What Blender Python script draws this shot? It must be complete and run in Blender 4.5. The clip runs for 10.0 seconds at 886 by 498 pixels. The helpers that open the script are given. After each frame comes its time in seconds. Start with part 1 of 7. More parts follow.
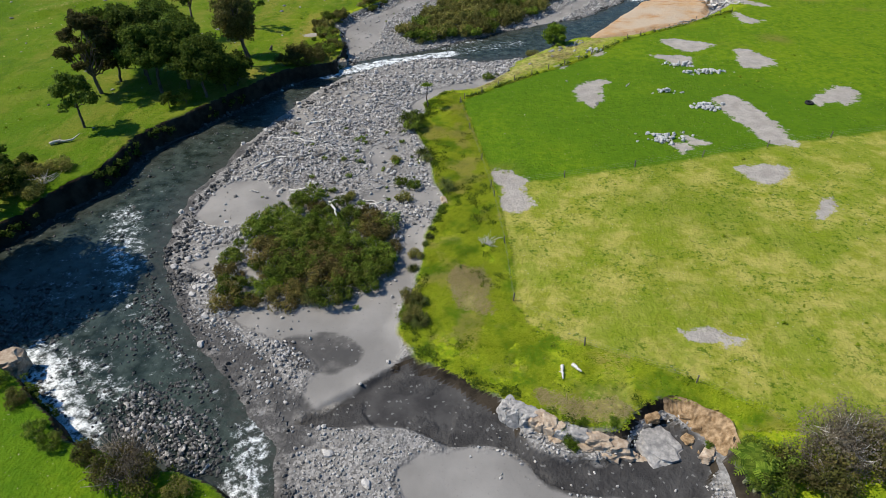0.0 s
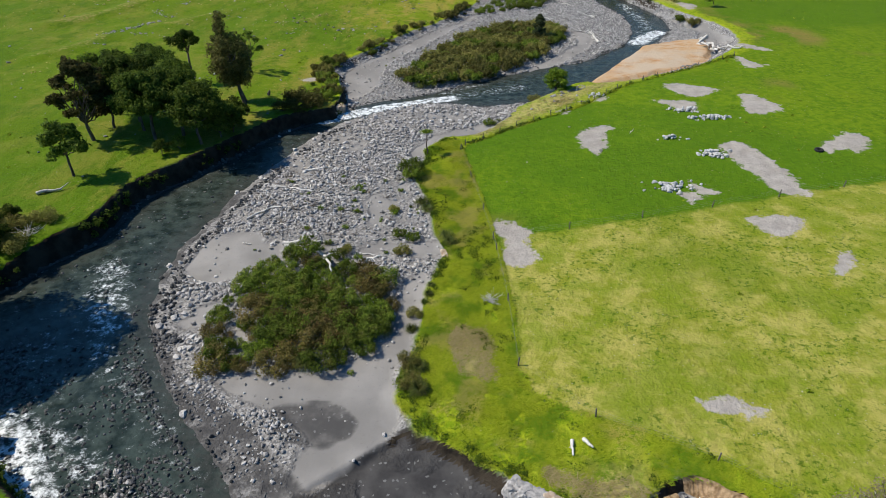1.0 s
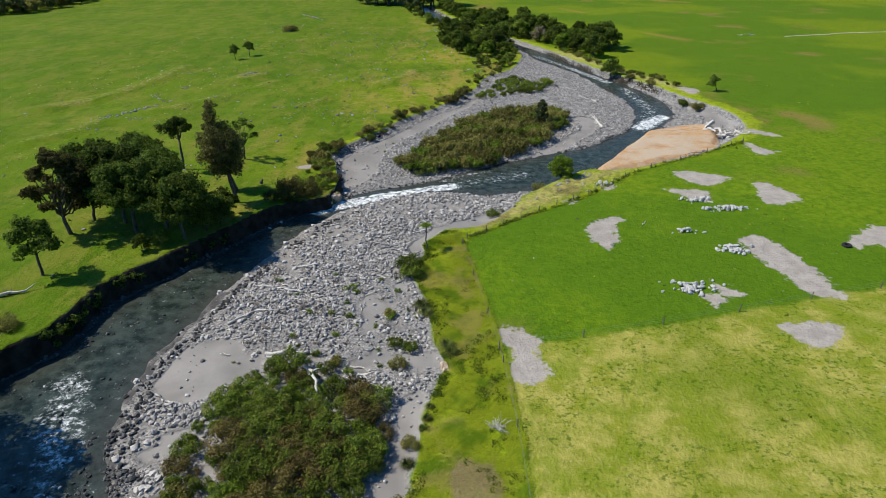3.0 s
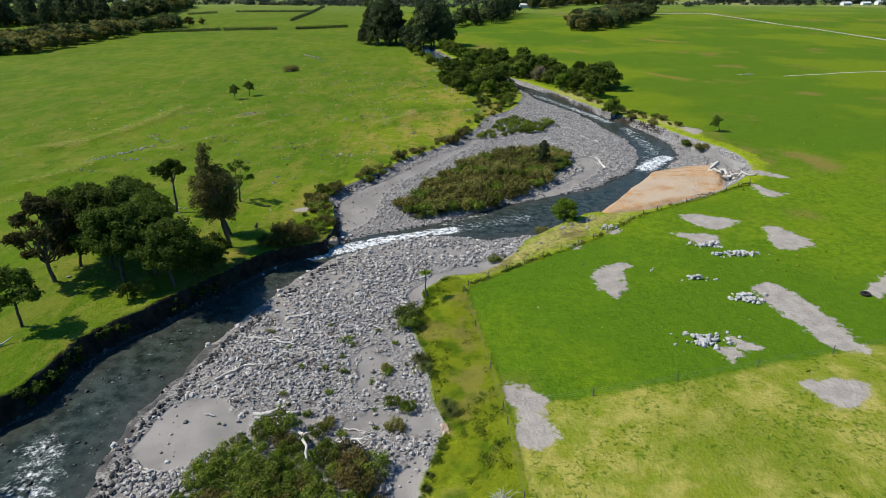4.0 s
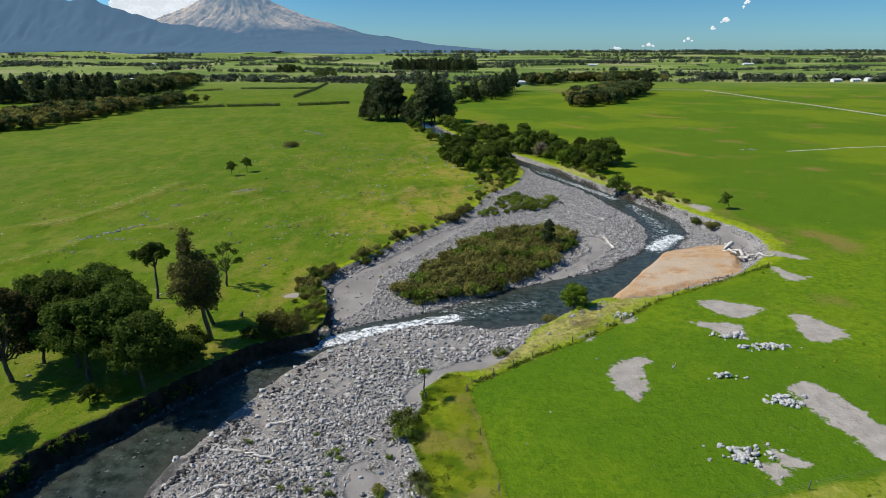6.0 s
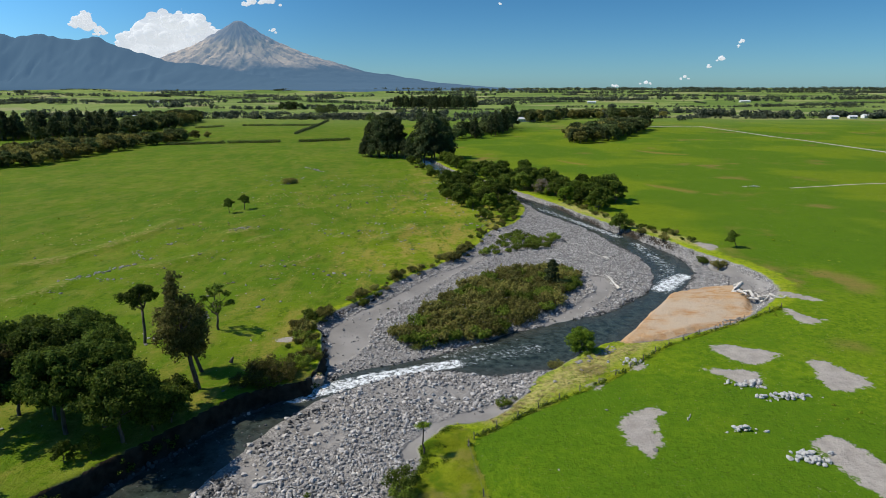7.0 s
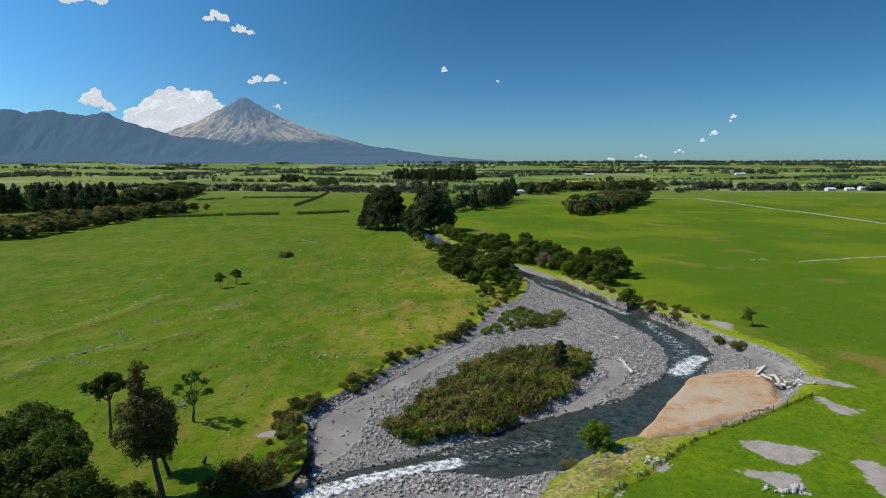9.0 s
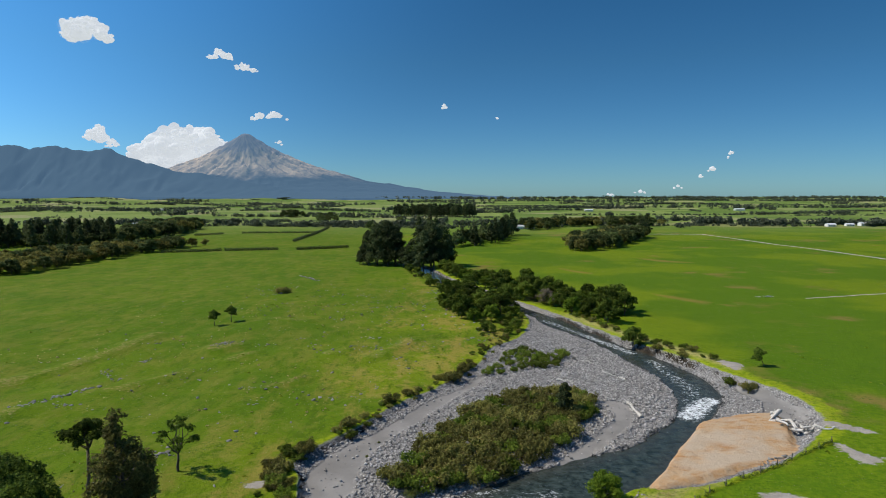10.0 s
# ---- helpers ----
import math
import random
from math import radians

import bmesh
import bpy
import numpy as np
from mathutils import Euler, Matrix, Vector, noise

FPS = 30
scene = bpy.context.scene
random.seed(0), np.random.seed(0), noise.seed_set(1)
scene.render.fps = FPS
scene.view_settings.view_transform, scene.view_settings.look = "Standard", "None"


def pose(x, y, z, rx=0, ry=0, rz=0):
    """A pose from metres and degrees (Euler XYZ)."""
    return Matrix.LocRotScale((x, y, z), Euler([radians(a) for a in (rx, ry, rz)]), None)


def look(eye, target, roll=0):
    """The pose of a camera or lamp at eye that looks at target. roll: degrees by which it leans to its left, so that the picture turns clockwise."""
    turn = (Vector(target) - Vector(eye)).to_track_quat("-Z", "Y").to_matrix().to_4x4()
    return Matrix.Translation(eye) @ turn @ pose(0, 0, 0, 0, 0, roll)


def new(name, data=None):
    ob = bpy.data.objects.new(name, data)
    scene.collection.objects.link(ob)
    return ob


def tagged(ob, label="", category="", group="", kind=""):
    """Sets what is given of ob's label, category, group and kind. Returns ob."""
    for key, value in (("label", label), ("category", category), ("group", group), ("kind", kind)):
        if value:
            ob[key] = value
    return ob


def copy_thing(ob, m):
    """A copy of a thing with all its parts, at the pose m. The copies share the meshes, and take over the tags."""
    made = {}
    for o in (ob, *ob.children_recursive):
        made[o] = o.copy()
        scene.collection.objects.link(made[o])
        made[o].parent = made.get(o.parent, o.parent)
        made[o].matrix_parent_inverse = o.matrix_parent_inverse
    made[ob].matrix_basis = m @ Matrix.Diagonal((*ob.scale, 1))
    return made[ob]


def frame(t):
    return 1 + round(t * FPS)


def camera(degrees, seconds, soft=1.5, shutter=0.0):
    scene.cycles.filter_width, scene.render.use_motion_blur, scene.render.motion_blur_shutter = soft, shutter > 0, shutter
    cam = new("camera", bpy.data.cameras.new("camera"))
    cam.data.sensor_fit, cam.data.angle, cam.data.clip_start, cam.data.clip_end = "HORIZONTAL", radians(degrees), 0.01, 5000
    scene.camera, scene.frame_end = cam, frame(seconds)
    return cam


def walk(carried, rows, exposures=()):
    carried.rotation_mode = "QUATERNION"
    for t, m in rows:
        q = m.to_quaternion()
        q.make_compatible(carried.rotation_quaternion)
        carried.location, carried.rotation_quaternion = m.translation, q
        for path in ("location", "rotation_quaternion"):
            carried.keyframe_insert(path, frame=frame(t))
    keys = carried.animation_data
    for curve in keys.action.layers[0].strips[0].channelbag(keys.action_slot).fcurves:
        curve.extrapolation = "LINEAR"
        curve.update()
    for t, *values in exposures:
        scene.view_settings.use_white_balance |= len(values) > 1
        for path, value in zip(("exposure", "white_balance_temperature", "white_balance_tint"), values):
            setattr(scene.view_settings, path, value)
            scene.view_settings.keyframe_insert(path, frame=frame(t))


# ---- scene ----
cam = camera(69.3, 10.0, soft=0.65)
METRES, EYE, TILT, LEAN, TURN = 49.1, 50.0, 0.0, -1.9, 1.24
ROWS = [
    (0.0, 0.0, 0.0, 0.0, -1.34, -36.07, 1.84),
    (0.5, 0.0009, 0.0506, -0.0013, -1.33, -34.49, 1.85),
    (1.0, 0.0023, 0.101, -0.0017, -1.32, -32.94, 1.85),
    (1.5, 0.0037, 0.1509, -0.0031, -1.3, -31.37, 1.85),
    (2.0, 0.0047, 0.2008, -0.004, -1.29, -29.76, 1.85),
    (2.5, 0.0058, 0.2511, -0.0054, -1.28, -28.16, 1.85),
    (4.0, 0.0097, 0.4003, -0.0073, -1.24, -23.42, 1.87),
    (4.5, 0.0113, 0.4496, -0.0077, -1.24, -21.87, 1.9),
    (5.0, 0.0117, 0.4999, -0.0086, -1.24, -20.3, 1.9),
    (5.5, 0.0127, 0.5501, -0.0094, -1.23, -18.74, 1.92),
    (7.0, 0.0162, 0.7021, -0.012, -1.2, -14.07, 1.95),
    (7.5, 0.0174, 0.7532, -0.0125, -1.2, -12.5, 1.97),
    (8.0, 0.0189, 0.803, -0.0134, -1.21, -10.95, 1.96),
    (8.5, 0.0206, 0.8523, -0.0139, -1.22, -9.35, 1.97),
    (9.0, 0.022, 0.9022, -0.0152, -1.23, -7.77, 1.97),
    (9.5, 0.0243, 0.951, -0.0157, -1.23, -6.19, 1.95),
    (10.0, 0.0252, 0.9995, -0.0158, -1.23, -4.64, 1.92),
]
walk(cam, [(t, pose(0, 0, EYE, TILT, LEAN, TURN) @ pose(METRES * x, METRES * y, METRES * z, 90 + pitch, roll, yaw)) for t, x, y, z, yaw, pitch, roll in ROWS],
     exposures=[(0.0, 0.12), (4.5, 0.10), (7.0, -0.08), (10.0, -0.2)])


# ---- world, sun, exposure ----
SUN_TO = Vector((-0.86, 0.075, 1.0)).normalized()
elev = math.asin(SUN_TO.z)
world = bpy.data.worlds.new("world")
scene.world = world
world.use_nodes = True
wn = world.node_tree.nodes
sky = wn.new("ShaderNodeTexSky")
sky.sky_type = "NISHITA"
sky.sun_disc = False
sky.sun_elevation = elev
sky.sun_rotation = math.atan2(SUN_TO.x, SUN_TO.y)
sky.altitude = 2500
sky.air_density, sky.dust_density, sky.ozone_density = 1.1, 2.4, 6.0
deep_blue = wn.new("ShaderNodeHueSaturation")
deep_blue.inputs["Saturation"].default_value = 1.22
world.node_tree.links.new(sky.outputs[0], deep_blue.inputs["Color"])
cool = wn.new("ShaderNodeMix")
cool.data_type, cool.blend_type = "RGBA", "MULTIPLY"
cool.inputs[0].default_value = 1.0
cool.inputs[7].default_value = (0.82, 1.02, 0.97, 1)
world.node_tree.links.new(deep_blue.outputs[0], cool.inputs[6])
# bluer air low down, and a hazy glow round the sun
wl = world.node_tree.links
way = wn.new("ShaderNodeTexCoord")
up = wn.new("ShaderNodeSeparateXYZ")
wl.new(way.outputs["Generated"], up.inputs[0])
low = wn.new("ShaderNodeMapRange")
low.inputs[1].default_value, low.inputs[2].default_value = 0.0, 0.20
wl.new(up.outputs[2], low.inputs[0])
air = wn.new("ShaderNodeMix")
air.data_type = "RGBA"
air.inputs[6].default_value, air.inputs[7].default_value = (0.82, 1.01, 1.24, 1), (1, 1, 1, 1)
wl.new(low.outputs[0], air.inputs[0])
near_sun = wn.new("ShaderNodeVectorMath")
near_sun.operation = "DOT_PRODUCT"
near_sun.inputs[1].default_value = SUN_TO
wl.new(way.outputs["Generated"], near_sun.inputs[0])
glow = wn.new("ShaderNodeMapRange")
glow.interpolation_type = "SMOOTHSTEP"
for i, value in enumerate((0.16, 0.90, 1.0, 2.4), 1):
    glow.inputs[i].default_value = value
wl.new(near_sun.outputs["Value"], glow.inputs[0])
haze = wn.new("ShaderNodeMix")
haze.data_type, haze.blend_type = "RGBA", "MULTIPLY"
haze.inputs[0].default_value = 1.0
wl.new(cool.outputs[2], haze.inputs[6])
wl.new(air.outputs[2], haze.inputs[7])
bright = wn.new("ShaderNodeVectorMath")
bright.operation = "SCALE"
wl.new(haze.outputs[2], bright.inputs[0])
wl.new(glow.outputs[0], bright.inputs["Scale"])
wl.new(bright.outputs[0], wn["Background"].inputs[0])
wn["Background"].inputs[1].default_value = 0.084
sun = new("sun", bpy.data.lights.new("sun", "SUN"))
sun.data.energy, sun.data.angle, sun.data.color = 5.25, radians(0.53), (1.0, 0.905, 0.76)
sun.matrix_world = look(SUN_TO * 100, (0, 0, 0))

rng = np.random.default_rng(7)


# ---- arithmetic of the plan ----
def smooth(a, b, v):
    u = np.clip((np.asarray(v, float) - a) / (b - a), 0, 1)
    return u * u * (3 - 2 * u)


def lattice(ix, iy, seed):
    h = (ix.astype(np.int64) * 374761393 + iy.astype(np.int64) * 668265263 + seed * 2147483647) & 0xFFFFFFFF
    h = ((h ^ (h >> 13)) * 1274126177) & 0xFFFFFFFF
    return ((h ^ (h >> 16)) & 0xFFFF) / 65535.0


def grain(x, y, size, seed=0, octaves=3):
    """Value noise, about -1 to 1."""
    total, amp, norm = np.zeros(np.broadcast(x, y).shape), 1.0, 0.0
    for o in range(octaves):
        u, v = x / size + 17.3 * o, y / size - 9.1 * o
        i, j = np.floor(u), np.floor(v)
        fu, fv = u - i, v - j
        fu, fv = fu * fu * (3 - 2 * fu), fv * fv * (3 - 2 * fv)
        a, b = lattice(i, j, seed + o), lattice(i + 1, j, seed + o)
        c, d = lattice(i, j + 1, seed + o), lattice(i + 1, j + 1, seed + o)
        total += amp * ((a + (b - a) * fu) * (1 - fv) + (c + (d - c) * fu) * fv)
        norm, amp, size = norm + amp, amp * 0.5, size * 0.5
    return total / norm * 2 - 1


def spline(pts, closed=True, steps=4):
    p = np.array(pts, float)
    n = len(p)
    out = []
    for i in range(n if closed else n - 1):
        q = [p[(i + k) % n] if closed else p[min(max(i + k, 0), n - 1)] for k in (-1, 0, 1, 2)]
        for s in range(steps):
            u = s / steps
            out.append(0.5 * (2 * q[1] + (q[2] - q[0]) * u + (2 * q[0] - 5 * q[1] + 4 * q[2] - q[3]) * u * u
                              + (3 * q[1] - q[0] - 3 * q[2] + q[3]) * u ** 3))
    if not closed:
        out.append(p[-1])
    return np.array(out)


def distance(x, y, line, closed=True, reach=12.0):
    """Metres inside (positive) or outside (negative) a closed line, or from an open one (positive), up to reach."""
    x, y = np.broadcast_arrays(np.asarray(x, float), np.asarray(y, float))
    reach = float(reach)
    out = np.full(x.shape, -reach if closed else reach)
    near = (x > line[:, 0].min() - reach) & (x < line[:, 0].max() + reach) & (y > line[:, 1].min() - reach) & (y < line[:, 1].max() + reach)
    px, py = x[near], y[near]
    if px.size == 0:
        return out
    best, inside = np.full(px.shape, 1e9), np.zeros(px.shape, bool)
    a, b = (line, np.roll(line, -1, 0)) if closed else (line[:-1], line[1:])
    for (ax, ay), (bx, by) in zip(a, b):
        dx, dy = bx - ax, by - ay
        u = np.clip(((px - ax) * dx + (py - ay) * dy) / (dx * dx + dy * dy + 1e-9), 0, 1)
        best = np.minimum(best, (px - ax - u * dx) ** 2 + (py - ay - u * dy) ** 2)
        if closed and ay != by:
            inside ^= ((ay > py) != (by > py)) & (px < dx * (py - ay) / dy + ax)
    best = np.minimum(np.sqrt(best), reach)
    out[near] = np.where(inside, best, -best) if closed else best
    return out


# ---- the plan, in metres ----
BANK_LEFT = [(-45, 46), (-52, 50), (-60, 58), (-61, 68), (-57.6, 74), (-55, 79.5), (-52.4, 83.2), (-51, 87.5), (-50.6, 92.5), (-49.9, 97.2), (-47.6, 101.6), (-44.2, 106.2),
             (-40.4, 112.2), (-36.4, 119.2), (-32.2, 125.8), (-27.5, 130), (-23.4, 132.4), (-22, 140.8), (-24.2, 153), (-26.5, 162), (-20.4, 172.2), (-14.8, 183),
             (-10.7, 192), (-3.2, 203), (4, 215), (11, 230), (15.5, 248), (23.7, 259), (29, 272), (33, 302), (18, 340), (4, 380), (-10, 420), (-20, 470)]
BANK_RIGHT = [(-10, 475), (4, 420), (18, 385), (32, 345), (45, 309), (53.5, 279), (58.6, 263), (63, 251), (67, 241), (71, 231), (75.5, 215),
              (82, 197), (81, 183), (75, 173), (62, 160), (50, 154), (38.5, 150), (33, 151), (27, 147.5), (22.4, 142), (16.6, 136.5),
              (12.8, 128.7), (7, 122.7), (1.3, 121), (-3.4, 115), (-3, 110.7), (-4.8, 104.5), (-3.3, 99), (-1.9, 94), (-1, 85), (0.4, 81),
              (-1.2, 75), (-2.4, 69), (-2.8, 62.7), (-3.4, 60), (-5, 55), (-4.2, 51.3), (-2.5, 48.3), (0, 47), (3, 44.5)]
BANK_FRONT = [(5.6, 43), (7.4, 41.6), (9.6, 40.6), (12.2, 39.2), (14.5, 38.6), (16.8, 38.7), (18.3, 39.9), (19.5, 41.5), (21.6, 42.4), (23.2, 42.3), (25, 41), (26.9, 39.2), (26.9, 36.5), (26.4, 33), (30, 26), (40, 10), (35, -40),
              (-15, -40), (-12, 20), (-18, 31), (-24, 33.5), (-32.4, 36), (-35.3, 38), (-38.2, 40.5), (-41.3, 43.4)]
BED = spline(BANK_LEFT + BANK_RIGHT + BANK_FRONT)
WATER_RIGHT = [(-12, -40), (-9, 20), (-14.4, 32.5), (-16, 38), (-19.2, 42), (-23.5, 47.3), (-28.4, 53.3), (-32.6, 60.3), (-36.9, 68.5), (-37.6, 75),
               (-37.6, 83), (-36, 90), (-34, 99.5), (-30.5, 109.7), (-26, 121), (-20.5, 130), (-15.4, 134.4), (-8.3, 139.6), (1.5, 141.3),
               (9, 139.6), (17.5, 141.5), (23, 143.5), (29, 148.5), (36.6, 155.6), (44, 166), (49.6, 174.3), (55, 182), (62, 191), (67.6, 201.5), (69.5, 209), (70, 220), (67.3, 230),
               (63.5, 246), (58.6, 255), (55, 270), (52, 278), (48, 297), (42, 308), (33, 332), (19, 383), (5, 418), (-10, 473)]
WATER_LEFT = [(-18, 470), (-9, 420), (5, 381), (22, 334), (35, 308), (38.5, 289), (44, 276), (49, 264.5), (51.8, 250.7), (55, 236.5), (57.7, 224), (58, 213), (57.2, 203),
              (54, 193), (50, 185.5), (45, 180), (37.4, 172), (29, 167.5), (19.7, 162.5), (10.7, 157), (1.6, 150), (-7.6, 145), (-13.5, 142.6), (-19, 138.8),
              (-23.4, 131.6), (-30.6, 126), (-35.2, 118.6), (-39.2, 111.6), (-43, 105.6), (-46.4, 101), (-48.6, 96.6), (-49.2, 92), (-49.6, 87.5), (-51.2, 83), (-54.4, 78.5), (-57, 73), (-61.2, 68),
              (-60.6, 58), (-52.6, 50), (-45, 46), (-39, 41), (-34, 37.2), (-25, 34.2), (-17, 31), (-14, 20), (-17, -40)]
WATER = spline(WATER_RIGHT + WATER_LEFT)
MUD = spline([(-14.5, 41), (-9, 44.5), (-5.5, 47.4), (-2.5, 48.3), (4.5, 44), (7, 39.6), (9.3, 36.8), (14, 36), (17.6, 37.4), (20.5, 40.2), (22.5, 40.4), (24, 38.0), (25, 35.5), (23.4, 33.3), (22.5, 32), (11.3, 32.7), (6.2, 37),
              (1, 37.7), (-3.4, 39.4), (-12, 40.2)])
WET_FRONT = spline([(-32, 60), (-27, 55.5), (-21.5, 51), (-16, 46), (-12, 41), (-14, 37), (-20, 41), (-26, 49), (-34, 59.5)])
SCOOP = spline([(-18, 51.6), (-13, 52.6), (-9.8, 50.8), (-9.4, 48), (-13.3, 47), (-16.5, 48.5)])
SANDS = [spline([(-25.2, 56.3), (-20.7, 56.8), (-14.5, 57), (-9.5, 59), (-6.2, 64), (-5, 74), (-2, 75.4), (-2.6, 65), (-5, 55.3), (-4.1, 49.8),
                 (-6.1, 47.3), (-10.4, 44.5), (-13.8, 44), (-13.2, 47.3), (-17.6, 51.6), (-21.6, 52.5)]),
         spline([(-35.2, 78.4), (-34, 85.6), (-27.3, 86.5), (-25, 80), (-28.4, 74), (-34, 74.7)]),
         spline([(-4, 35), (-1, 37.2), (5.7, 36.8), (11, 32.7), (10.6, 30), (-1, 30)]),
         spline([(-4, 112), (2, 119), (8, 122), (13, 128), (9, 128), (2, 124), (-4, 119), (-6, 113)]),
         spline([(-23, 143), (-24, 153), (-21, 166), (-12, 180), (-4, 196), (4, 206), (12, 221), (9, 211), (-4, 186), (-13, 168), (-15, 152), (-19, 144)]),
         spline([(72, 188), (80, 184), (80, 197), (76, 212), (74, 205), (75, 196)]),
         spline([(22, 165), (31, 176), (38, 187), (37, 196), (42, 196), (42, 186), (33, 173), (24, 163)])]
ORANGE = spline([(34, 151.2), (41.6, 164.6), (48.6, 175.8), (55.5, 184.2), (66, 188), (74, 187), (71.5, 177), (67, 167), (61.4, 160.8), (54, 159), (46, 155.4), (40, 153)])
SILTS = [spline(p, True, 3) for p in (
    [(7, 88.8), (12.7, 87), (12.2, 83), (13, 78), (9, 76), (7.7, 78.2), (9, 83)],
    [(27, 121.7), (33, 124.4), (30.8, 117.7), (28.8, 111.3), (27, 112), (25.8, 115.6)],
    [(50.5, 113.8), (55.3, 113.5), (57.3, 102.7), (57.8, 93.7), (53.4, 94.8), (52, 101), (51.2, 105), (50.2, 110.4)],
    [(50.5, 148), (61, 143), (53, 138.5)], [(45.5, 137), (54, 135.4), (51, 130)],
    [(65, 140.5), (69.6, 132.4), (66.5, 128), (62, 129)], [(45.8, 87.4), (53.4, 87), (51, 83.6), (47, 80.9), (45.8, 83.9)],
    [(67.8, 111.4), (75.5, 117), (77.8, 114.7), (74.3, 109), (71.4, 110), (68.5, 108.5)],
    [(41, 99.8), (44, 95.4), (41, 95)], [(38, 96), (41.5, 94.4), (38.8, 92)],
    [(26.5, 51.5), (29, 52), (32.2, 50), (30.7, 49.3), (27.3, 50)], [(55, 78.4), (55, 76), (53.4, 73), (50.7, 72.4)],
    [(78, 227.5), (83, 224), (78.5, 217.5)], [(75.8, 184), (78.6, 180), (85, 172.6), (83.5, 170.5), (76, 177)],
    [(74, 167), (75.8, 161), (78.5, 158.7), (72.8, 157.8)], [(-27.8, 163), (-24, 161.3), (-23.5, 158.5)], [(-33, 151), (-29.6, 152.4), (-29.6, 149.7)],
    [(24, 133), (27, 134.5), (26, 131)], [(33, 140), (36, 141), (34, 138)])]
FENCE_LINE = [(73.5, 166.7), (58, 157), (44, 149), (32.5, 138.5), (26, 133), (14.8, 125.4), (9, 120.6), (3.5, 114.9), (5.2, 102.2), (6.4, 92), (7.4, 83.2),
              (8.1, 74.7), (8.3, 66.7), (8.4, 58.5), (8.9, 53.2), (13.3, 50.4), (20.1, 47.4), (24.2, 44.8), (30.2, 40.8), (34, 37), (44, 24)]
FENCE_CROSS = [(7.4, 83.4), (12.8, 84.9), (17.5, 85.4), (28.9, 87.9), (39.3, 90.3), (60.3, 95.2), (90, 101)]
FENCE = spline(FENCE_LINE, False)
DRY = spline([(8.4, 82), (12.8, 84.7), (28.9, 87.7), (39.3, 90.1), (60.3, 95), (90, 101), (140, 108), (140, 10), (50, 16), (34, 37), (30.2, 40.8), (24.2, 44.8),
              (20.1, 47.4), (13.3, 50.4), (9.2, 53.2), (8.6, 60), (8.6, 70)], True, 3)
STRAW_PATCHES = [spline(p, True, 3) for p in ([(0.4, 62), (2.4, 65), (5.2, 61.5), (5.4, 57.5), (4.2, 55.4), (1.6, 56)], [(9.5, 43.2), (13, 42.6), (16.5, 42.8), (18.2, 41), (16, 40), (12.5, 40.6)],
                                                [(8, 121.5), (14, 127), (24, 134.5), (31, 141), (42, 150.5), (56, 158), (60, 161), (50, 156), (38, 150.5), (28, 146), (20, 139), (13, 131), (6, 123)],
                                                [(49, 300), (54, 283), (59, 268), (64, 254), (69, 242), (74, 230), (78, 218), (81, 221), (77, 234), (72, 246), (67, 258), (62, 272), (57, 287), (52, 303)])]
RUST_PATCHES = [spline(p, True, 3) for p in ([(76, 470), (82, 458), (92, 440), (84, 440), (78, 455)], [(102, 354), (110, 342), (118, 328), (110, 330), (103, 344)], [(150, 545), (170, 520), (180, 505), (160, 515)], [(238, 375), (270, 380), (260, 366)])]
TRACKS = [spline(p, False, 12) for p in ([(250, 868), (320, 866), (332, 850), (330, 655), (333, 529), (330, 420)], [(166, 340), (190, 348), (214, 356), (300, 372)])]
# low terraces and hummocks of the left pasture: line, height, half width
TERRACES = [([(-118, 204), (-108.7, 217.2), (-104.9, 230.8), (-100.5, 246.3), (-99.5, 268.1)], 1.0, 3.0), ([(-104, 168), (-97.3, 176), (-92.9, 186.5)], 0.9, 2.5),
            ([(-70.5, 245), (-67.5, 248)], 1.3, 4.0), ([(-85, 199), (-76, 211), (-68, 224.2)], 0.7, 3.0), ([(-62, 234), (-58, 240)], 0.7, 2.5), ([(-34, 238), (-28, 246)], 0.7, 2.5),
            ([(-22, 233), (-17, 240), (-10, 258)], 0.8, 2.5), ([(-44, 204), (-38, 213)], 0.6, 2.5), ([(-74, 284), (-64.4, 292.6), (-50, 288)], 0.7, 2.5)]
CENTRE = np.array([(-40, -12), (40, -18), (75, -20), (105, -12), (140, 2), (180, 30), (230, 50), (300, 42), (380, 8), (470, -14), (600, -40), (5000, -300)], float)


def water_level(y):
    return -1.15 + 0.0078 * np.clip(y, 20, 420)


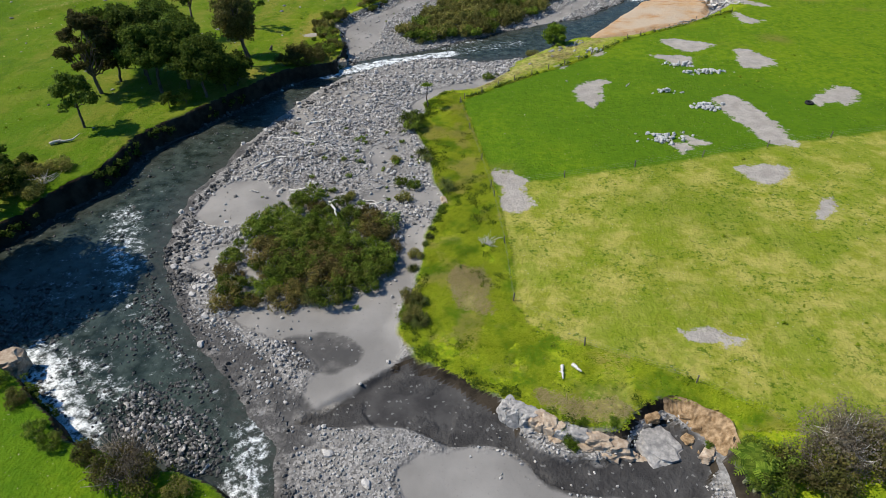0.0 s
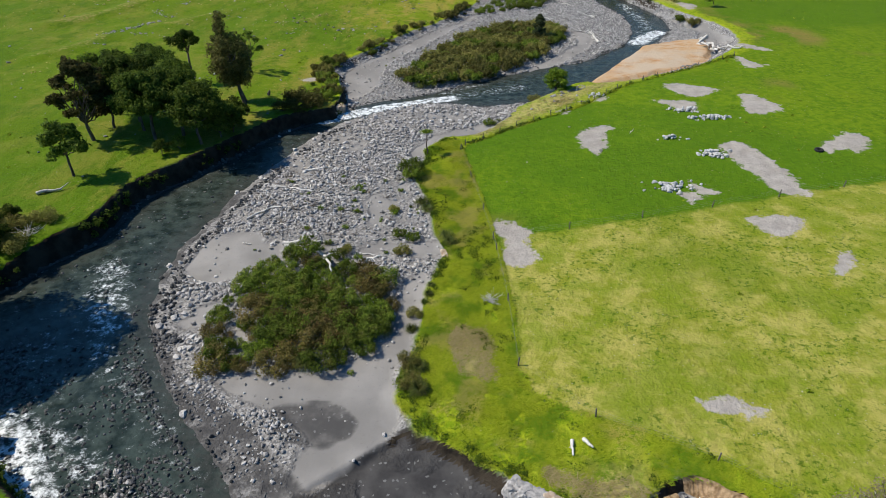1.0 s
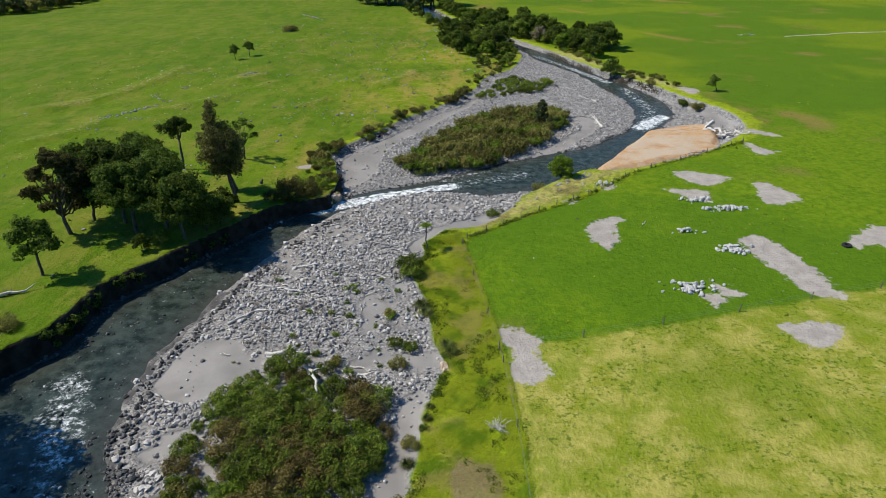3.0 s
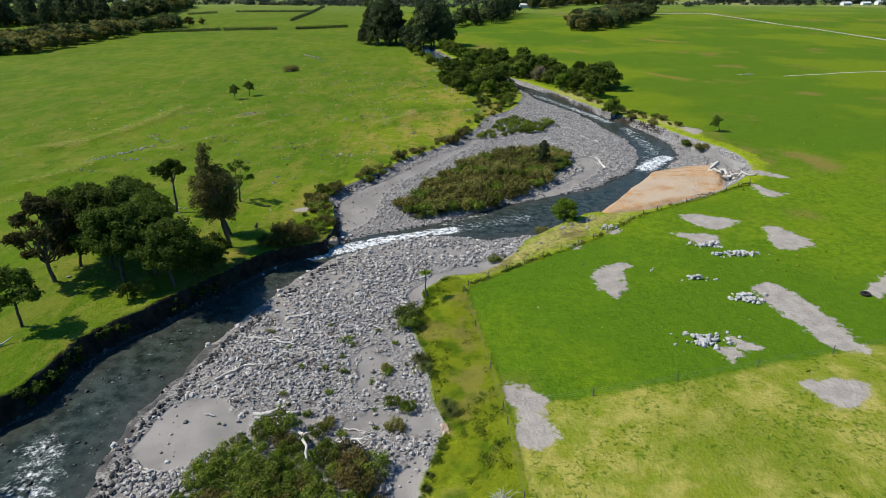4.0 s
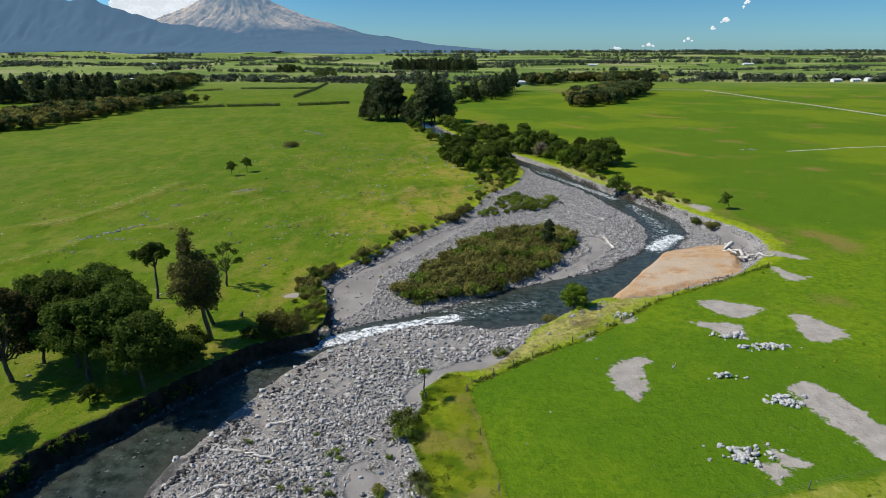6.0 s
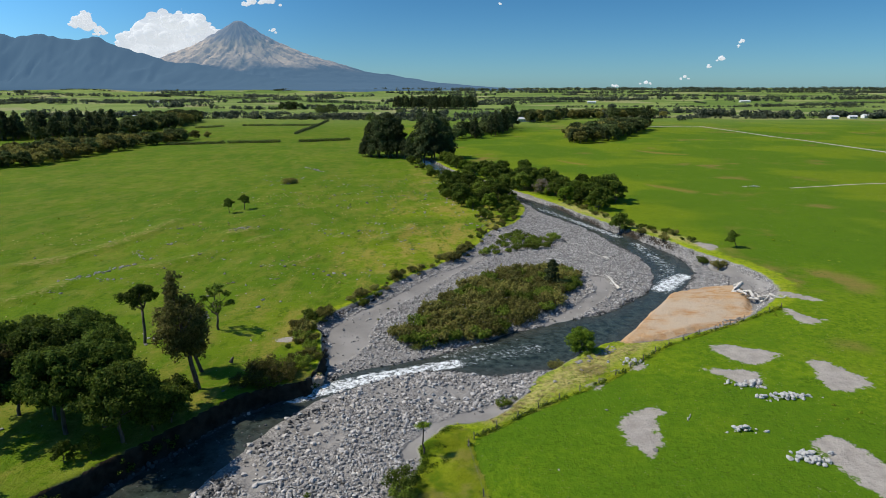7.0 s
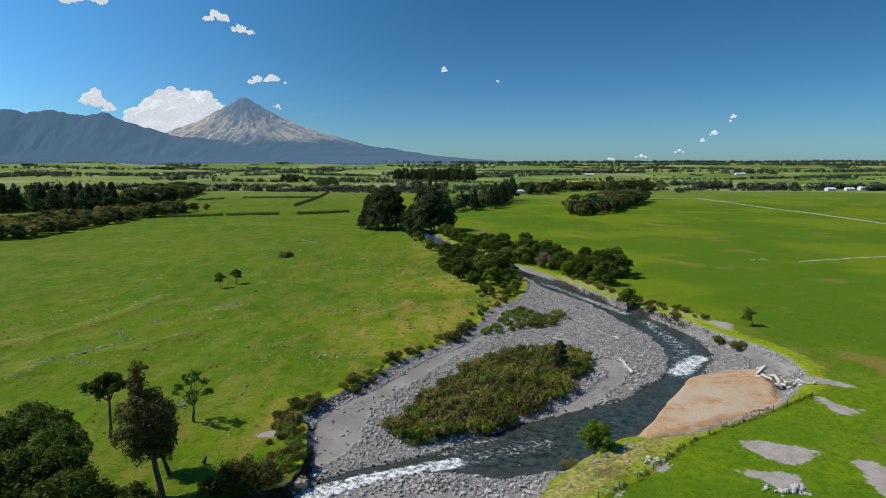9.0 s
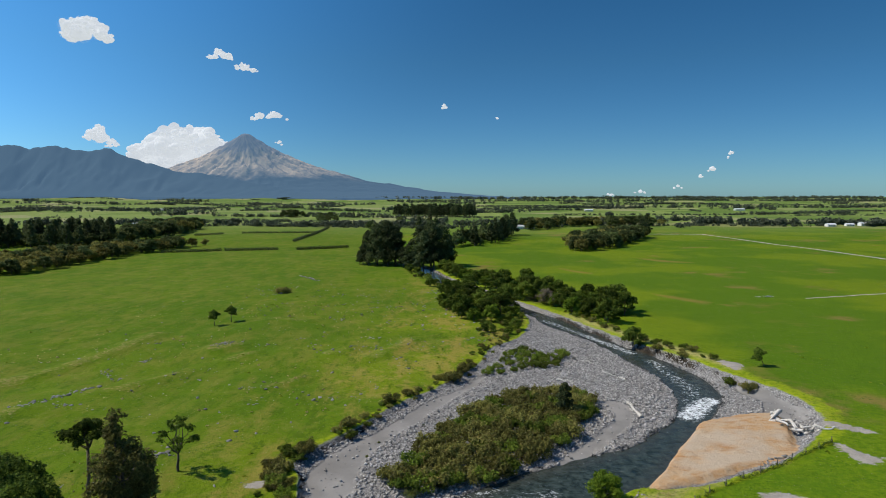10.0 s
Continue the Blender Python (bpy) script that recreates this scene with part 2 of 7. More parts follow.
def land(x, y):
    """The plain's height without the river."""
    left = 2.2 + (0.9 * grain(x, y, 55, 3, 2) + 0.35 * grain(x, y, 15, 4, 2)) * smooth(-30, -70, x) * smooth(60, 110, y)
    left = left + 0.5 * grain(x, y, 18, 8, 2) * smooth(150, 175, y) * smooth(0, -30, x)
    left = left + 0.9 * smooth(72, 84, y) * smooth(136, 124, y)
    right = 0.6 + 0.035 * np.clip(x, 0, 75)
    for line, h, w in TERRACES:
        left = left + 0.8 * h * smooth(2.2 * w, 0, distance(x, y, np.array(line, float), False, 9))
    s = smooth(-8, 8, x - np.interp(y, CENTRE[:, 0], CENTRE[:, 1]))
    z = left + (right - left) * s
    z = z + (2.6 - z) * smooth(220, 420, y)
    z = z + 1.6 * grain(x, y, 140, 5, 2) * smooth(200, 500, y)
    z = z + (5.0 + 13.0 * smooth(0, -600, x)) * grain(x, y, 420, 6, 3) * smooth(1000, 2400, y) + 47 * np.clip((y - 900) / 3900, 0, 1.2) ** 1.5
    return z + 9 * smooth(1000, 3800, y) * smooth(200, -2500, x)


def warp(x, y, size=2.5, amount=0.5, seed=11):
    return x + amount * grain(x, y, size, seed, 2), y + amount * grain(x, y, size, seed + 7, 2)


def ground(x, y, full=False):
    """The ground's height, and with it the distances to the river bed's and the water's edges."""
    x, y = np.asarray(x, float), np.asarray(y, float)
    wx, wy = warp(x, y)
    bed, wet = distance(wx, wy, BED), distance(wx, wy, WATER, True, 14)
    level = water_level(y)
    dry = level + 0.12 + 0.75 * smooth(0, 12, -wet) + 0.9 * smooth(-0.3, 1.2, distance(wx, wy, ORANGE)) + 0.16 * grain(x, y, 5, 21, 3)
    dry = dry - 0.65 * smooth(-0.25, 0.4, distance(wx, wy, MUD)) - 0.15 * smooth(-0.2, 0.3, distance(wx, wy, SCOOP))
    floor_z = dry + (level - 0.7 - dry) * smooth(-0.3, 1.3, wet)
    right_side = x > np.interp(y, CENTRE[:, 0], CENTRE[:, 1])
    rough = np.where(right_side & (y < 170), 0.16 * smooth(14, 2, np.abs(bed)), 0.05)
    top = land(x, y) + rough * grain(x, y, 1.7, 31, 2)
    steep = np.where(right_side, np.where(y < 47, 1.0, np.where(y > 158, np.where(y > 226, 2.4, 4.0), 1.5)), np.where(y > 145, 1.8, 0.8)) + 0.3 * grain(x, y, 9, 41, 2)
    z = top + (np.minimum(floor_z, top) - top) * smooth(-0.2, 1, bed / steep)
    return (z, bed, wet) if full else z


def height(x, y):
    return float(ground(np.array([x]), np.array([y]))[0])


# ---- materials ----
class Mat:
    """Shorthand for a node material."""

    def __init__(self, name):
        self.mat = bpy.data.materials.new(name)
        self.mat.use_nodes = True
        self.nt = self.mat.node_tree
        self.bsdf = self.nt.nodes["Principled BSDF"]
        self.coords = None

    def node(self, kind, **values):
        n = self.nt.nodes.new(kind)
        for k, v in values.items():
            setattr(n, k, v)
        return n

    def put(self, socket, value):
        if isinstance(value, bpy.types.NodeSocket):
            self.nt.links.new(value, socket)
        elif isinstance(value, tuple) and len(value) == 3 and socket.type == "RGBA":
            socket.default_value = (*value, 1)
        else:
            socket.default_value = value

    def place(self):
        if not self.coords:
            self.coords = self.node("ShaderNodeNewGeometry").outputs["Position"]
        return self.coords

    def noise(self, size, detail=3.0, rough=0.55, stretch=None, local=False):
        n = self.node("ShaderNodeTexNoise")
        n.inputs["Scale"].default_value = 1 / size
        n.inputs["Detail"].default_value = detail
        n.inputs["Roughness"].default_value = rough
        src = self.node("ShaderNodeTexCoord").outputs["Object"] if local else self.place()
        if stretch:
            m = self.node("ShaderNodeMapping")
            m.inputs["Scale"].default_value = stretch
            self.nt.links.new(src, m.inputs[0])
            src = m.outputs[0]
        self.nt.links.new(src, n.inputs["Vector"])
        return n.outputs["Fac"]

    def cells(self, size, what="Color", feature="F1"):
        n = self.node("ShaderNodeTexVoronoi", feature=feature)
        n.inputs["Scale"].default_value = 1 / size
        self.nt.links.new(self.place(), n.inputs["Vector"])
        return n.outputs[what]

    def math(self, op, a, b=0.0, clamp=False):
        n = self.node("ShaderNodeMath", operation=op, use_clamp=clamp)
        self.put(n.inputs[0], a), self.put(n.inputs[1], b)
        return n.outputs[0]

    def span(self, v, a, b, lo=0.0, hi=1.0):
        n = self.node("ShaderNodeMapRange", clamp=True, interpolation_type="SMOOTHSTEP")
        for i, x in enumerate((v, a, b, lo, hi)):
            self.put(n.inputs[i], x)
        return n.outputs[0]

    def mix(self, f, a, b):
        n = self.node("ShaderNodeMix", data_type="RGBA")
        self.put(n.inputs[0], f), self.put(n.inputs[6], a), self.put(n.inputs[7], b)
        return n.outputs[2]

    def attr(self, name):
        n = self.node("ShaderNodeAttribute", attribute_name=name)
        s = self.node("ShaderNodeSeparateColor")
        self.nt.links.new(n.outputs["Color"], s.inputs[0])
        return s.outputs

    def edge(self, mask, wobble, width=1.0, amount=1.0):
        """A mask kept as 0.5 + metres / 8, with an uneven border."""
        d = self.math("MULTIPLY", self.math("SUBTRACT", mask, 0.5), 8.0)
        d = self.math("ADD", d, self.math("MULTIPLY", self.math("SUBTRACT", wobble, 0.5), amount * 2))
        return self.span(d, -width / 2, width / 2)

    def bump(self, h, strength, dist):
        b = self.node("ShaderNodeBump")
        b.inputs["Strength"].default_value = strength
        b.inputs["Distance"].default_value = dist
        self.nt.links.new(h, b.inputs["Height"])
        self.nt.links.new(b.outputs[0], self.bsdf.inputs["Normal"])

    def done(self, colour, rough=0.9, spec=0.3, **more):
        self.put(self.bsdf.inputs["Base Color"], colour)
        self.put(self.bsdf.inputs["Roughness"], rough)
        self.put(self.bsdf.inputs["Specular IOR Level"], spec)
        for k, v in more.items():
            self.put(self.bsdf.inputs[k.replace("_", " ")], v)
        return self.mat


def ground_material():
    m = Mat("pasture_and_gravel")
    bed_m, sand_m, mud_m = m.attr("mask_bed")[:3]
    silt_m, dry_m, verge_m = m.attr("mask_field")[:3]
    orange_m, track_m, left_m = m.attr("mask_more")[:3]
    n_small, n_mid, n_big, n_huge = m.noise(0.35, 4), m.noise(2.2, 4), m.noise(11, 4), m.noise(60, 4)
    n_tuft = m.noise(0.9, 5, 0.7)
    # grazed pasture, greener and yellower by patches
    lush = m.mix(m.span(m.noise(1.5, 6, 0.7), 0.34, 0.64), (0.072, 0.142, 0.005), (0.132, 0.204, 0.008))
    upstream = m.node("ShaderNodeSeparateXYZ")
    m.nt.links.new(m.place(), upstream.inputs[0])
    lush = m.mix(m.span(upstream.outputs[1], 130, 300, 0, 0.45), lush, m.mix(n_tuft, (0.110, 0.155, 0.006), (0.200, 0.225, 0.010)))
    lush = m.mix(m.span(n_big, 0.50, 0.78, 0, 0.40), lush, (0.160, 0.210, 0.008))
    lush = m.mix(m.span(n_tuft, 0.58, 0.75, 0, 0.55), lush, (0.036, 0.085, 0.003))
    far = m.mix(m.span(n_huge, 0.40, 0.60), (0.088, 0.150, 0.006), (0.164, 0.214, 0.009))
    far = m.mix(m.span(m.noise(3.5, 6, 0.7), 0.50, 0.66, 0, 0.45), far, (0.170, 0.210, 0.016))
    far = m.mix(m.span(m.noise(2.4, 6, 0.78), 0.53, 0.63, 0, 0.7), far, (0.086, 0.118, 0.005))
    far = m.mix(m.math("MULTIPLY", m.span(m.noise(1.1, 4, 0.7), 0.64, 0.70), m.span(m.noise(16, 4, 0.6), 0.48, 0.58)), far, (0.340, 0.310, 0.190))
    far = m.mix(m.math("MULTIPLY", m.span(m.noise(11, 5, 0.66, (1.5, 0.6, 1)), 0.47, 0.60, 0, 0.85), m.span(n_tuft, 0.35, 0.6, 0.45, 1.0)), far, (0.285, 0.215, 0.050))
    far = m.mix(m.span(m.noise(5, 6, 0.7, (1.5, 0.6, 1)), 0.52, 0.62, 0, 0.75), far, (0.058, 0.102, 0.005))
    side = m.node("ShaderNodeSeparateXYZ")
    m.nt.links.new(m.place(), side.inputs[0])
    parched = m.span(m.math("SUBTRACT", side.outputs[0], m.math("MULTIPLY", side.outputs[1], 0.12)), -95, -10)
    far = m.mix(m.span(parched, 0, 1, 0.68, 0), far, (0.066, 0.128, 0.005))
    far = m.mix(m.math("MULTIPLY", m.span(m.noise(8, 6, 0.68), 0.50, 0.62, 0, 0.75), m.math("MULTIPLY", m.span(parched, 0, 1, 0.3, 1.0), m.span(n_huge, 0.36, 0.60, 0.25, 1.0))), far, (0.270, 0.225, 0.050))
    lush = m.mix(m.span(m.noise(95, 4, 0.55), 0.44, 0.54, 0, 0.7), lush, (0.058, 0.128, 0.006))
    lush = m.mix(m.math("MULTIPLY", m.span(n_huge, 0.57, 0.66), m.span(n_big, 0.40, 0.58, 0, 0.85)), lush, (0.190, 0.150, 0.040))
    grass = m.mix(m.span(left_m, 0.3, 0.7), lush, far)
    n_mot = m.noise(2.8, 6, 0.7)
    dead = m.mix(m.span(n_mot, 0.36, 0.62), (0.195, 0.218, 0.022), (0.330, 0.305, 0.075))
    dead = m.mix(m.span(m.noise(7, 5, 0.65), 0.44, 0.60, 0, 0.7), dead, (0.140, 0.195, 0.010))
    dead = m.mix(m.span(m.noise(24, 5, 0.6), 0.50, 0.64, 0, 0.6), dead, (0.125, 0.172, 0.012))
    dead = m.mix(m.span(n_tuft, 0.60, 0.72, 0, 0.7), dead, (0.065, 0.125, 0.005))
    dead = m.mix(m.span(n_small, 0.62, 0.75, 0, 0.35), dead, (0.36, 0.31, 0.14))
    grass = m.mix(m.edge(dry_m, n_mid, 1.2, 1.0), grass, dead)
    rank = m.mix(m.span(n_tuft, 0.35, 0.62), (0.140, 0.215, 0.007), (0.260, 0.312, 0.014))
    rank = m.mix(m.span(n_big, 0.55, 0.72, 0, 0.45), rank, (0.330, 0.290, 0.060))
    grass = m.mix(m.edge(verge_m, n_mid, 1.5, 1.5), grass, rank)
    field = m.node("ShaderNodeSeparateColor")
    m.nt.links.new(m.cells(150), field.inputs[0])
    # patchwork of far fields, their tones paled and greyed for distance haze
    hazed_fields = m.mix(field.outputs[0], (0.105, 0.170, 0.038), (0.215, 0.270, 0.080))
    hazed_fields = m.mix(m.span(field.outputs[1], 0.80, 0.86, 0, 0.8), hazed_fields, (0.320, 0.300, 0.160))
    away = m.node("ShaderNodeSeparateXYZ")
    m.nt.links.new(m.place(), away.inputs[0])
    grass = m.mix(m.span(away.outputs[1], 750, 1300, 0, 0.85), grass, hazed_fields)
    straw_m, rust_m, _ = m.attr("mask_extra")[:3]
    grass = m.mix(m.math("MULTIPLY", m.edge(straw_m, n_big, 4.5, 2.5), m.span(n_tuft, 0.30, 0.66, 0.20, 0.80)), grass, m.mix(n_small, (0.400, 0.325, 0.130), (0.500, 0.420, 0.200)))
    grass = m.mix(m.math("MULTIPLY", m.edge(rust_m, n_big, 5.0, 3.0), 0.6), grass, (0.250, 0.165, 0.045))
    # darker tussocks in loose clusters, pale specks
    clump = m.math("MULTIPLY", m.span(m.noise(0.6, 5, 0.7), 0.52, 0.60), m.span(m.noise(6, 4, 0.6), 0.46, 0.58, 0.10, 0.75))
    grass = m.mix(clump, grass, (0.046, 0.098, 0.004))
    fleck = m.span(m.noise(0.30, 2, 0.5), 0.715, 0.74, 0, 0.75)
    grass = m.mix(fleck, grass, (0.40, 0.37, 0.26))
    # grey flood silt and stony ground
    pebble = m.cells(0.22)
    pv = m.node("ShaderNodeSeparateColor")
    m.nt.links.new(pebble, pv.inputs[0])
    silt = m.mix(m.span(n_mid, 0.3, 0.7), (0.280, 0.256, 0.228), (0.365, 0.336, 0.298))
    silt = m.mix(m.span(n_small, 0.5, 0.8, 0, 0.35), silt, (0.20, 0.19, 0.175))
    gravel = m.mix(pv.outputs[0], (0.105, 0.102, 0.097), (0.370, 0.357, 0.337))
    gravel = m.mix(m.span(n_mid, 0.35, 0.7, 0, 0.6), gravel, (0.150, 0.146, 0.140))
    sand = m.mix(m.span(n_big, 0.35, 0.65), (0.190, 0.182, 0.169), (0.262, 0.251, 0.234))
    sand = m.mix(m.span(n_small, 0.6, 0.75, 0, 0.4), sand, (0.13, 0.125, 0.12))
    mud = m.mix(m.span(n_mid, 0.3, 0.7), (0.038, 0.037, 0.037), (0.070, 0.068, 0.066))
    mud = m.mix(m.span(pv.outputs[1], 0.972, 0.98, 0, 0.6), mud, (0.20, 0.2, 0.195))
    tan = m.mix(m.span(n_mid, 0.3, 0.7), (0.430, 0.265, 0.130), (0.440, 0.335, 0.220))
    tan = m.mix(m.span(m.noise(3.2, 7, 0.75, (0.6, 1.6, 1)), 0.48, 0.62, 0, 0.75), tan, (0.330, 0.165, 0.062))
    tan = m.mix(m.span(m.noise(0.8, 5, 0.7), 0.60, 0.70, 0, 0.6), tan, (0.190, 0.135, 0.085))
    tan = m.mix(m.math("MULTIPLY", m.span(n_big, 0.4, 0.6), m.span(orange_m, 0.60, 0.85)), tan, (0.430, 0.345, 0.250))
    bed = m.mix(m.edge(sand_m, n_mid, 1.4, 1.2), gravel, sand)
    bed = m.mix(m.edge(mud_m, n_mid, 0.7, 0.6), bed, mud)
    bed = m.mix(m.edge(orange_m, n_mid, 0.6, 0.5), bed, tan)
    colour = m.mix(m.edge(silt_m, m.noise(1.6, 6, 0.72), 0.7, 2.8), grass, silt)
    colour = m.mix(m.math("MULTIPLY", m.edge(track_m, n_tuft, 1.6, 2.4), m.span(n_tuft, 0.42, 0.62, 0.08, 0.5)), colour, m.mix(m.span(n_tuft, 0.4, 0.65), (0.215, 0.190, 0.050), (0.330, 0.265, 0.115)))
    # bare earth where the bank is steep, its colour darkened for the bank's shade
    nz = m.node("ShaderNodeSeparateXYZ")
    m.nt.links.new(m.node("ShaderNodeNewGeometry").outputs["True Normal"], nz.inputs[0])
    shaded_soil = m.mix(m.span(n_mid, 0.3, 0.7), (0.018, 0.015, 0.011), (0.052, 0.042, 0.030))
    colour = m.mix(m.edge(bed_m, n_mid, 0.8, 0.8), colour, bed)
    colour = m.mix(m.math("MULTIPLY", m.span(nz.outputs[2], 0.84, 0.66), m.span(bed_m, 0.90, 0.76)), colour, shaded_soil)
    smooth_sand = m.math("MULTIPLY", m.edge(sand_m, n_mid, 1.4, 1.2), m.span(bed_m, 0.48, 0.55))
    relief = m.span(smooth_sand, 0, 1, 1.0, 0.12)
    m.bump(m.math("MULTIPLY", relief, m.math("ADD", m.math("ADD", n_tuft, m.math("MULTIPLY", n_mid, 1.4)), m.math("MULTIPLY", n_small, 0.6))), 0.7, 0.38)
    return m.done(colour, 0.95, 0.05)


def water_material():
    m = Mat("river_water")
    foam_m, shallow_m, _ = m.attr("mask_water")[:3]
    fine, mid = m.noise(0.5, 5, 0.65), m.noise(1.7, 4, 0.6)
    streak = m.noise(0.95, 7, 0.78)
    deep = m.mix(m.span(mid, 0.3, 0.7), (0.012, 0.019, 0.015), (0.048, 0.065, 0.055))
    deep = m.mix(m.math("MULTIPLY", shallow_m, m.span(m.noise(0.7, 5, 0.7), 0.35, 0.65, 0.3, 0.95)), deep, (0.046, 0.049, 0.042))
    f = m.math("ADD", foam_m, m.math("MULTIPLY", m.math("SUBTRACT", streak, 0.5), 2.2))
    f = m.span(f, 0.72, 1.24)
    colour = m.mix(f, deep, (0.78, 0.82, 0.83))
    m.bump(m.math("MULTIPLY", m.math("ADD", mid, m.math("MULTIPLY", fine, 0.6)), m.span(foam_m, 0.15, 0.6, 0.35, 1.0)), 0.55, 0.26)
    return m.done(colour, m.span(f, 0, 1, 0.10, 0.7), 0.20, IOR=1.33)


def stone_material(name, dark, light):
    m = Mat(name)
    g = m.node("ShaderNodeNewGeometry")
    c = m.mix(g.outputs["Random Per Island"], dark, light)
    c = m.mix(m.span(m.noise(0.12, 4), 0.45, 0.75, 0, 0.5), c, tuple(v * 0.55 for v in dark))
    m.bump(m.noise(0.08, 4), 0.5, 0.03)
    return m.done(c, 0.85, 0.25)


def leaf_material(name, dark, light, tip=None):
    m = Mat(name)
    g = m.node("ShaderNodeNewGeometry")
    o = m.node("ShaderNodeObjectInfo")
    c = m.mix(g.outputs["Random Per Island"], dark, light)
    c = m.mix(m.span(m.noise(1.3, 3), 0.5, 0.7, 0, 0.6), c, tip or light)
    h = m.node("ShaderNodeHueSaturation")
    m.put(h.inputs["Value"], m.span(o.outputs["Random"], 0, 1, 0.65, 1.4))
    m.put(h.inputs["Color"], c)
    m.done(h.outputs[0], 0.75, 0.10)
    t = m.node("ShaderNodeBsdfTranslucent")
    m.put(t.inputs[0], h.outputs[0])
    s = m.node("ShaderNodeMixShader")
    s.inputs[0].default_value = 0.42
    m.nt.links.new(m.bsdf.outputs[0], s.inputs[1])
    m.nt.links.new(t.outputs[0], s.inputs[2])
    m.nt.links.new(s.outputs[0], m.nt.nodes["Material Output"].inputs[0])
    return m.mat


def long_grass_material():
    """Bent long grass: yellow-green, with lusher and strawy patches."""
    m = Mat("long_grass")
    g = m.node("ShaderNodeNewGeometry")
    c = m.mix(g.outputs["Random Per Island"], (0.225, 0.305, 0.012), (0.365, 0.420, 0.024))
    c = m.mix(m.span(m.noise(4.0, 4), 0.48, 0.62, 0, 0.75), c, (0.105, 0.215, 0.008))
    c = m.mix(m.span(m.noise(6.5, 4), 0.52, 0.62, 0, 0.55), c, (0.430, 0.350, 0.110))
    c = m.mix(m.span(m.noise(0.8, 4, 0.7), 0.55, 0.7, 0, 0.6), c, (0.360, 0.380, 0.040))
    m.done(c, 0.75, 0.1)
    t = m.node("ShaderNodeBsdfTranslucent")
    m.put(t.inputs[0], c)
    s = m.node("ShaderNodeMixShader")
    s.inputs[0].default_value = 0.35
    m.nt.links.new(m.bsdf.outputs[0], s.inputs[1])
    m.nt.links.new(t.outputs[0], s.inputs[2])
    m.nt.links.new(s.outputs[0], m.nt.nodes["Material Output"].inputs[0])
    return m.mat


def plain_material(name, a, b, size=0.3, rough=0.85, stretch=None, bump=0.02):
    m = Mat(name)
    n = m.noise(size, 5, 0.6, stretch)
    c = m.mix(m.span(n, 0.3, 0.7), a, b)
    c = m.mix(m.span(m.noise(size * 7, 3), 0.45, 0.7, 0, 0.4), c, tuple(v * 0.6 for v in a))
    m.bump(n, 0.6, bump)
    return m.done(c, rough, 0.25)


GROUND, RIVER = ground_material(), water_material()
STONE = stone_material("river_stone", (0.165, 0.158, 0.148), (0.515, 0.494, 0.464))
FIELD_STONE = stone_material("field_stone", (0.120, 0.115, 0.106), (0.330, 0.318, 0.295))
WET_STONE = stone_material("wet_stone", (0.026, 0.028, 0.028), (0.135, 0.134, 0.130))
PALE_STONE = stone_material("pale_boulder", (0.20, 0.20, 0.195), (0.46, 0.455, 0.44))
BARK = plain_material("bark", (0.060, 0.048, 0.038), (0.150, 0.125, 0.100), 0.25, 0.95, (1, 1, 0.2), 0.04)
DRIFT = plain_material("bleached_driftwood", (0.38, 0.36, 0.32), (0.66, 0.63, 0.58), 0.15)
POSTWOOD = plain_material("weathered_post", (0.085, 0.075, 0.062), (0.180, 0.160, 0.135), 0.1)
WIRE = plain_material("fence_wire", (0.16, 0.16, 0.16), (0.26, 0.26, 0.25), 0.4, 0.5)
LEAF_DARK = leaf_material("dark_leaves", (0.024, 0.050, 0.008), (0.128, 0.186, 0.024), (0.138, 0.172, 0.028))
LEAF_OLIVE = leaf_material("olive_leaves", (0.046, 0.050, 0.014), (0.140, 0.136, 0.038), (0.150, 0.116, 0.044))
LEAF_SHRUB = leaf_material("shrub_leaves", (0.056, 0.094, 0.012), (0.190, 0.255, 0.032), (0.205, 0.190, 0.048))
LEAF_BROWN = leaf_material("broom_leaves", (0.098, 0.104, 0.024), (0.250, 0.240, 0.062), (0.240, 0.185, 0.070))
LEAF_LIME = leaf_material("lime_leaves", (0.075, 0.140, 0.012), (0.200, 0.280, 0.030))
LEAF_BUSH = leaf_material("bush_leaves", (0.034, 0.062, 0.010), (0.128, 0.180, 0.022), (0.160, 0.178, 0.034))
LEAF_SCRUB = leaf_material("scrub_leaves", (0.045, 0.052, 0.012), (0.145, 0.140, 0.035), (0.165, 0.120, 0.055))
LEAF_BRIGHT = leaf_material("bright_leaves", (0.046, 0.088, 0.008), (0.155, 0.220, 0.020))
LEAF_RUSSET = leaf_material("russet_leaves", (0.072, 0.066, 0.018), (0.200, 0.168, 0.050), (0.225, 0.142, 0.060))
LEAF_TWIG = leaf_material("grey_twigs", (0.110, 0.092, 0.062), (0.225, 0.190, 0.135))
LEAF_PINE = leaf_material("pine_needles", (0.036, 0.052, 0.022), (0.112, 0.140, 0.055))
LEAF_GROVE = leaf_material("grove_leaves", (0.050, 0.074, 0.026), (0.150, 0.185, 0.058), (0.150, 0.165, 0.060))
GRASS_TUFT = long_grass_material()
STRAW = leaf_material("dry_stalks", (0.400, 0.330, 0.130), (0.600, 0.510, 0.260))


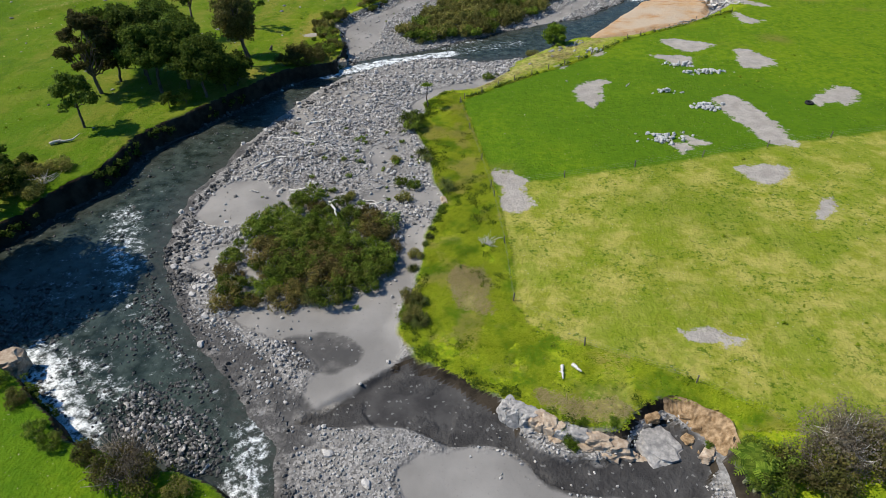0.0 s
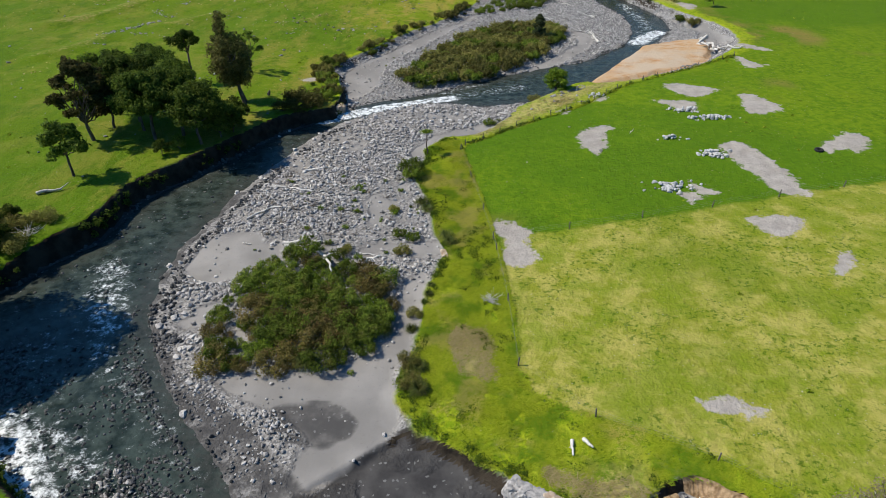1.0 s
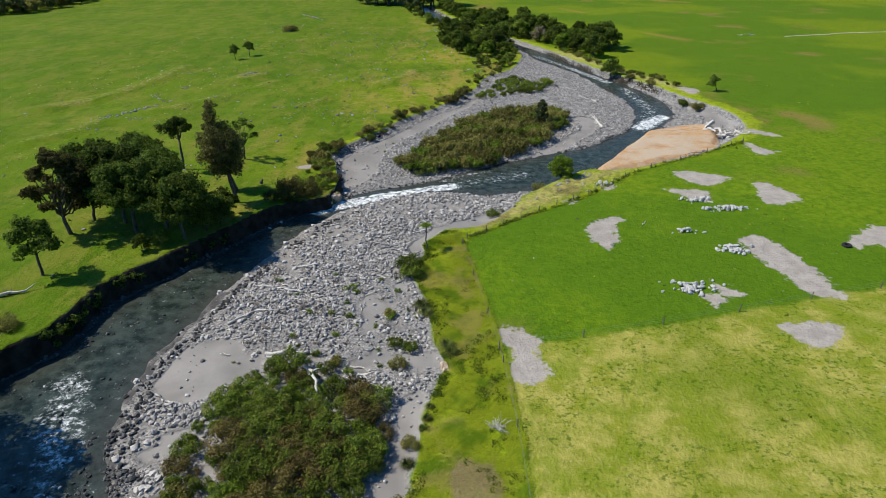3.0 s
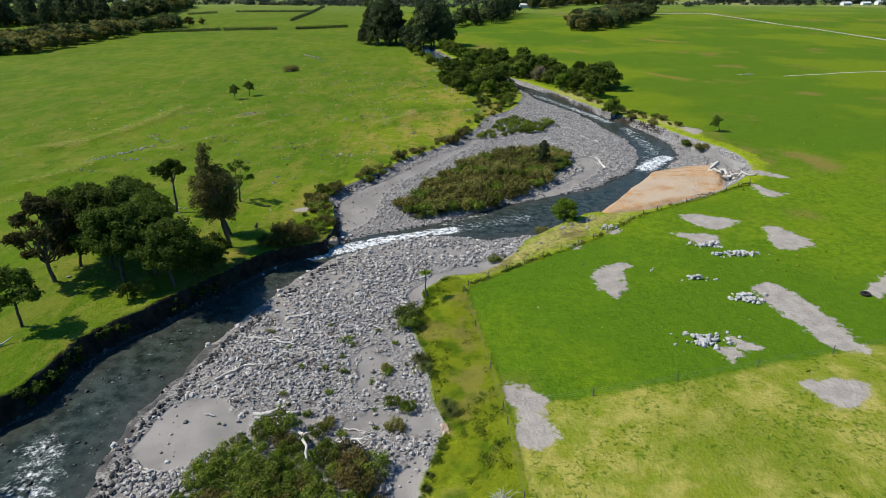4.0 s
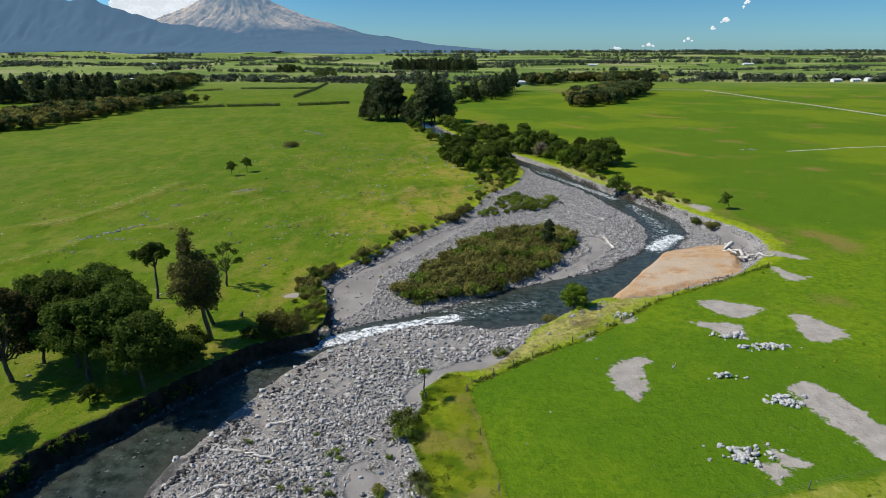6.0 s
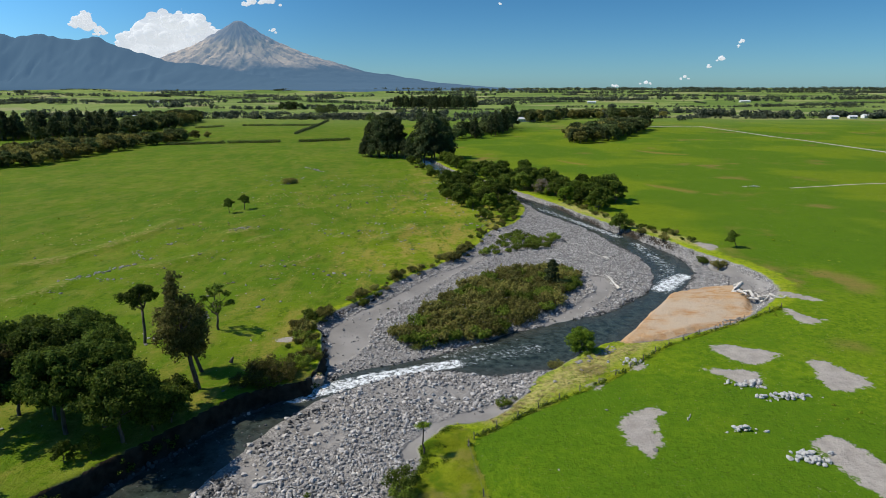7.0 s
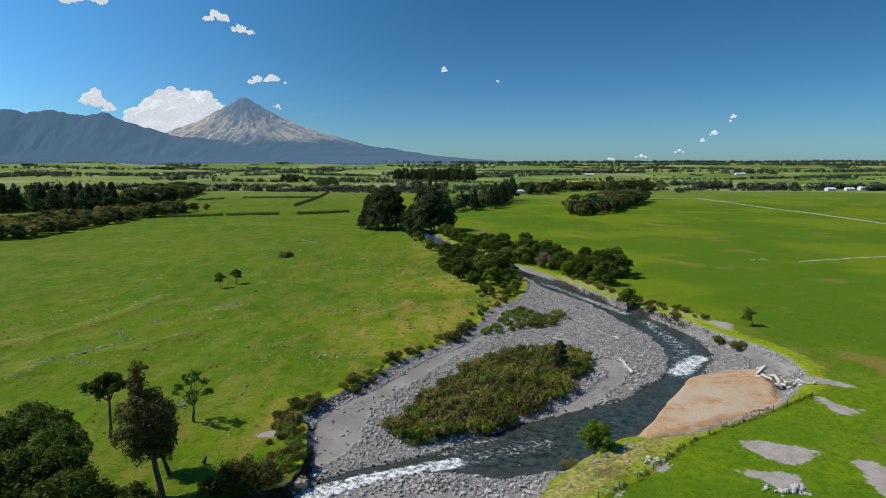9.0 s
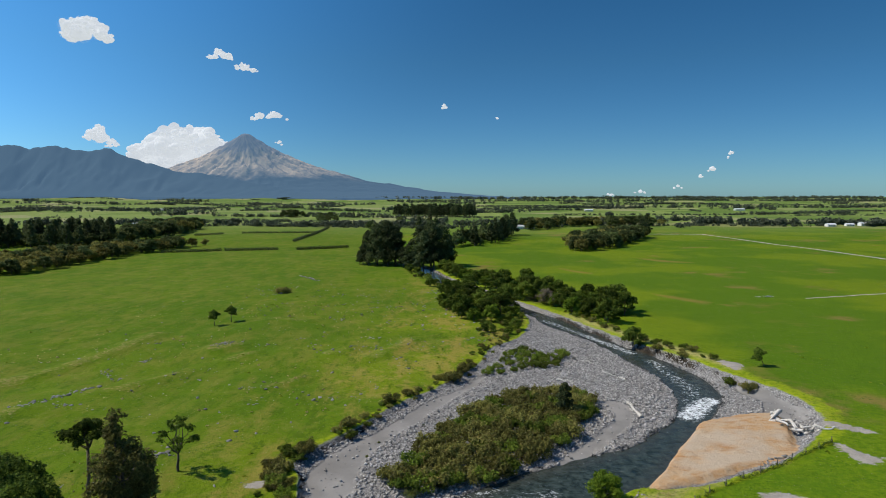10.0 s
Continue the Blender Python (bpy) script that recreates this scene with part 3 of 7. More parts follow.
# ---- mesh helpers ----
def mesh_from(name, verts, faces, material, flat=True):
    me = bpy.data.meshes.new(name)
    verts = np.asarray(verts, np.float32)
    faces = np.asarray(faces, np.int32)
    n, k = faces.shape
    me.vertices.add(len(verts))
    me.vertices.foreach_set("co", verts.ravel())
    me.loops.add(n * k)
    me.loops.foreach_set("vertex_index", faces.ravel())
    me.polygons.add(n)
    me.polygons.foreach_set("loop_start", np.arange(0, n * k, k, dtype=np.int32))
    me.polygons.foreach_set("use_smooth", np.full(n, not flat))
    me.materials.append(material)
    me.update(calc_edges=True)
    return me


def part(name, data, parent, label=""):
    ob = new(name, data)
    ob.parent = parent
    return tagged(ob, label)


def thing(name, m, label, category, group="", kind=""):
    ob = new(name)
    ob.matrix_world = m
    return tagged(ob, label, category, group, kind)


def tube(points, radii, sides=7):
    """A tapered limb along points: vertices and quads."""
    pts = [Vector(p) for p in points]
    vs, fs = [], []
    for i, p in enumerate(pts):
        d = (pts[min(i + 1, len(pts) - 1)] - pts[max(i - 1, 0)]).normalized()
        a = d.orthogonal().normalized()
        b = d.cross(a)
        for k in range(sides):
            w = 2 * math.pi * k / sides
            vs.append(p + (a * math.cos(w) + b * math.sin(w)) * radii[i])
    for i in range(len(pts) - 1):
        for k in range(sides):
            q = (k + 1) % sides
            fs.append((i * sides + k, i * sides + q, (i + 1) * sides + q, (i + 1) * sides + k))
    vs.append(pts[-1])
    e = (len(pts) - 1) * sides
    for k in range(0, sides):
        fs.append((e + k, e + (k + 1) % sides, len(vs) - 1, len(vs) - 1))
    return [tuple(v) for v in vs], fs


def gather(pieces):
    """Joins (vertices, faces) pairs; faces of four."""
    vs, fs, base = [], [], 0
    for v, f in pieces:
        vs.append(np.asarray(v, float))
        fs.append(np.asarray(f, int) + base)
        base += len(v)
    return np.concatenate(vs), np.concatenate(fs)


def limbs_mesh(name, pieces, material):
    bm = bmesh.new()
    for v, f in pieces:
        row = [bm.verts.new(p) for p in v]
        for q in f:
            ids = list(dict.fromkeys(q))
            bm.faces.new([row[i] for i in ids])
    me = bpy.data.meshes.new(name)
    bm.to_mesh(me)
    bm.free()
    for p in me.polygons:
        p.use_smooth = True
    me.materials.append(material)
    return me


def leaves(r, clumps, count, size, shell=0.55, droop=0.0, slim=0.55):
    """Small leaf blades spread over clumps (x, y, z, rx, ry, rz): vertices and quads."""
    c = np.array(clumps, float)
    w = c[:, 3] * c[:, 4] + c[:, 4] * c[:, 5] + c[:, 3] * c[:, 5]
    pick = r.choice(len(c), count, p=w / w.sum())
    d = r.normal(size=(count, 3))
    d /= np.linalg.norm(d, axis=1)[:, None]
    lump = 1 + 0.16 * np.sin(d[:, 0] * 5 + pick) + 0.16 * np.sin(d[:, 1] * 7 + 2 * pick) + 0.14 * np.sin(d[:, 2] * 8 + 3 * pick) + 0.08 * np.sin(d[:, 0] * 17 + d[:, 2] * 13 + pick)
    rad = lump * (shell + (1.06 - shell) * r.random(count) ** 0.45)
    centre = c[pick, :3] + d * rad[:, None] * c[pick, 3:]
    normal = d + 0.55 * r.normal(size=(count, 3)) + (0, 0, 0.35)
    normal /= np.linalg.norm(normal, axis=1)[:, None]
    up = r.normal(size=(count, 3)) + (0, 0, -droop)
    a = np.cross(normal, up)
    a /= np.linalg.norm(a, axis=1)[:, None] + 1e-9
    b = np.cross(normal, a)
    s = size * (0.6 + 0.8 * r.random(count))[:, None]
    v = np.stack([centre - b * s, centre + a * s * slim + normal * s * 0.12, centre + b * s, centre - a * s * slim + normal * s * 0.12], 1).reshape(-1, 3)
    return v, np.arange(count * 4).reshape(-1, 4)


def billow(r, clumps, n=7, f=0.46):
    """Breaks rounded clumps up into smaller ones on their surface."""
    out = []
    for x, y, z, a, b, c in clumps:
        out.append((x, y, z, a * 0.72, b * 0.72, c * 0.72))
        for _ in range(n):
            d = r.normal(size=3)
            d[2] = d[2] * 0.8 + 0.25
            d /= np.linalg.norm(d)
            k, g = 0.62 + 0.34 * r.random(), f * (0.6 + 0.7 * r.random())
            out.append((x + d[0] * a * k, y + d[1] * b * k, z + d[2] * c * k, a * g, b * g, c * g * (0.7 + 0.5 * r.random())))
    return out


def ico(level):
    if level == 0:
        return np.array([(1, 0, 0), (0, 1, 0), (-1, 0, 0), (0, -1, 0), (0, 0, 1), (0, 0, -1)], float), np.array([(0, 1, 4), (1, 2, 4), (2, 3, 4), (3, 0, 4), (1, 0, 5), (2, 1, 5), (3, 2, 5), (0, 3, 5)])
    bm = bmesh.new()
    bmesh.ops.create_icosphere(bm, subdivisions=level, radius=1)
    v = np.array([p.co for p in bm.verts])
    f = np.array([[q.index for q in p.verts] for p in bm.faces])
    bm.free()
    return v, f


def rocks(r, places, sizes, level=1, flatness=0.65, kinds=9):
    """Joined worn stones: vertices and triangles."""
    bv, bf = ico(level)
    shapes = []
    for k in range(kinds):
        ph = r.random((6, 3)) * 6.3
        w = sum(np.sin(bv @ (r.normal(size=3) * (1.3 + 0.5 * i)) + ph[i, 0]) * 0.13 for i in range(5))
        shapes.append(bv * (1 + w + 0.10 * r.normal(size=len(bv)))[:, None])
    shapes = np.array(shapes)
    n = len(places)
    v = shapes[r.integers(0, kinds, n)]
    sc = np.stack([1 + 0.35 * r.random(n), 0.75 + 0.3 * r.random(n), flatness * (0.8 + 0.4 * r.random(n))], 1) * np.asarray(sizes)[:, None]
    v = v * sc[:, None, :]
    a, t = r.random(n) * 6.283, (r.random(n) - 0.5) * 0.7
    ca, sa, ct, st = np.cos(a), np.sin(a), np.cos(t), np.sin(t)
    x, y, z = v[..., 0], v[..., 1], v[..., 2]
    x, z = x * ct[:, None] - z * st[:, None], x * st[:, None] + z * ct[:, None]
    x, y = x * ca[:, None] - y * sa[:, None], x * sa[:, None] + y * ca[:, None]
    v = np.stack([x, y, z], 2) + np.asarray(places)[:, None, :]
    f = bf[None] + (np.arange(n) * len(bv))[:, None, None]
    return v.reshape(-1, 3), f.reshape(-1, 3)


# ---- the ground, one sheet to the horizon ----
def axis(dense_a, dense_b, step, far_a, far_b, grow):
    mid = list(np.arange(dense_a, dense_b, step))
    hi, s = [mid[-1]], step
    while hi[-1] < far_b:
        s = min(s * grow, 160)
        hi.append(hi[-1] + s)
    lo, s = [mid[0]], step
    while lo[-1] > far_a:
        s = min(s * grow, 160)
        lo.append(lo[-1] - s)
    return np.array(lo[:0:-1] + mid + hi[1:])


def ground_sheet():
    xs, ys = axis(-64, 80, 0.5, -6500, 6500, 1.022), axis(30, 152, 0.55, -900, 4950, 1.016)
    ys = np.sort(np.concatenate([ys, np.arange(30.25, 52, 0.55), np.arange(228.1, 306, 1.3)]))
    X, Y = np.meshgrid(xs, ys)
    X, Y = X.ravel(), Y.ravel()
    Z, bed, wet = ground(X, Y, True)
    nx, ny = len(xs), len(ys)
    i = (np.arange(ny - 1)[:, None] * nx + np.arange(nx - 1)[None]).ravel()
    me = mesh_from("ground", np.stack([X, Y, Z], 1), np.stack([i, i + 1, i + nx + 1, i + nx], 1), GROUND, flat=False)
    wx, wy = warp(X, Y, 3.0, 0.7, 51)

    def best(lines, reach=4.0):
        return np.max([distance(wx, wy, p, True, reach) for p in lines], 0)

    fence_in = distance(X, Y, FENCE_SIDE, True, 4)
    verge = np.where(Y < 172, np.minimum(np.maximum(-bed, -4), np.maximum(-4, -fence_in)), np.where(bed > -11, 2.2 + 0.6 * bed + 1.5 * grain(X, Y, 8, 61), -4))
    verge = np.where(X < np.interp(Y, CENTRE[:, 0], CENTRE[:, 1]), np.where((bed > -11) & (Y > 140), 1.2 + 0.8 * bed + 1.2 * grain(X, Y, 8, 61), -4), verge)
    left = np.where(Y < 58, -4, 1) * np.clip((np.interp(Y, CENTRE[:, 0], CENTRE[:, 1]) - X) / 6, -4, 4)
    track = np.max([h * 4.0 - distance(wx, wy, np.array(p, float), False, 12) - 2.2 + 3.2 * grain(X, Y, 7, 87, 3) for p, h, w in TERRACES], 0)
    sandy = np.maximum(best(SANDS), np.where((wet < -2.0) & (Y < 135), -2.1 - 7.0 * grain(X, Y, 9, 81, 3), -4))
    # mud colour darkens the strip that lies in the left bank's shade
    bank_shade = np.where((wet > -4) & (wet < 3) & (Y > 62) & (Y < 131) & (X < np.interp(Y, CENTRE[:, 0], CENTRE[:, 1]) - 22), 1.5, -4.0)
    masks = {"mask_bed": (bed, sandy, np.maximum(np.maximum(bank_shade, distance(wx, wy, MUD, True, 4)), np.minimum(0.15, np.maximum(distance(wx, wy, SCOOP, True, 4), np.maximum(distance(wx, wy, WET_FRONT, True, 4), np.where((wet > -1.3) & (Y < 100), 0.1, -4)))))), "mask_field": (best(SILTS), distance(wx, wy, DRY, True, 4), verge),
             "mask_more": (distance(wx, wy, ORANGE, True, 4), track, left)}
    masks["mask_extra"] = (best(STRAW_PATCHES), best(RUST_PATCHES), np.full(X.shape, -4.0))
    for name, cols in masks.items():
        at = me.attributes.new(name, "FLOAT_COLOR", "POINT")
        data = np.ones((len(X), 4), np.float32)
        for k in range(3):
            data[:, k] = np.clip(0.5 + cols[k] / 8, 0, 1)
        at.data.foreach_set("color", data.ravel())
    tagged(new("ground", me), "green pasture with silt patches and a grey gravel river bed", "ground", kind="structure")


FENCE_SIDE = np.array([tuple(p) for p in FENCE] + [(400, 20), (400, 190), (95, 185)])
ground_sheet()


def farm_track(line, half):
    d = np.gradient(line, axis=0)
    d /= np.linalg.norm(d, axis=1)[:, None]
    s = np.stack([-d[:, 1], d[:, 0]], 1) * half
    rows = []
    for k in (-1.0, -0.5, 0.5, 1.0):
        p = line + s * (k + 0.15 * grain(line[:, 0], line[:, 1], 9, 33, 2))[:, None]
        rows.append(np.column_stack([p, ground(p[:, 0], p[:, 1]) + (0.05 if abs(k) == 1 else 0.14)]))
    n = len(line)
    i = np.arange(n - 1)
    f = np.concatenate([np.stack([i + n * k, i + n * (k + 1), i + n * (k + 1) + 1, i + n * k + 1], 1) for k in range(3)])
    me = mesh_from("farm_track", np.concatenate(rows), f, plain_material("pale_gravel_track", (0.28, 0.27, 0.20), (0.46, 0.43, 0.36), 3.5), flat=False)
    tagged(new("farm_track", me), "pale gravel farm track across green pasture", "track", kind="structure")


for line, half in zip(TRACKS, (2.2, 0.8)):
    farm_track(line, half)


def river_sheet():
    xs, ys = np.arange(-64, 76, 0.5), np.concatenate([np.arange(16, 160, 0.5), np.arange(160, 300, 0.8), np.arange(300, 480, 2.0)])
    X, Y = np.meshgrid(xs, ys)
    wet = distance(X, Y, WATER, True, 14)
    foam = np.where(Y < 105, -0.06, -0.36) + 0.30 * grain(X, Y, 7, 76, 2)
    for x0, y0, x1, y1, w, a in RAPIDS:
        ln = np.array([(x0, y0), (x1, y1)], float)
        foam = np.maximum(foam, a * smooth(w, w * 0.2, distance(X, Y, ln, False, 14)))
    Z = water_level(Y) + 0.05 * grain(X, Y, 1.6, 71, 3) + np.clip(foam, 0, 1) * (0.22 * grain(X, Y, 1.3, 75, 2) + 0.08)
    keep = wet > -2.5
    nx = len(xs)
    i = (np.arange(len(ys) - 1)[:, None] * nx + np.arange(nx - 1)[None])
    quads = np.stack([i, i + 1, i + nx + 1, i + nx], 2)
    ok = keep[:-1, :-1] & keep[1:, :-1] & keep[:-1, 1:] & keep[1:, 1:]
    quads = quads[ok]
    used, inv = np.unique(quads, return_inverse=True)
    v = np.stack([X.ravel(), Y.ravel(), Z.ravel()], 1)[used]
    me = mesh_from("water", v, inv.reshape(-1, 4), RIVER, flat=False)
    data = np.ones((len(used), 4), np.float32)
    data[:, 0] = np.clip(0.5 + 0.5 * foam.ravel()[used], 0, 1)
    data[:, 1] = smooth(5, 0, wet.ravel()[used])
    me.attributes.new("mask_water", "FLOAT_COLOR", "POINT").data.foreach_set("color", data.ravel())
    tagged(new("water", me), "fast clear dark river with white rapids over stones", "river", kind="structure")


# each rapid: from, to, half width, strength
# (the strongest foam where the bed drops)
RAPIDS = [(-44.5, 49.5, -35, 39, 4.2, 1.0), (-45, 51, -37, 48, 3, .6), (-38, 47, -33, 44.5, 3.4, .55), (-18.5, 39.5, -17, 28, 3.4, 0.72), (-35, 57.5, -28, 48.5, 3, .35), (-26, 46, -20, 38, 2.5, 0.25), (-42, 67, -38, 58, 2.4, .5),
          (-46, 78, -41, 66, 4.2, 0.62), (-47, 62, -40, 52, 4.5, .25), (-35, 60, -29, 49, 3.5, 0.15), (-50, 88, -45, 78, 3, .05), (-24.5, 131.5, -12, 139, 3.0, 1.6), (-12, 139, 2, 144.5, 3.0, 1.2), (2, 145, 18, 152, 4, .45),
          (0, 148, 10, 154, 2.2, .5), (55, 189, 64, 200, 4.5, 1.05), (60, 200, 64, 212, 4.5, .45), (63, 212, 62, 236, 3.5, .55), (59, 246, 50, 270, 3.0, .75), (50, 270, 40, 296, 3, .6)]
river_sheet()


# ---- far mountain, hills and clouds ----
def ridge(name, label, x0, y0, xs, heights, depth, seed, material, foot):
    """A mountain whose height falls off from a crest line across the view; heights by x along it."""
    u, v = np.linspace(xs[0], xs[-1], 260), np.linspace(-1, 1, 60)
    U, V = np.meshgrid(u, v)
    crest = np.interp(U, xs, heights) * (1 + 0.11 * grain(U, 0 * U, 120, seed + 9, 5))
    rough = grain(U, V * depth, 260, seed, 4)
    gully = np.abs(grain(U + 90 * grain(U, V * depth, 300, seed + 3, 2), V * depth * 0.6, 110, seed + 1, 3))
    H = crest * (1 - np.abs(V) ** 0.9) * (1 + 0.05 * rough * smooth(0, 0.3, np.abs(V))) - crest * 0.34 * gully * np.abs(V) ** 0.4 * smooth(1.0, 0.6, np.abs(V)) + foot
    H = np.where(np.abs(V) > 0.985, foot - 60, H)
    n = len(u)
    i = (np.arange(len(v) - 1)[:, None] * n + np.arange(n - 1)[None]).ravel()
    me = mesh_from(name, np.stack([(x0 + U).ravel(), (y0 + V * depth).ravel(), H.ravel()], 1), np.stack([i, i + 1, i + n + 1, i + n], 1), material, flat=False)
    return tagged(new(name, me), label, "mountain", kind="structure")


def mountain_material(name, forest, scree_a, scree_b, z0, z1, apex=None, squeeze=1.0):
    m = Mat(name)
    z = m.node("ShaderNodeSeparateXYZ")
    m.nt.links.new(m.place(), z.inputs[0])
    n1, n2 = m.noise(160, 5, 0.6, (1, 0.3, 0.35)), m.noise(40, 5, 0.6, (1, 0.2, 0.25))
    if apex:
        # gullies and tongues of scree run down from the summit
        dx, dy = m.math("SUBTRACT", z.outputs[0], apex[0]), m.math("DIVIDE", m.math("SUBTRACT", z.outputs[1], apex[1]), squeeze)
        turn = m.math("MULTIPLY", m.math("ARCTAN2", dy, dx), 260.0)
        away = m.math("MULTIPLY", m.math("SQRT", m.math("ADD", m.math("MULTIPLY", dx, dx), m.math("MULTIPLY", dy, dy))), 0.28)
        fan = m.node("ShaderNodeCombineXYZ")
        m.put(fan.inputs[0], turn), m.put(fan.inputs[1], away)
        streaks = []
        for size in (95, 30):
            t = m.node("ShaderNodeTexNoise")
            t.inputs["Scale"].default_value, t.inputs["Detail"].default_value, t.inputs["Roughness"].default_value = 1 / size, 6, 0.68
            m.nt.links.new(fan.outputs[0], t.inputs["Vector"])
            streaks.append(t.outputs["Fac"])
        n1, n2 = streaks
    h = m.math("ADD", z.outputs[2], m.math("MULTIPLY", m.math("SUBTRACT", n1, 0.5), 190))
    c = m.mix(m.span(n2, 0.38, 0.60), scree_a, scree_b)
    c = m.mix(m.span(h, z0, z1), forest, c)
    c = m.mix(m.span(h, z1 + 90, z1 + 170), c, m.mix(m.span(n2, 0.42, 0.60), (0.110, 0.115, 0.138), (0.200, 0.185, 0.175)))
    # blue emission adds distance haze; the slopes give off no light
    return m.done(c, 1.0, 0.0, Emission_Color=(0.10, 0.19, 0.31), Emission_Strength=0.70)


# the forest colours lean to blue for the same haze
VOLCANO = mountain_material("hazed_volcano_slopes", (0.030, 0.045, 0.055), (0.165, 0.145, 0.125), (0.390, 0.300, 0.205), 165, 235, (-1352, 4480), 0.20)
RANGE = mountain_material("hazed_forested_range", (0.026, 0.040, 0.048), (0.040, 0.052, 0.060), (0.030, 0.042, 0.050), 900, 1000)


def volcano(x0, y0, squeeze, foot):
    """A cone with a concave flank and radial ridges and gullies; depth across the view is squeezed."""
    reach = np.array([0, 8, 20, 37, 75, 115, 165, 215, 275, 343, 430, 520], float) * 3.9
    fall = np.array([114, 112, 104, 95, 75, 60, 45, 31, 21, 11, 4, 0], float) * 3.9
    u, v = np.linspace(-2020, 2020, 420), np.linspace(-2020, 2020, 140)
    U, V = np.meshgrid(u, v)
    r, a = np.hypot(U, V), np.arctan2(V, U)
    fold = 1 - np.abs(grain(np.cos(a) * 9 + 0.0015 * r, np.sin(a) * 9 + 0.002 * r, 0.75, 107, 4)) * 2
    H = np.interp(r, reach, fall)
    H = H + (fold - 1.0) * 24 * smooth(25, 360, r) * smooth(1500, 500, r) + 10 * grain(U, V, 90, 108, 3) * smooth(30, 300, r) * smooth(1900, 900, r)
    H = H + 7 * grain(U, V, 26, 109, 2) * smooth(10, 60, r) * smooth(900, 300, r)
    H = np.where(r > 1990, -60, H) + foot
    n = len(u)
    i = (np.arange(len(v) - 1)[:, None] * n + np.arange(n - 1)[None]).ravel()
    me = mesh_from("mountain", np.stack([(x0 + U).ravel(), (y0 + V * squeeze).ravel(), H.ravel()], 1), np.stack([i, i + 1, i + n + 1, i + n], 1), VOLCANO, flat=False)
    tagged(new("mountain", me), "tall volcanic cone with bare grey and tan upper slopes", "mountain", kind="structure")


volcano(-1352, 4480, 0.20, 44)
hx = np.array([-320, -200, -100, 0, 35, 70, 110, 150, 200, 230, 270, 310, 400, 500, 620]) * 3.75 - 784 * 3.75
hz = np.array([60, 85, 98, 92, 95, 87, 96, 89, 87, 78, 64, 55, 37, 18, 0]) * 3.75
ridge("hills", "forested mountain range, blue-grey with haze, with a jagged crest", 0, 4260, hx, hz, 300, 131, RANGE, 44)


def cloud_material():
    m = Mat("cloud")
    # emission stands in for sunlight scattered inside the cloud
    m.done((0.32, 0.33, 0.34), 1.0, 0.0, Emission_Color=(0.90, 0.95, 1.0), Emission_Strength=1.05)
    t = m.node("ShaderNodeBsdfTranslucent")
    t.inputs[0].default_value = (0.32, 0.33, 0.34, 1)
    s = m.node("ShaderNodeMixShader")
    s.inputs[0].default_value = 0.40
    m.nt.links.new(m.bsdf.outputs[0], s.inputs[1])
    m.nt.links.new(t.outputs[0], s.inputs[2])
    m.nt.links.new(s.outputs[0], m.nt.nodes["Material Output"].inputs[0])
    return m.mat


CLOUD = cloud_material()


def cloud(px, pz, w, h, seed, count=26, y=4780):
    """A fair-weather cumulus of fine flakes, loose at its edges: w and h in metres round (px, pz)."""
    r = np.random.default_rng(seed)
    u = (r.random(count) - 0.5) * 2
    top = (1 - np.abs(u) ** 1.5) * (0.25 + 0.75 * r.random(count))
    size = (0.10 + 0.12 * r.random(count)) * min(w, h * 2.0) * (1.1 - 0.65 * np.abs(u))
    at = np.stack([px + u * w * 0.44, y + (r.random(count) - 0.5) * w * 0.3, pz + (top - 0.42) * h * 0.8], 1)
    buds = count * 11
    k = r.integers(0, count, buds)
    d = r.normal(size=(buds, 3))
    d /= np.linalg.norm(d, axis=1)[:, None]
    d[:, 2] = np.abs(d[:, 2]) * 1.1 - 0.25
    at = np.concatenate([at, at[k] + d * size[k, None] * (0.9 + 0.35 * r.random((buds, 1)))])
    size = np.concatenate([size, size[k] * (0.16 + 0.36 * r.random(buds) ** 1.8)])
    # a lumpy body, and loose flakes that fray its edge
    bv, bf = ico(3)
    q = bv[None] * size[:, None, None] * (1.15, 1, 0.85)
    lump = 1 + 0.34 * grain(q[..., 0] + q[..., 1] * 0.7 + at[:, None, 0], q[..., 2] + q[..., 1] * 0.6 + at[:, None, 2], max(w, h) * 0.07, seed, 5)
    body = (q * lump[..., None] * 0.93 + at[:, None]).reshape(-1, 3)
    faces = (bf[None] + (np.arange(len(at)) * len(bv))[:, None, None]).reshape(-1, 3)
    n = int(np.clip(0.4 * (size ** 2).sum(), 300, 40000))
    pick = r.choice(len(at), n, p=size ** 2 / (size ** 2).sum())
    d = r.normal(size=(n, 3))
    d /= np.linalg.norm(d, axis=1)[:, None]
    c = at[pick] + d * (size[pick] * (0.9 + 0.15 * np.abs(r.normal(size=n))))[:, None] * (1.15, 1, 0.85)
    side = np.cross(d, r.normal(size=(n, 3)))
    side /= np.linalg.norm(side, axis=1)[:, None]
    other = np.cross(d, side)
    g = 2.0 * (0.6 + 0.8 * r.random((n, 1)))
    flakes = np.stack([c - other * g, c + side * g, c + other * g], 1).reshape(-1, 3)
    me = mesh_from("cloud", np.concatenate([body, flakes]), np.concatenate([faces, np.arange(3 * n).reshape(-1, 3) + len(body)]), CLOUD, flat=False)
    tagged(new("cloud", me), "white cumulus cloud in a blue sky", "cloud", "clouds", "structure")


def sky_place(px, py, y=4780):
    return (px - 783) / 1134 * (y - 49), 49 + (349 - py) / 1134 * (y - 49)


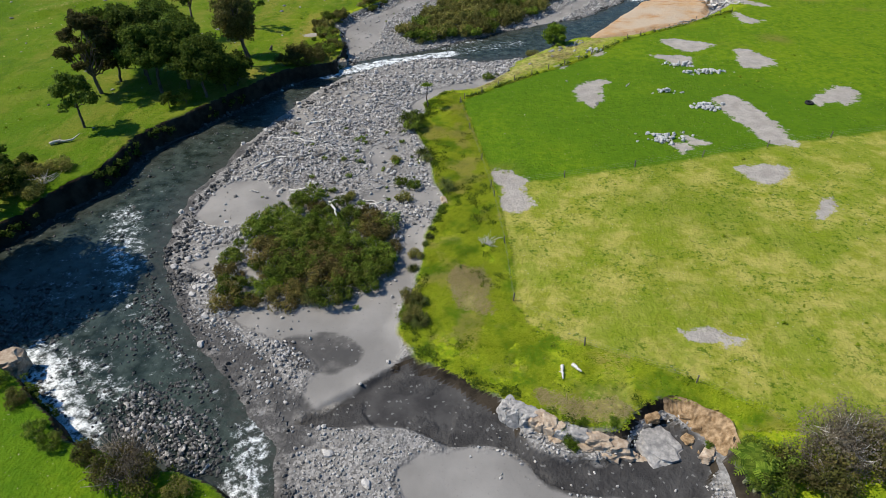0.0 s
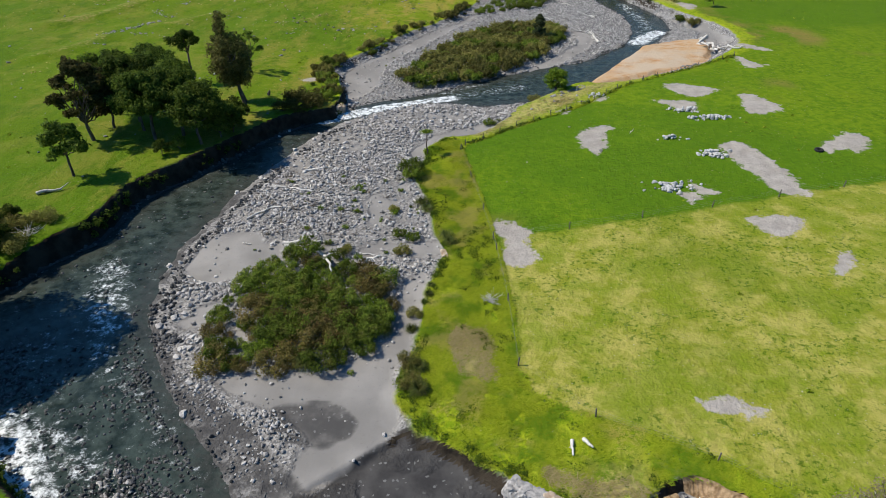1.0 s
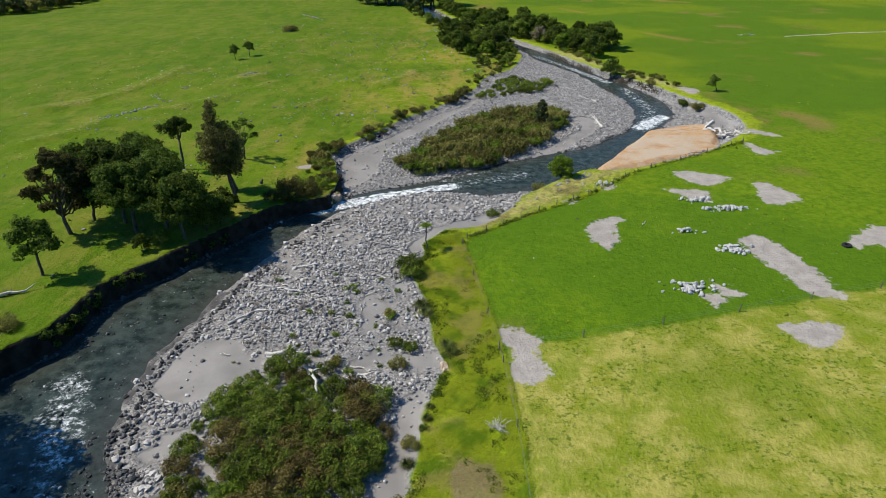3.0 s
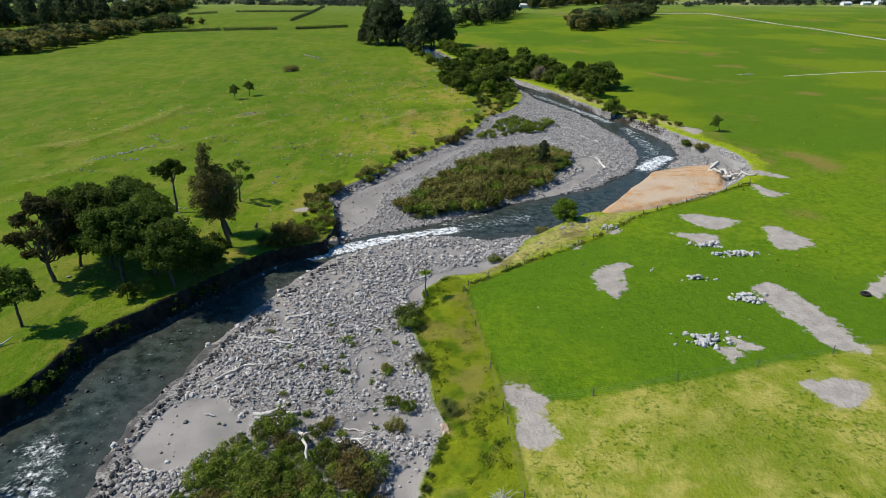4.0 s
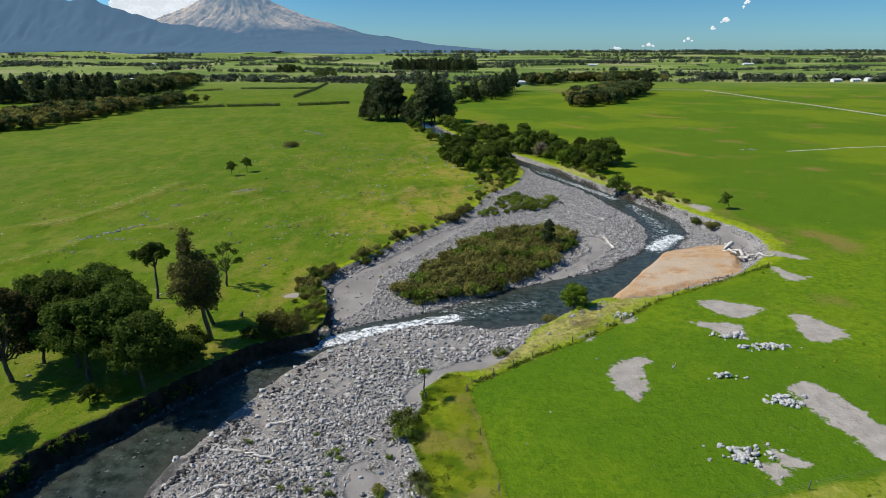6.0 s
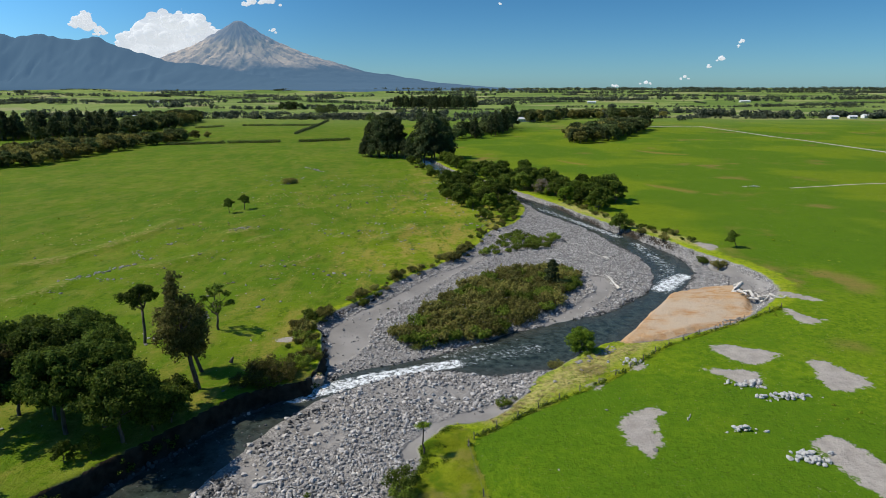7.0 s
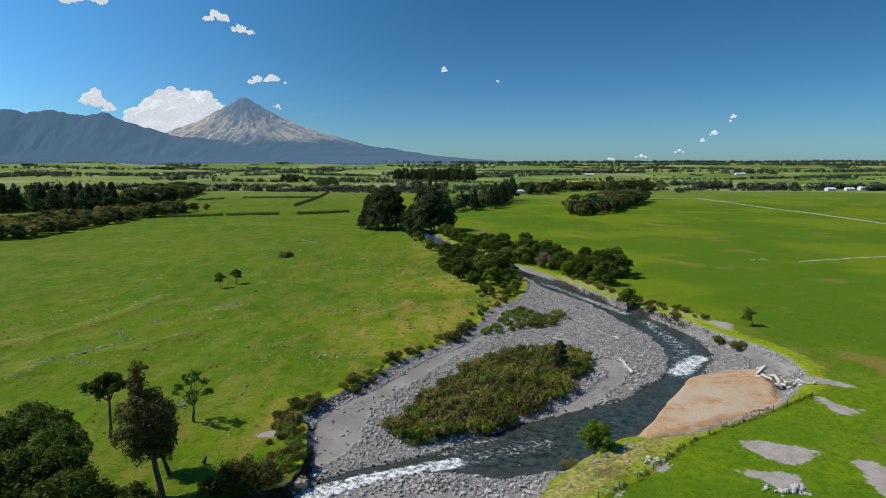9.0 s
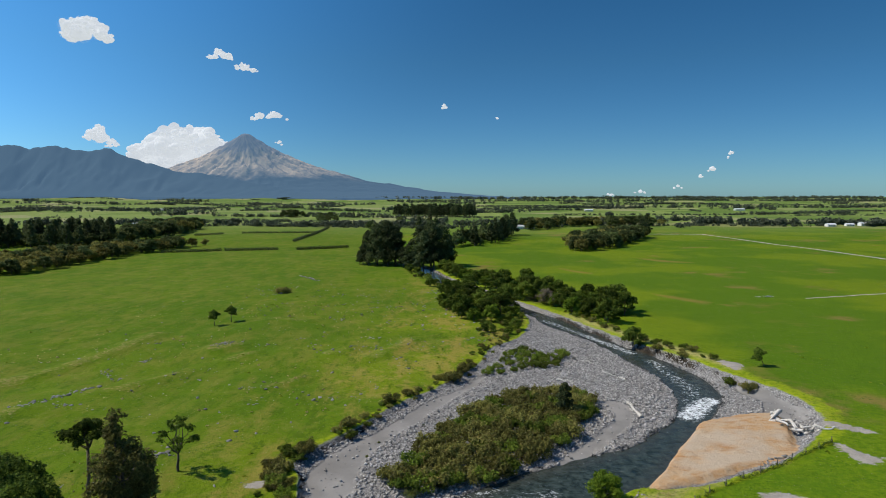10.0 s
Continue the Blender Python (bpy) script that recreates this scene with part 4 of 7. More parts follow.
for k, (cx, cy, w, h, n) in enumerate([(335, 264, 205, 58, 70), (305, 290, 140, 44, 30), (178, 243, 52, 26, 18), (205, 256, 30, 12, 8), (480, 208, 72, 16, 20), (165, 63, 92, 40, 26), (397, 104, 46, 20, 10),
                                        (436, 125, 54, 16, 10), (494, 254, 16, 10, 5), (1288, 275, 14, 18, 5), (1256, 300, 18, 9, 5), (1237, 314, 12, 10, 4),
                                        (785, 193, 14, 7, 4), (877, 212, 9, 6, 3), (1197, 331, 18, 7, 5), (1130, 339, 22, 7, 6), (1076, 344, 20, 6, 5)]):
    cx, cz = sky_place(cx, cy)
    cloud(cx, cz, w * 4.17, h * 4.17, 200 + k, n)


# ---- trees and shrubs ----
def bent(r, a, b, n=5, sway=0.06):
    a, b = np.array(a, float), np.array(b, float)
    ln = np.linalg.norm(b - a)
    return [tuple(a + (b - a) * i / (n - 1) + (r.normal(size=3) * ln * sway * math.sin(math.pi * i / (n - 1)))) for i in range(n)]


def broadleaf_shape(r, h, spread, bole=0.3, clump_count=11, clump=0.42):
    """Clumps and limbs of a forked broadleaf tree."""
    clumps, limbs = [], []
    fork = (r.normal() * 0.02 * h, r.normal() * 0.02 * h, h * bole)
    limbs.append(tube(bent(r, (0, 0, -0.3), fork, 4, 0.03), np.linspace(0.024 * h, 0.017 * h, 4), 8))
    for k in range(clump_count):
        a = 2.4 * k + r.random()
        t = (k + 0.5) / clump_count
        rad = spread * (0.75 * math.sin(math.pi * (0.22 + 0.72 * t)))
        z = h * (bole + 0.12 + (0.86 - bole - 0.12) * t)
        c = (rad * math.cos(a), rad * math.sin(a), z)
        s = spread * clump * (0.75 + 0.5 * r.random())
        clumps.append((*c, s, s * (0.85 + 0.3 * r.random()), s * 0.72))
        limbs.append(tube(bent(r, fork, c, 5, 0.08), np.linspace(0.011 * h, 0.003 * h, 5), 5))
    return clumps, limbs


def pine_shape(r, h, spread):
    clumps = []
    limbs = [tube(bent(r, (0, 0, -0.3), (0, 0, h * 0.96), 6, 0.02), np.linspace(0.024 * h, 0.004 * h, 6), 7)]
    for k in range(18):
        t = k / 17
        a = 2.4 * k
        rad = spread * (1 - t ** 1.6) ** 0.6 * 0.58 * (0.7 + 0.5 * r.random())
        z = h * (0.22 + 0.76 * t)
        s = spread * (0.44 - 0.16 * t)
        clumps.append((rad * math.cos(a), rad * math.sin(a), z, s, s, s * 0.75))
        if k % 3 == 0:
            limbs.append(tube(bent(r, (0, 0, z - 0.06 * h), clumps[-1][:3], 3), (0.009 * h, 0.006 * h, 0.002 * h), 4))
    return clumps, limbs


def spire_shape(r, h, spread):
    """A columnar crown on a long bare bole, with one thin spire of leaves above it."""
    clumps = []
    limbs = [tube(bent(r, (0, 0, -0.4), (0, 0, h * 0.9), 8, 0.012), np.linspace(0.024 * h, 0.005 * h, 8), 8)]
    for k in range(22):
        t = k / 21
        a = 2.4 * k + 0.6 * r.random()
        z = h * (0.36 + 0.44 * t)
        rad = spread * 0.62 * math.sin(math.pi * (0.14 + 0.74 * t)) * (0.6 + 0.5 * r.random())
        q = spread * (0.30 + 0.12 * r.random()) * (1.0 - 0.3 * t)
        clumps.append((rad * math.cos(a), rad * math.sin(a), z, q, q, q * 1.05))
        limbs.append(tube(bent(r, (0, 0, z - 0.10 * h), clumps[-1][:3], 4, 0.06), np.linspace(0.007 * h, 0.002 * h, 4), 5))
    for k in range(5):
        clumps.append((spread * 0.14 * r.normal(), spread * 0.10 * r.normal(), h * (0.84 + 0.035 * k), spread * 0.19, spread * 0.16, spread * (0.34 - 0.02 * k)))
    return clumps, limbs


def shrub_shape(r, h, spread):
    clumps, limbs = [], []
    for k in range(13):
        a, d = 2.4 * k + r.random(), spread * 0.85 * math.sqrt(r.random())
        s = spread * (0.20 + 0.22 * r.random())
        z = h * (0.30 + 0.55 * r.random() * (1 - 0.5 * d / spread))
        clumps.append((d * math.cos(a), d * math.sin(a), z, s, s, s * (0.7 + 0.6 * r.random())))
        limbs.append(tube(bent(r, (0.1 * math.cos(a), 0.1 * math.sin(a), -0.2), clumps[-1][:3], 4), np.linspace(0.035, 0.012, 4) * h ** 0.5, 4))
    return clumps, limbs


PROTO = {}


def plant(key, x, y, scale=1.0, turn=None, label=None, sink=0.0, lean=0.0):
    """Sets one of the kinds in PLANTS down at (x, y)."""
    name, text, category, group, maker, args, count, size, leaf = PLANTS[key]
    turn = rng.random() * 360 if turn is None else turn
    m = pose(x, y, height(x, y) - sink, 0, lean, 0) @ pose(0, 0, 0, 0, 0, turn) @ Matrix.Scale(scale, 4)
    if key not in PROTO:
        r = np.random.default_rng(len(PROTO) + 300)
        clumps, limbs = maker(r, *args)
        if maker is not shrub_shape:
            clumps = billow(r, clumps)
        ob = thing(name, m, text, category, group)
        part("trunk" if category == "tree" else "stem", limbs_mesh("trunk", limbs, BARK), ob)
        v, f = leaves(r, clumps, count, size, droop=0.6 if maker is pine_shape else 0.0)
        part("crown" if category == "tree" else "foliage", mesh_from("crown", v, f, leaf), ob)
        PROTO[key] = (ob, scale)
    else:
        first, first_scale = PROTO[key]
        ob = copy_thing(first, m @ Matrix.Scale(1 / first_scale, 4))
    if label:
        tagged(ob, label)
    return ob


PLANTS = {
    "totara": ("native_tree", "dark green rounded native tree on the pasture by the bank", "tree", "trees on the bank", broadleaf_shape, (13.2, 4.7, 0.34, 15, 0.42), 19000, 0.20, LEAF_DARK),
    "totara_b": ("native_tree", "dense dark green native tree with several stems by the bank", "tree", "trees on the bank", broadleaf_shape, (11.0, 4.3, 0.30, 14, 0.44), 15000, 0.20, LEAF_DARK),
    "rimu": ("native_tree", "tall brownish-green tree with a ragged open crown", "tree", "trees on the bank", broadleaf_shape, (13.5, 4.6, 0.22, 20, 0.27), 11000, 0.20, LEAF_OLIVE),
    "tall": ("tall_tree", "tall pale-trunked tree with a brown-green columnar crown and a thin spire", "tree", "tall trees", spire_shape, (19.0, 4.9), 13000, 0.20, LEAF_OLIVE),
    "parasol": ("small_tree", "slim tree with a long bare trunk and a domed dark crown", "tree", "small trees", broadleaf_shape, (12.5, 3.0, 0.52, 9, 0.40), 4600, 0.20, LEAF_DARK),
    "ragged": ("small_tree", "half-dead tree with bare limbs and sparse tufts of leaves", "tree", "small trees", broadleaf_shape, (10.5, 3.6, 0.30, 11, 0.24), 1900, 0.19, LEAF_DARK),
    "small": ("small_tree", "small dark tree with a thin bare trunk on grass", "tree", "small trees", broadleaf_shape, (6.5, 2.2, 0.36, 8, 0.44), 3200, 0.17, LEAF_DARK),
    "bushy": ("bushy_tree", "bright green bushy tree leaning over the river", "tree", "", broadleaf_shape, (6.5, 3.0, 0.14, 11, 0.42), 6500, 0.19, LEAF_BRIGHT),
    "shrub": ("shrub", "green leafy shrub on grey river gravel", "shrub", "shrubs on the gravel bar", shrub_shape, (2.6, 2.2), 2300, 0.125, LEAF_SHRUB),
    "shrub_b": ("shrub", "low spreading green and brown shrub", "shrub", "shrubs on the gravel bar", shrub_shape, (2.0, 2.0), 2200, 0.12, LEAF_BROWN),
    "shrub_c": ("shrub", "bright green feathery shrub on grey river gravel", "shrub", "shrubs on the gravel bar", shrub_shape, (2.3, 2.1), 2200, 0.12, LEAF_BRIGHT),
    "shrub_d": ("shrub", "dark red-brown twiggy shrub on grey river gravel", "shrub", "shrubs on the gravel bar", shrub_shape, (2.5, 2.2), 2300, 0.12, LEAF_RUSSET),
    "weed": ("weed", "small green weed growing in river gravel", "weed", "weeds on the gravel bar", shrub_shape, (2.6, 2.4), 420, 0.26, LEAF_BRIGHT),
    "scrub": ("scrub_bush", "olive-brown twiggy scrub bush at the bank edge", "shrub", "scrub bushes", shrub_shape, (3.2, 2.6), 2600, 0.13, LEAF_SCRUB),
    "twiggy": ("twiggy_bush", "grey-brown twiggy half-dead bush at the bank edge", "shrub", "scrub bushes", shrub_shape, (3.4, 2.8), 3200, 0.085, LEAF_TWIG),
    "broom": ("broom_shrub", "brown-green broom shrub in a dense island thicket", "shrub", "island thicket", shrub_shape, (3.0, 2.4), 1500, 0.19, LEAF_BROWN),
    "broom_b": ("broom_shrub", "olive-green shrub in a dense island thicket", "shrub", "island thicket", shrub_shape, (2.6, 2.2), 1400, 0.19, LEAF_SHRUB),
    "bush": ("riverside_tree", "dark green riverside bush tree", "tree", "riverside bush", broadleaf_shape, (8.5, 3.8, 0.12, 10, 0.44), 2600, 0.34, LEAF_BUSH),
    "bush_b": ("riverside_tree", "olive-green riverside bush tree", "tree", "riverside bush", broadleaf_shape, (7.5, 3.6, 0.12, 10, 0.44), 2500, 0.34, LEAF_SHRUB),
    "bush_c": ("riverside_tree", "bright green riverside bush tree", "tree", "riverside bush", broadleaf_shape, (6.0, 3.0, 0.10, 9, 0.44), 2000, 0.34, LEAF_BRIGHT),
    "bare": ("riverside_tree", "grey-brown nearly leafless riverside tree", "tree", "riverside bush", broadleaf_shape, (6.5, 4.0, 0.10, 14, 0.34), 2400, 0.22, LEAF_TWIG),
    "pine": ("pine_tree", "tall dark pine in a grove on the pasture", "tree", "pine grove", pine_shape, (24.0, 8.0), 5200, 0.50, LEAF_PINE),
    "far": ("grove_tree", "dark green tree in a distant grove", "tree", "distant groves", broadleaf_shape, (12.0, 5.2, 0.12, 7, 0.52), 850, 0.82, LEAF_GROVE),
    "far_b": ("scrub_tree", "olive-green low tree in a distant strip of bush", "tree", "distant groves", broadleaf_shape, (10.5, 5.0, 0.10, 7, 0.52), 800, 0.82, LEAF_BROWN),
    "far_pine": ("shelter_tree", "dark conifer in a distant shelter belt", "tree", "shelter belts", pine_shape, (20.0, 5.5), 800, 0.90, LEAF_PINE),
}

# trees on the left bank
for key, x, y, s in [("small", -60, 99.2, 1.5), ("rimu", -63.3, 113.8, 1.18), ("totara", -64, 127, 1.0), ("totara", -58.5, 123, 1.05), ("totara", -52.4, 114.6, 1.05), ("totara_b", -56, 118.5, 1.08),
                     ("totara", -51.5, 124, 1.0), ("totara", -48, 116.5, 1.0), ("bush", -42.5, 119, 0.75), ("bush", -39.5, 121.5, 0.65),                       ("parasol", -56.8, 148.4, 1.0), ("ragged", -45.4, 156, 1.0), ("scrub", -30.4, 131.2, 1.25), ("scrub", -27.6, 132.2, 1.1), ("scrub", -28.6, 134.6, 1.2), ("scrub", -32.4, 129.4, 0.8), ("scrub", -26, 141, 0.7),
                     ("totara", -64.5, 63.5, 1.85), ("totara", -66, 58.5, 1.6), ("totara_b", -43.4, 112.4, 1.1), ("bush", -46.2, 109.6, 0.35), ("bush", -40.6, 115.4, 0.8), ("bush", -39.0, 117.6, 0.7), ("bush", -48.5, 107.5, 0.36), ("totara", -55.5, 127.5, 1.1), ("totara_b", -62, 119.5, 1.05), ("bush", -68, 86, 0.55), ("bush", -64, 82, 0.5), ("bush", -61.5, 84.5, 0.35), ("bush", -60.5, 78, 0.55), ("bush", -63, 74.5, 0.6)]:
    plant(key, x, y, s)
plant("small", 88, 221.5, 0.85, lean=-24, label="small wind-bent tree leaning on open pasture")
plant("tall", -39.2, 128.6, 1.0, turn=40, lean=-9)
plant("tall", -41.6, 136.4, 0.74, turn=150, lean=-16, label="slim leaning tree standing close behind a taller one")
for x, y, s in [(-58, 78, 1.1), (-60, 82.5, 1.1), (-57, 85, 0.9), (-62, 79, 1.2), (-63, 85, 0.9)]:
    plant("shrub_b", x, y, s, label="grey-green scrub with dead branches on the bank edge")

# thicket on the near gravel bar
ISLE = spline([(-24.5, 57), (-28, 63.6), (-25.5, 75), (-22, 79), (-17, 80.5), (-11, 78), (-7.5, 73), (-6, 66), (-9, 60), (-15, 57)])


def fill(line, keys, gap, lo, hi, seed, edge=0.6, limit=400, drift=0.0):
    r = np.random.default_rng(seed)
    a, b = line.min(0), line.max(0)
    spots = []
    for _ in range(limit * 12):
        p = a + (b - a) * r.random(2)
        if distance(p[:1], p[1:], line)[0] > edge and all((p[0] - q[0]) ** 2 + (p[1] - q[1]) ** 2 > gap * gap for q in spots):
            spots.append(p)
    for p in spots[:limit]:
        k = int(r.integers(len(keys))) if not drift else int(min(0.99, max(0, 0.5 + 0.75 * grain(p[:1], p[1:], drift, seed, 2)[0])) * len(keys))
        plant(keys[k], p[0], p[1], lo + (hi - lo) * r.random())


ISLE_HEART = spline([(-19, 60.5), (-19.5, 66), (-15.5, 70), (-11, 68.5), (-9.5, 64), (-12, 60.5)])
fill(ISLE_HEART, ("shrub_d", "shrub", "shrub_d", "shrub"), 2.1, 0.75, 1.15, 15, 0.0, 22)
fill(ISLE, ("shrub_c", "shrub", "shrub_c", "shrub", "shrub_d", "shrub", "shrub"), 1.75, 0.35, 1.0, 5, 0.1, 125, 5.0)
fill(spline([(-7.5, 150.5), (-8.5, 157.8), (-3, 171), (5, 187), (12.5, 196.5), (18, 201), (27, 201.5), (35.5, 203.5), (35, 191.5), (27, 175), (13, 159), (5, 154)]),
     ("broom", "broom", "broom", "broom_b"), 2.6, 0.85, 1.25, 6, 0.8, 120)
fill(spline([(11, 219.5), (17, 232), (22, 245), (30, 240), (26, 226), (18, 220)]), ("broom_b", "shrub", "broom_b"), 3.0, 0.5, 0.9, 8, 0.3, 40)
fill(spline([(26, 226), (33, 240), (37, 240), (33, 228)]), ("broom_b", "shrub"), 2.6, 0.5, 0.9, 9, 0.0, 20)
plant("pine", 27, 187, 0.31, label="young dark conifer standing above the thicket")
# single shrubs along the banks
for key, x, y, s in [("shrub", -5.6, 105.5, 1.05), ("shrub", -4.8, 103.2, 0.8), ("shrub", 9.5, 126.5, 0.55), ("bushy", 26, 147.2, 0.95),
                     ("shrub_b", 20.6, 142, 0.75), ("broom", 76, 205, 0.9), ("broom_b", 74, 211, 0.8), ("bush", 61, 251, 0.85), ("broom", 66, 243, 0.7), ("broom", 70, 233, 0.7),
                     ("shrub_b", -7.5, 92.5, 0.45), ("shrub_b", -5.5, 80.5, 0.6), ("shrub", -6.3, 85, 0.5), ("shrub", -4.3, 84, 0.5), ("shrub", -21, 81, 0.5), ("shrub_b", -13.5, 81, 0.5),
                     ("shrub_b", -3.4, 66.5, 0.55), ("shrub_b", -3.6, 57.5, 0.7), ("shrub_b", -3.2, 54.5, 0.7), ("shrub", -10, 56.5, 0.18), ("shrub", -9, 59.5, 0.22),
                     ("twiggy", 34.5, 36.2, 1.0), ("twiggy", 37.5, 37.2, 1.1), ("twiggy", 31.8, 34.6, 0.85), ("twiggy", 35.8, 34.4, 1.1), ("scrub", 33.5, 33, 0.9), ("scrub", 38.8, 34.6, 1.0), ("scrub", 32.5, 31.5, 0.9), ("twiggy", -26.6, 33.2, 0.9), ("shrub", 28.5, 33.8, 0.9), ("shrub", 27.4, 35.6, 0.6), ("shrub", 27.6, 31.8, 0.8), ("scrub", 30.2, 33.0, 0.8), ("scrub", 39.5, 32, 1.2), ("scrub", -28, 33, 0.8), ("scrub", -25, 32.2, 0.75),
                     ("shrub_b", -22, 31.5, 0.6), ("scrub", -31, 34.5, 0.55), ("scrub", -26, 135.5, 0.7), ("shrub", -24.4, 138.5, 0.8), ("scrub", -23.6, 142, 0.7), ("shrub", -24.6, 146, 0.7), ("scrub", -25.2, 150, 0.6), ("shrub", -37, 37.5, 0.5), ("shrub_b", -40.5, 41, 0.6), ("shrub", -43.5, 43, 0.6), ("shrub", -34.5, 36, 0.5)]:
    plant(key, x, y, s)
r_ = np.random.default_rng(12)
for x, y in spline([(-26.5, 148), (-27.5, 158), (-23, 167), (-17, 177.5), (-11, 190.5), (-3, 202.5), (4, 213.5), (10, 228), (14, 246), (22, 259), (27, 272)], False, 6):
    for _ in range(int(r_.integers(0, 4))):
        plant(("broom", "broom", "broom_b", "shrub_b")[int(r_.integers(4))], x - 1.2 + r_.normal() * 1.3, y + r_.normal() * 1.3, (0.25 + 0.65 * r_.random() ** 1.5) * (1.0 if y < 225 else 0.6))
# riverside bush upstream
fill(spline([(0, 324), (5, 302), (13, 289), (22, 291), (28, 300), (29, 312), (22, 328), (14, 345), (5, 366), (1, 352)]), ("bush", "bush", "bush_b", "bush_c"), 4.6, 0.6, 1.15, 21, 0.0, 50)
fill(spline([(3, 372), (-4, 392), (-12, 425), (-18, 450), (-22, 446), (-16, 420), (-8, 388), (-1, 368)]), ("broom_b", "bush_b", "broom"), 4.2, 0.35, 0.75, 29, 0.0, 30)
fill(spline([(41, 330), (47, 316), (54, 294), (60, 284), (67, 290), (75, 306), (79, 319), (70, 330), (60, 336), (48, 350), (36, 372), (22, 398), (8, 440), (0, 450), (10, 405), (26, 362)]), ("bush", "bush_b", "bush", "bush_c"), 5.0, 0.65, 1.25, 22, 0.0, 60)
for key, x, y, s in [("bush", 71.5, 308, 1.35), ("bush", 66.5, 302, 1.25), ("bare", 45.5, 327, 1.1), ("bare", 50.5, 322, 0.95), ("bush", 31, 371, 1.3), ("bush", 43, 377, 1.25), ("bush", 13, 375, 1.1)]:
    plant(key, x, y, s)
fill(spline([(50, 306), (57, 279), (62, 264), (67, 250), (72, 236), (76, 228), (78, 231), (74, 240), (69, 253), (64, 267), (59, 283), (53, 305)]), ("broom", "broom_b", "shrub_b", "shrub"), 2.6, 0.3, 0.75, 27, -0.3, 60)
fill(spline([(20, 262), (26, 275), (31, 295), (24, 292), (14, 280), (12, 266)]), ("bush_b", "broom_b", "broom"), 3.4, 0.3, 0.6, 28, 0.0, 30)
# pine grove, lone trees
for x, y, s in [(-51, 487, 0.95), (-44.5, 482, 1.15), (-37, 480, 1.22), (-31.5, 478, 1.02), (-40, 494, 1.2), (-47.5, 498, 1.0), (-33, 492, 1.1), (-12.5, 463, 1.08), (-6, 462, 1.0), (-0.5, 476, 1.12), (-8, 474, 1.22), (-15, 472, 1.18),
                (3, 486, 0.85), (-22.5, 464, 0.62), (-18.5, 462, 0.5), (-55.5, 492, 0.55), (-26, 468, 0.55), (-57, 487, 0.4), (-50, 480, 0.4)]:
    plant("pine", x, y, s)
for key, x, y, s in [("small", -84.5, 283, 0.95), ("small", -80, 289, 1.0), ("shrub_b", -79, 359, 1.6), ("shrub_b", -77, 361, 1.3), ("far", -103, 961, 1.3), ("far", -75, 1173, 1.2), ("far_pine", -38, 1065, 0.95),
                     ("far_pine", -20, 1065, 1.05), ("far_pine", -11, 1067, 0.9), ("far_pine", 255, 850, 1.3), ("far_b", -238, 656, 0.85), ("far_b", -231, 669, 0.65), ("far", -223, 1246, 1.1), ("far", -232, 1262, 1.6),
                     ("far", -214, 1270, 1.7), ("far", -205, 1262, 1.3), ("far", -345, 1440, 1.5), ("far", -333, 1444, 1.7), ("far", -322, 1450, 1.6), ("far", -310, 1460, 1.3), ("far", 208, 735, 1.2), ("far_pine", 232, 795, 1.15)]:
    plant(key, x, y, s)
for line, keys, gap, lo, hi, cap in [
        ([(113, 640), (118, 625), (129, 604), (162, 652), (201, 728), (240, 806), (215, 820), (150, 710)], ("far", "far_b", "far"), 9.5, 1.05, 1.5, 90),
        ([(118, 950), (150, 960), (190, 1050), (330, 1062), (345, 1110), (180, 1105), (120, 1020)], ("far", "far_b"), 13, 1.1, 1.6, 90),
        ([(6, 628), (18, 648), (36, 668), (60, 725), (92, 880), (78, 890), (48, 780), (18, 690)], ("far", "far", "far_pine"), 9.5, 0.8, 1.45, 90),
        ([(-300, 420), (-262, 440), (-259, 490), (-253, 540), (-242, 640), (-252, 660), (-285, 590), (-310, 500), (-340, 440)], ("far", "far_b", "far_b"), 7.2, 0.7, 1.1, 170),
        ([(-440, 630), (-405, 634), (-350, 650), (-322, 666), (-330, 700), (-380, 715), (-460, 690)], ("far_pine", "far_pine", "far"), 8.5, 0.95, 1.3, 130),
        ([(-110, 1560), (-40, 1540), (60, 1500), (60, 1580), (-100, 1620)], ("far_pine",), 11, 1.2, 1.5, 130),
        ([(-320, 700), (-327, 760), (-337, 890), (-380, 1050), (-430, 1000), (-395, 880), (-360, 770)], ("far", "far", "far_b"), 10, 1.0, 1.7, 110)]:
    fill(spline(line), keys, gap, lo, hi, int(abs(line[0][0])), 0.0, cap)


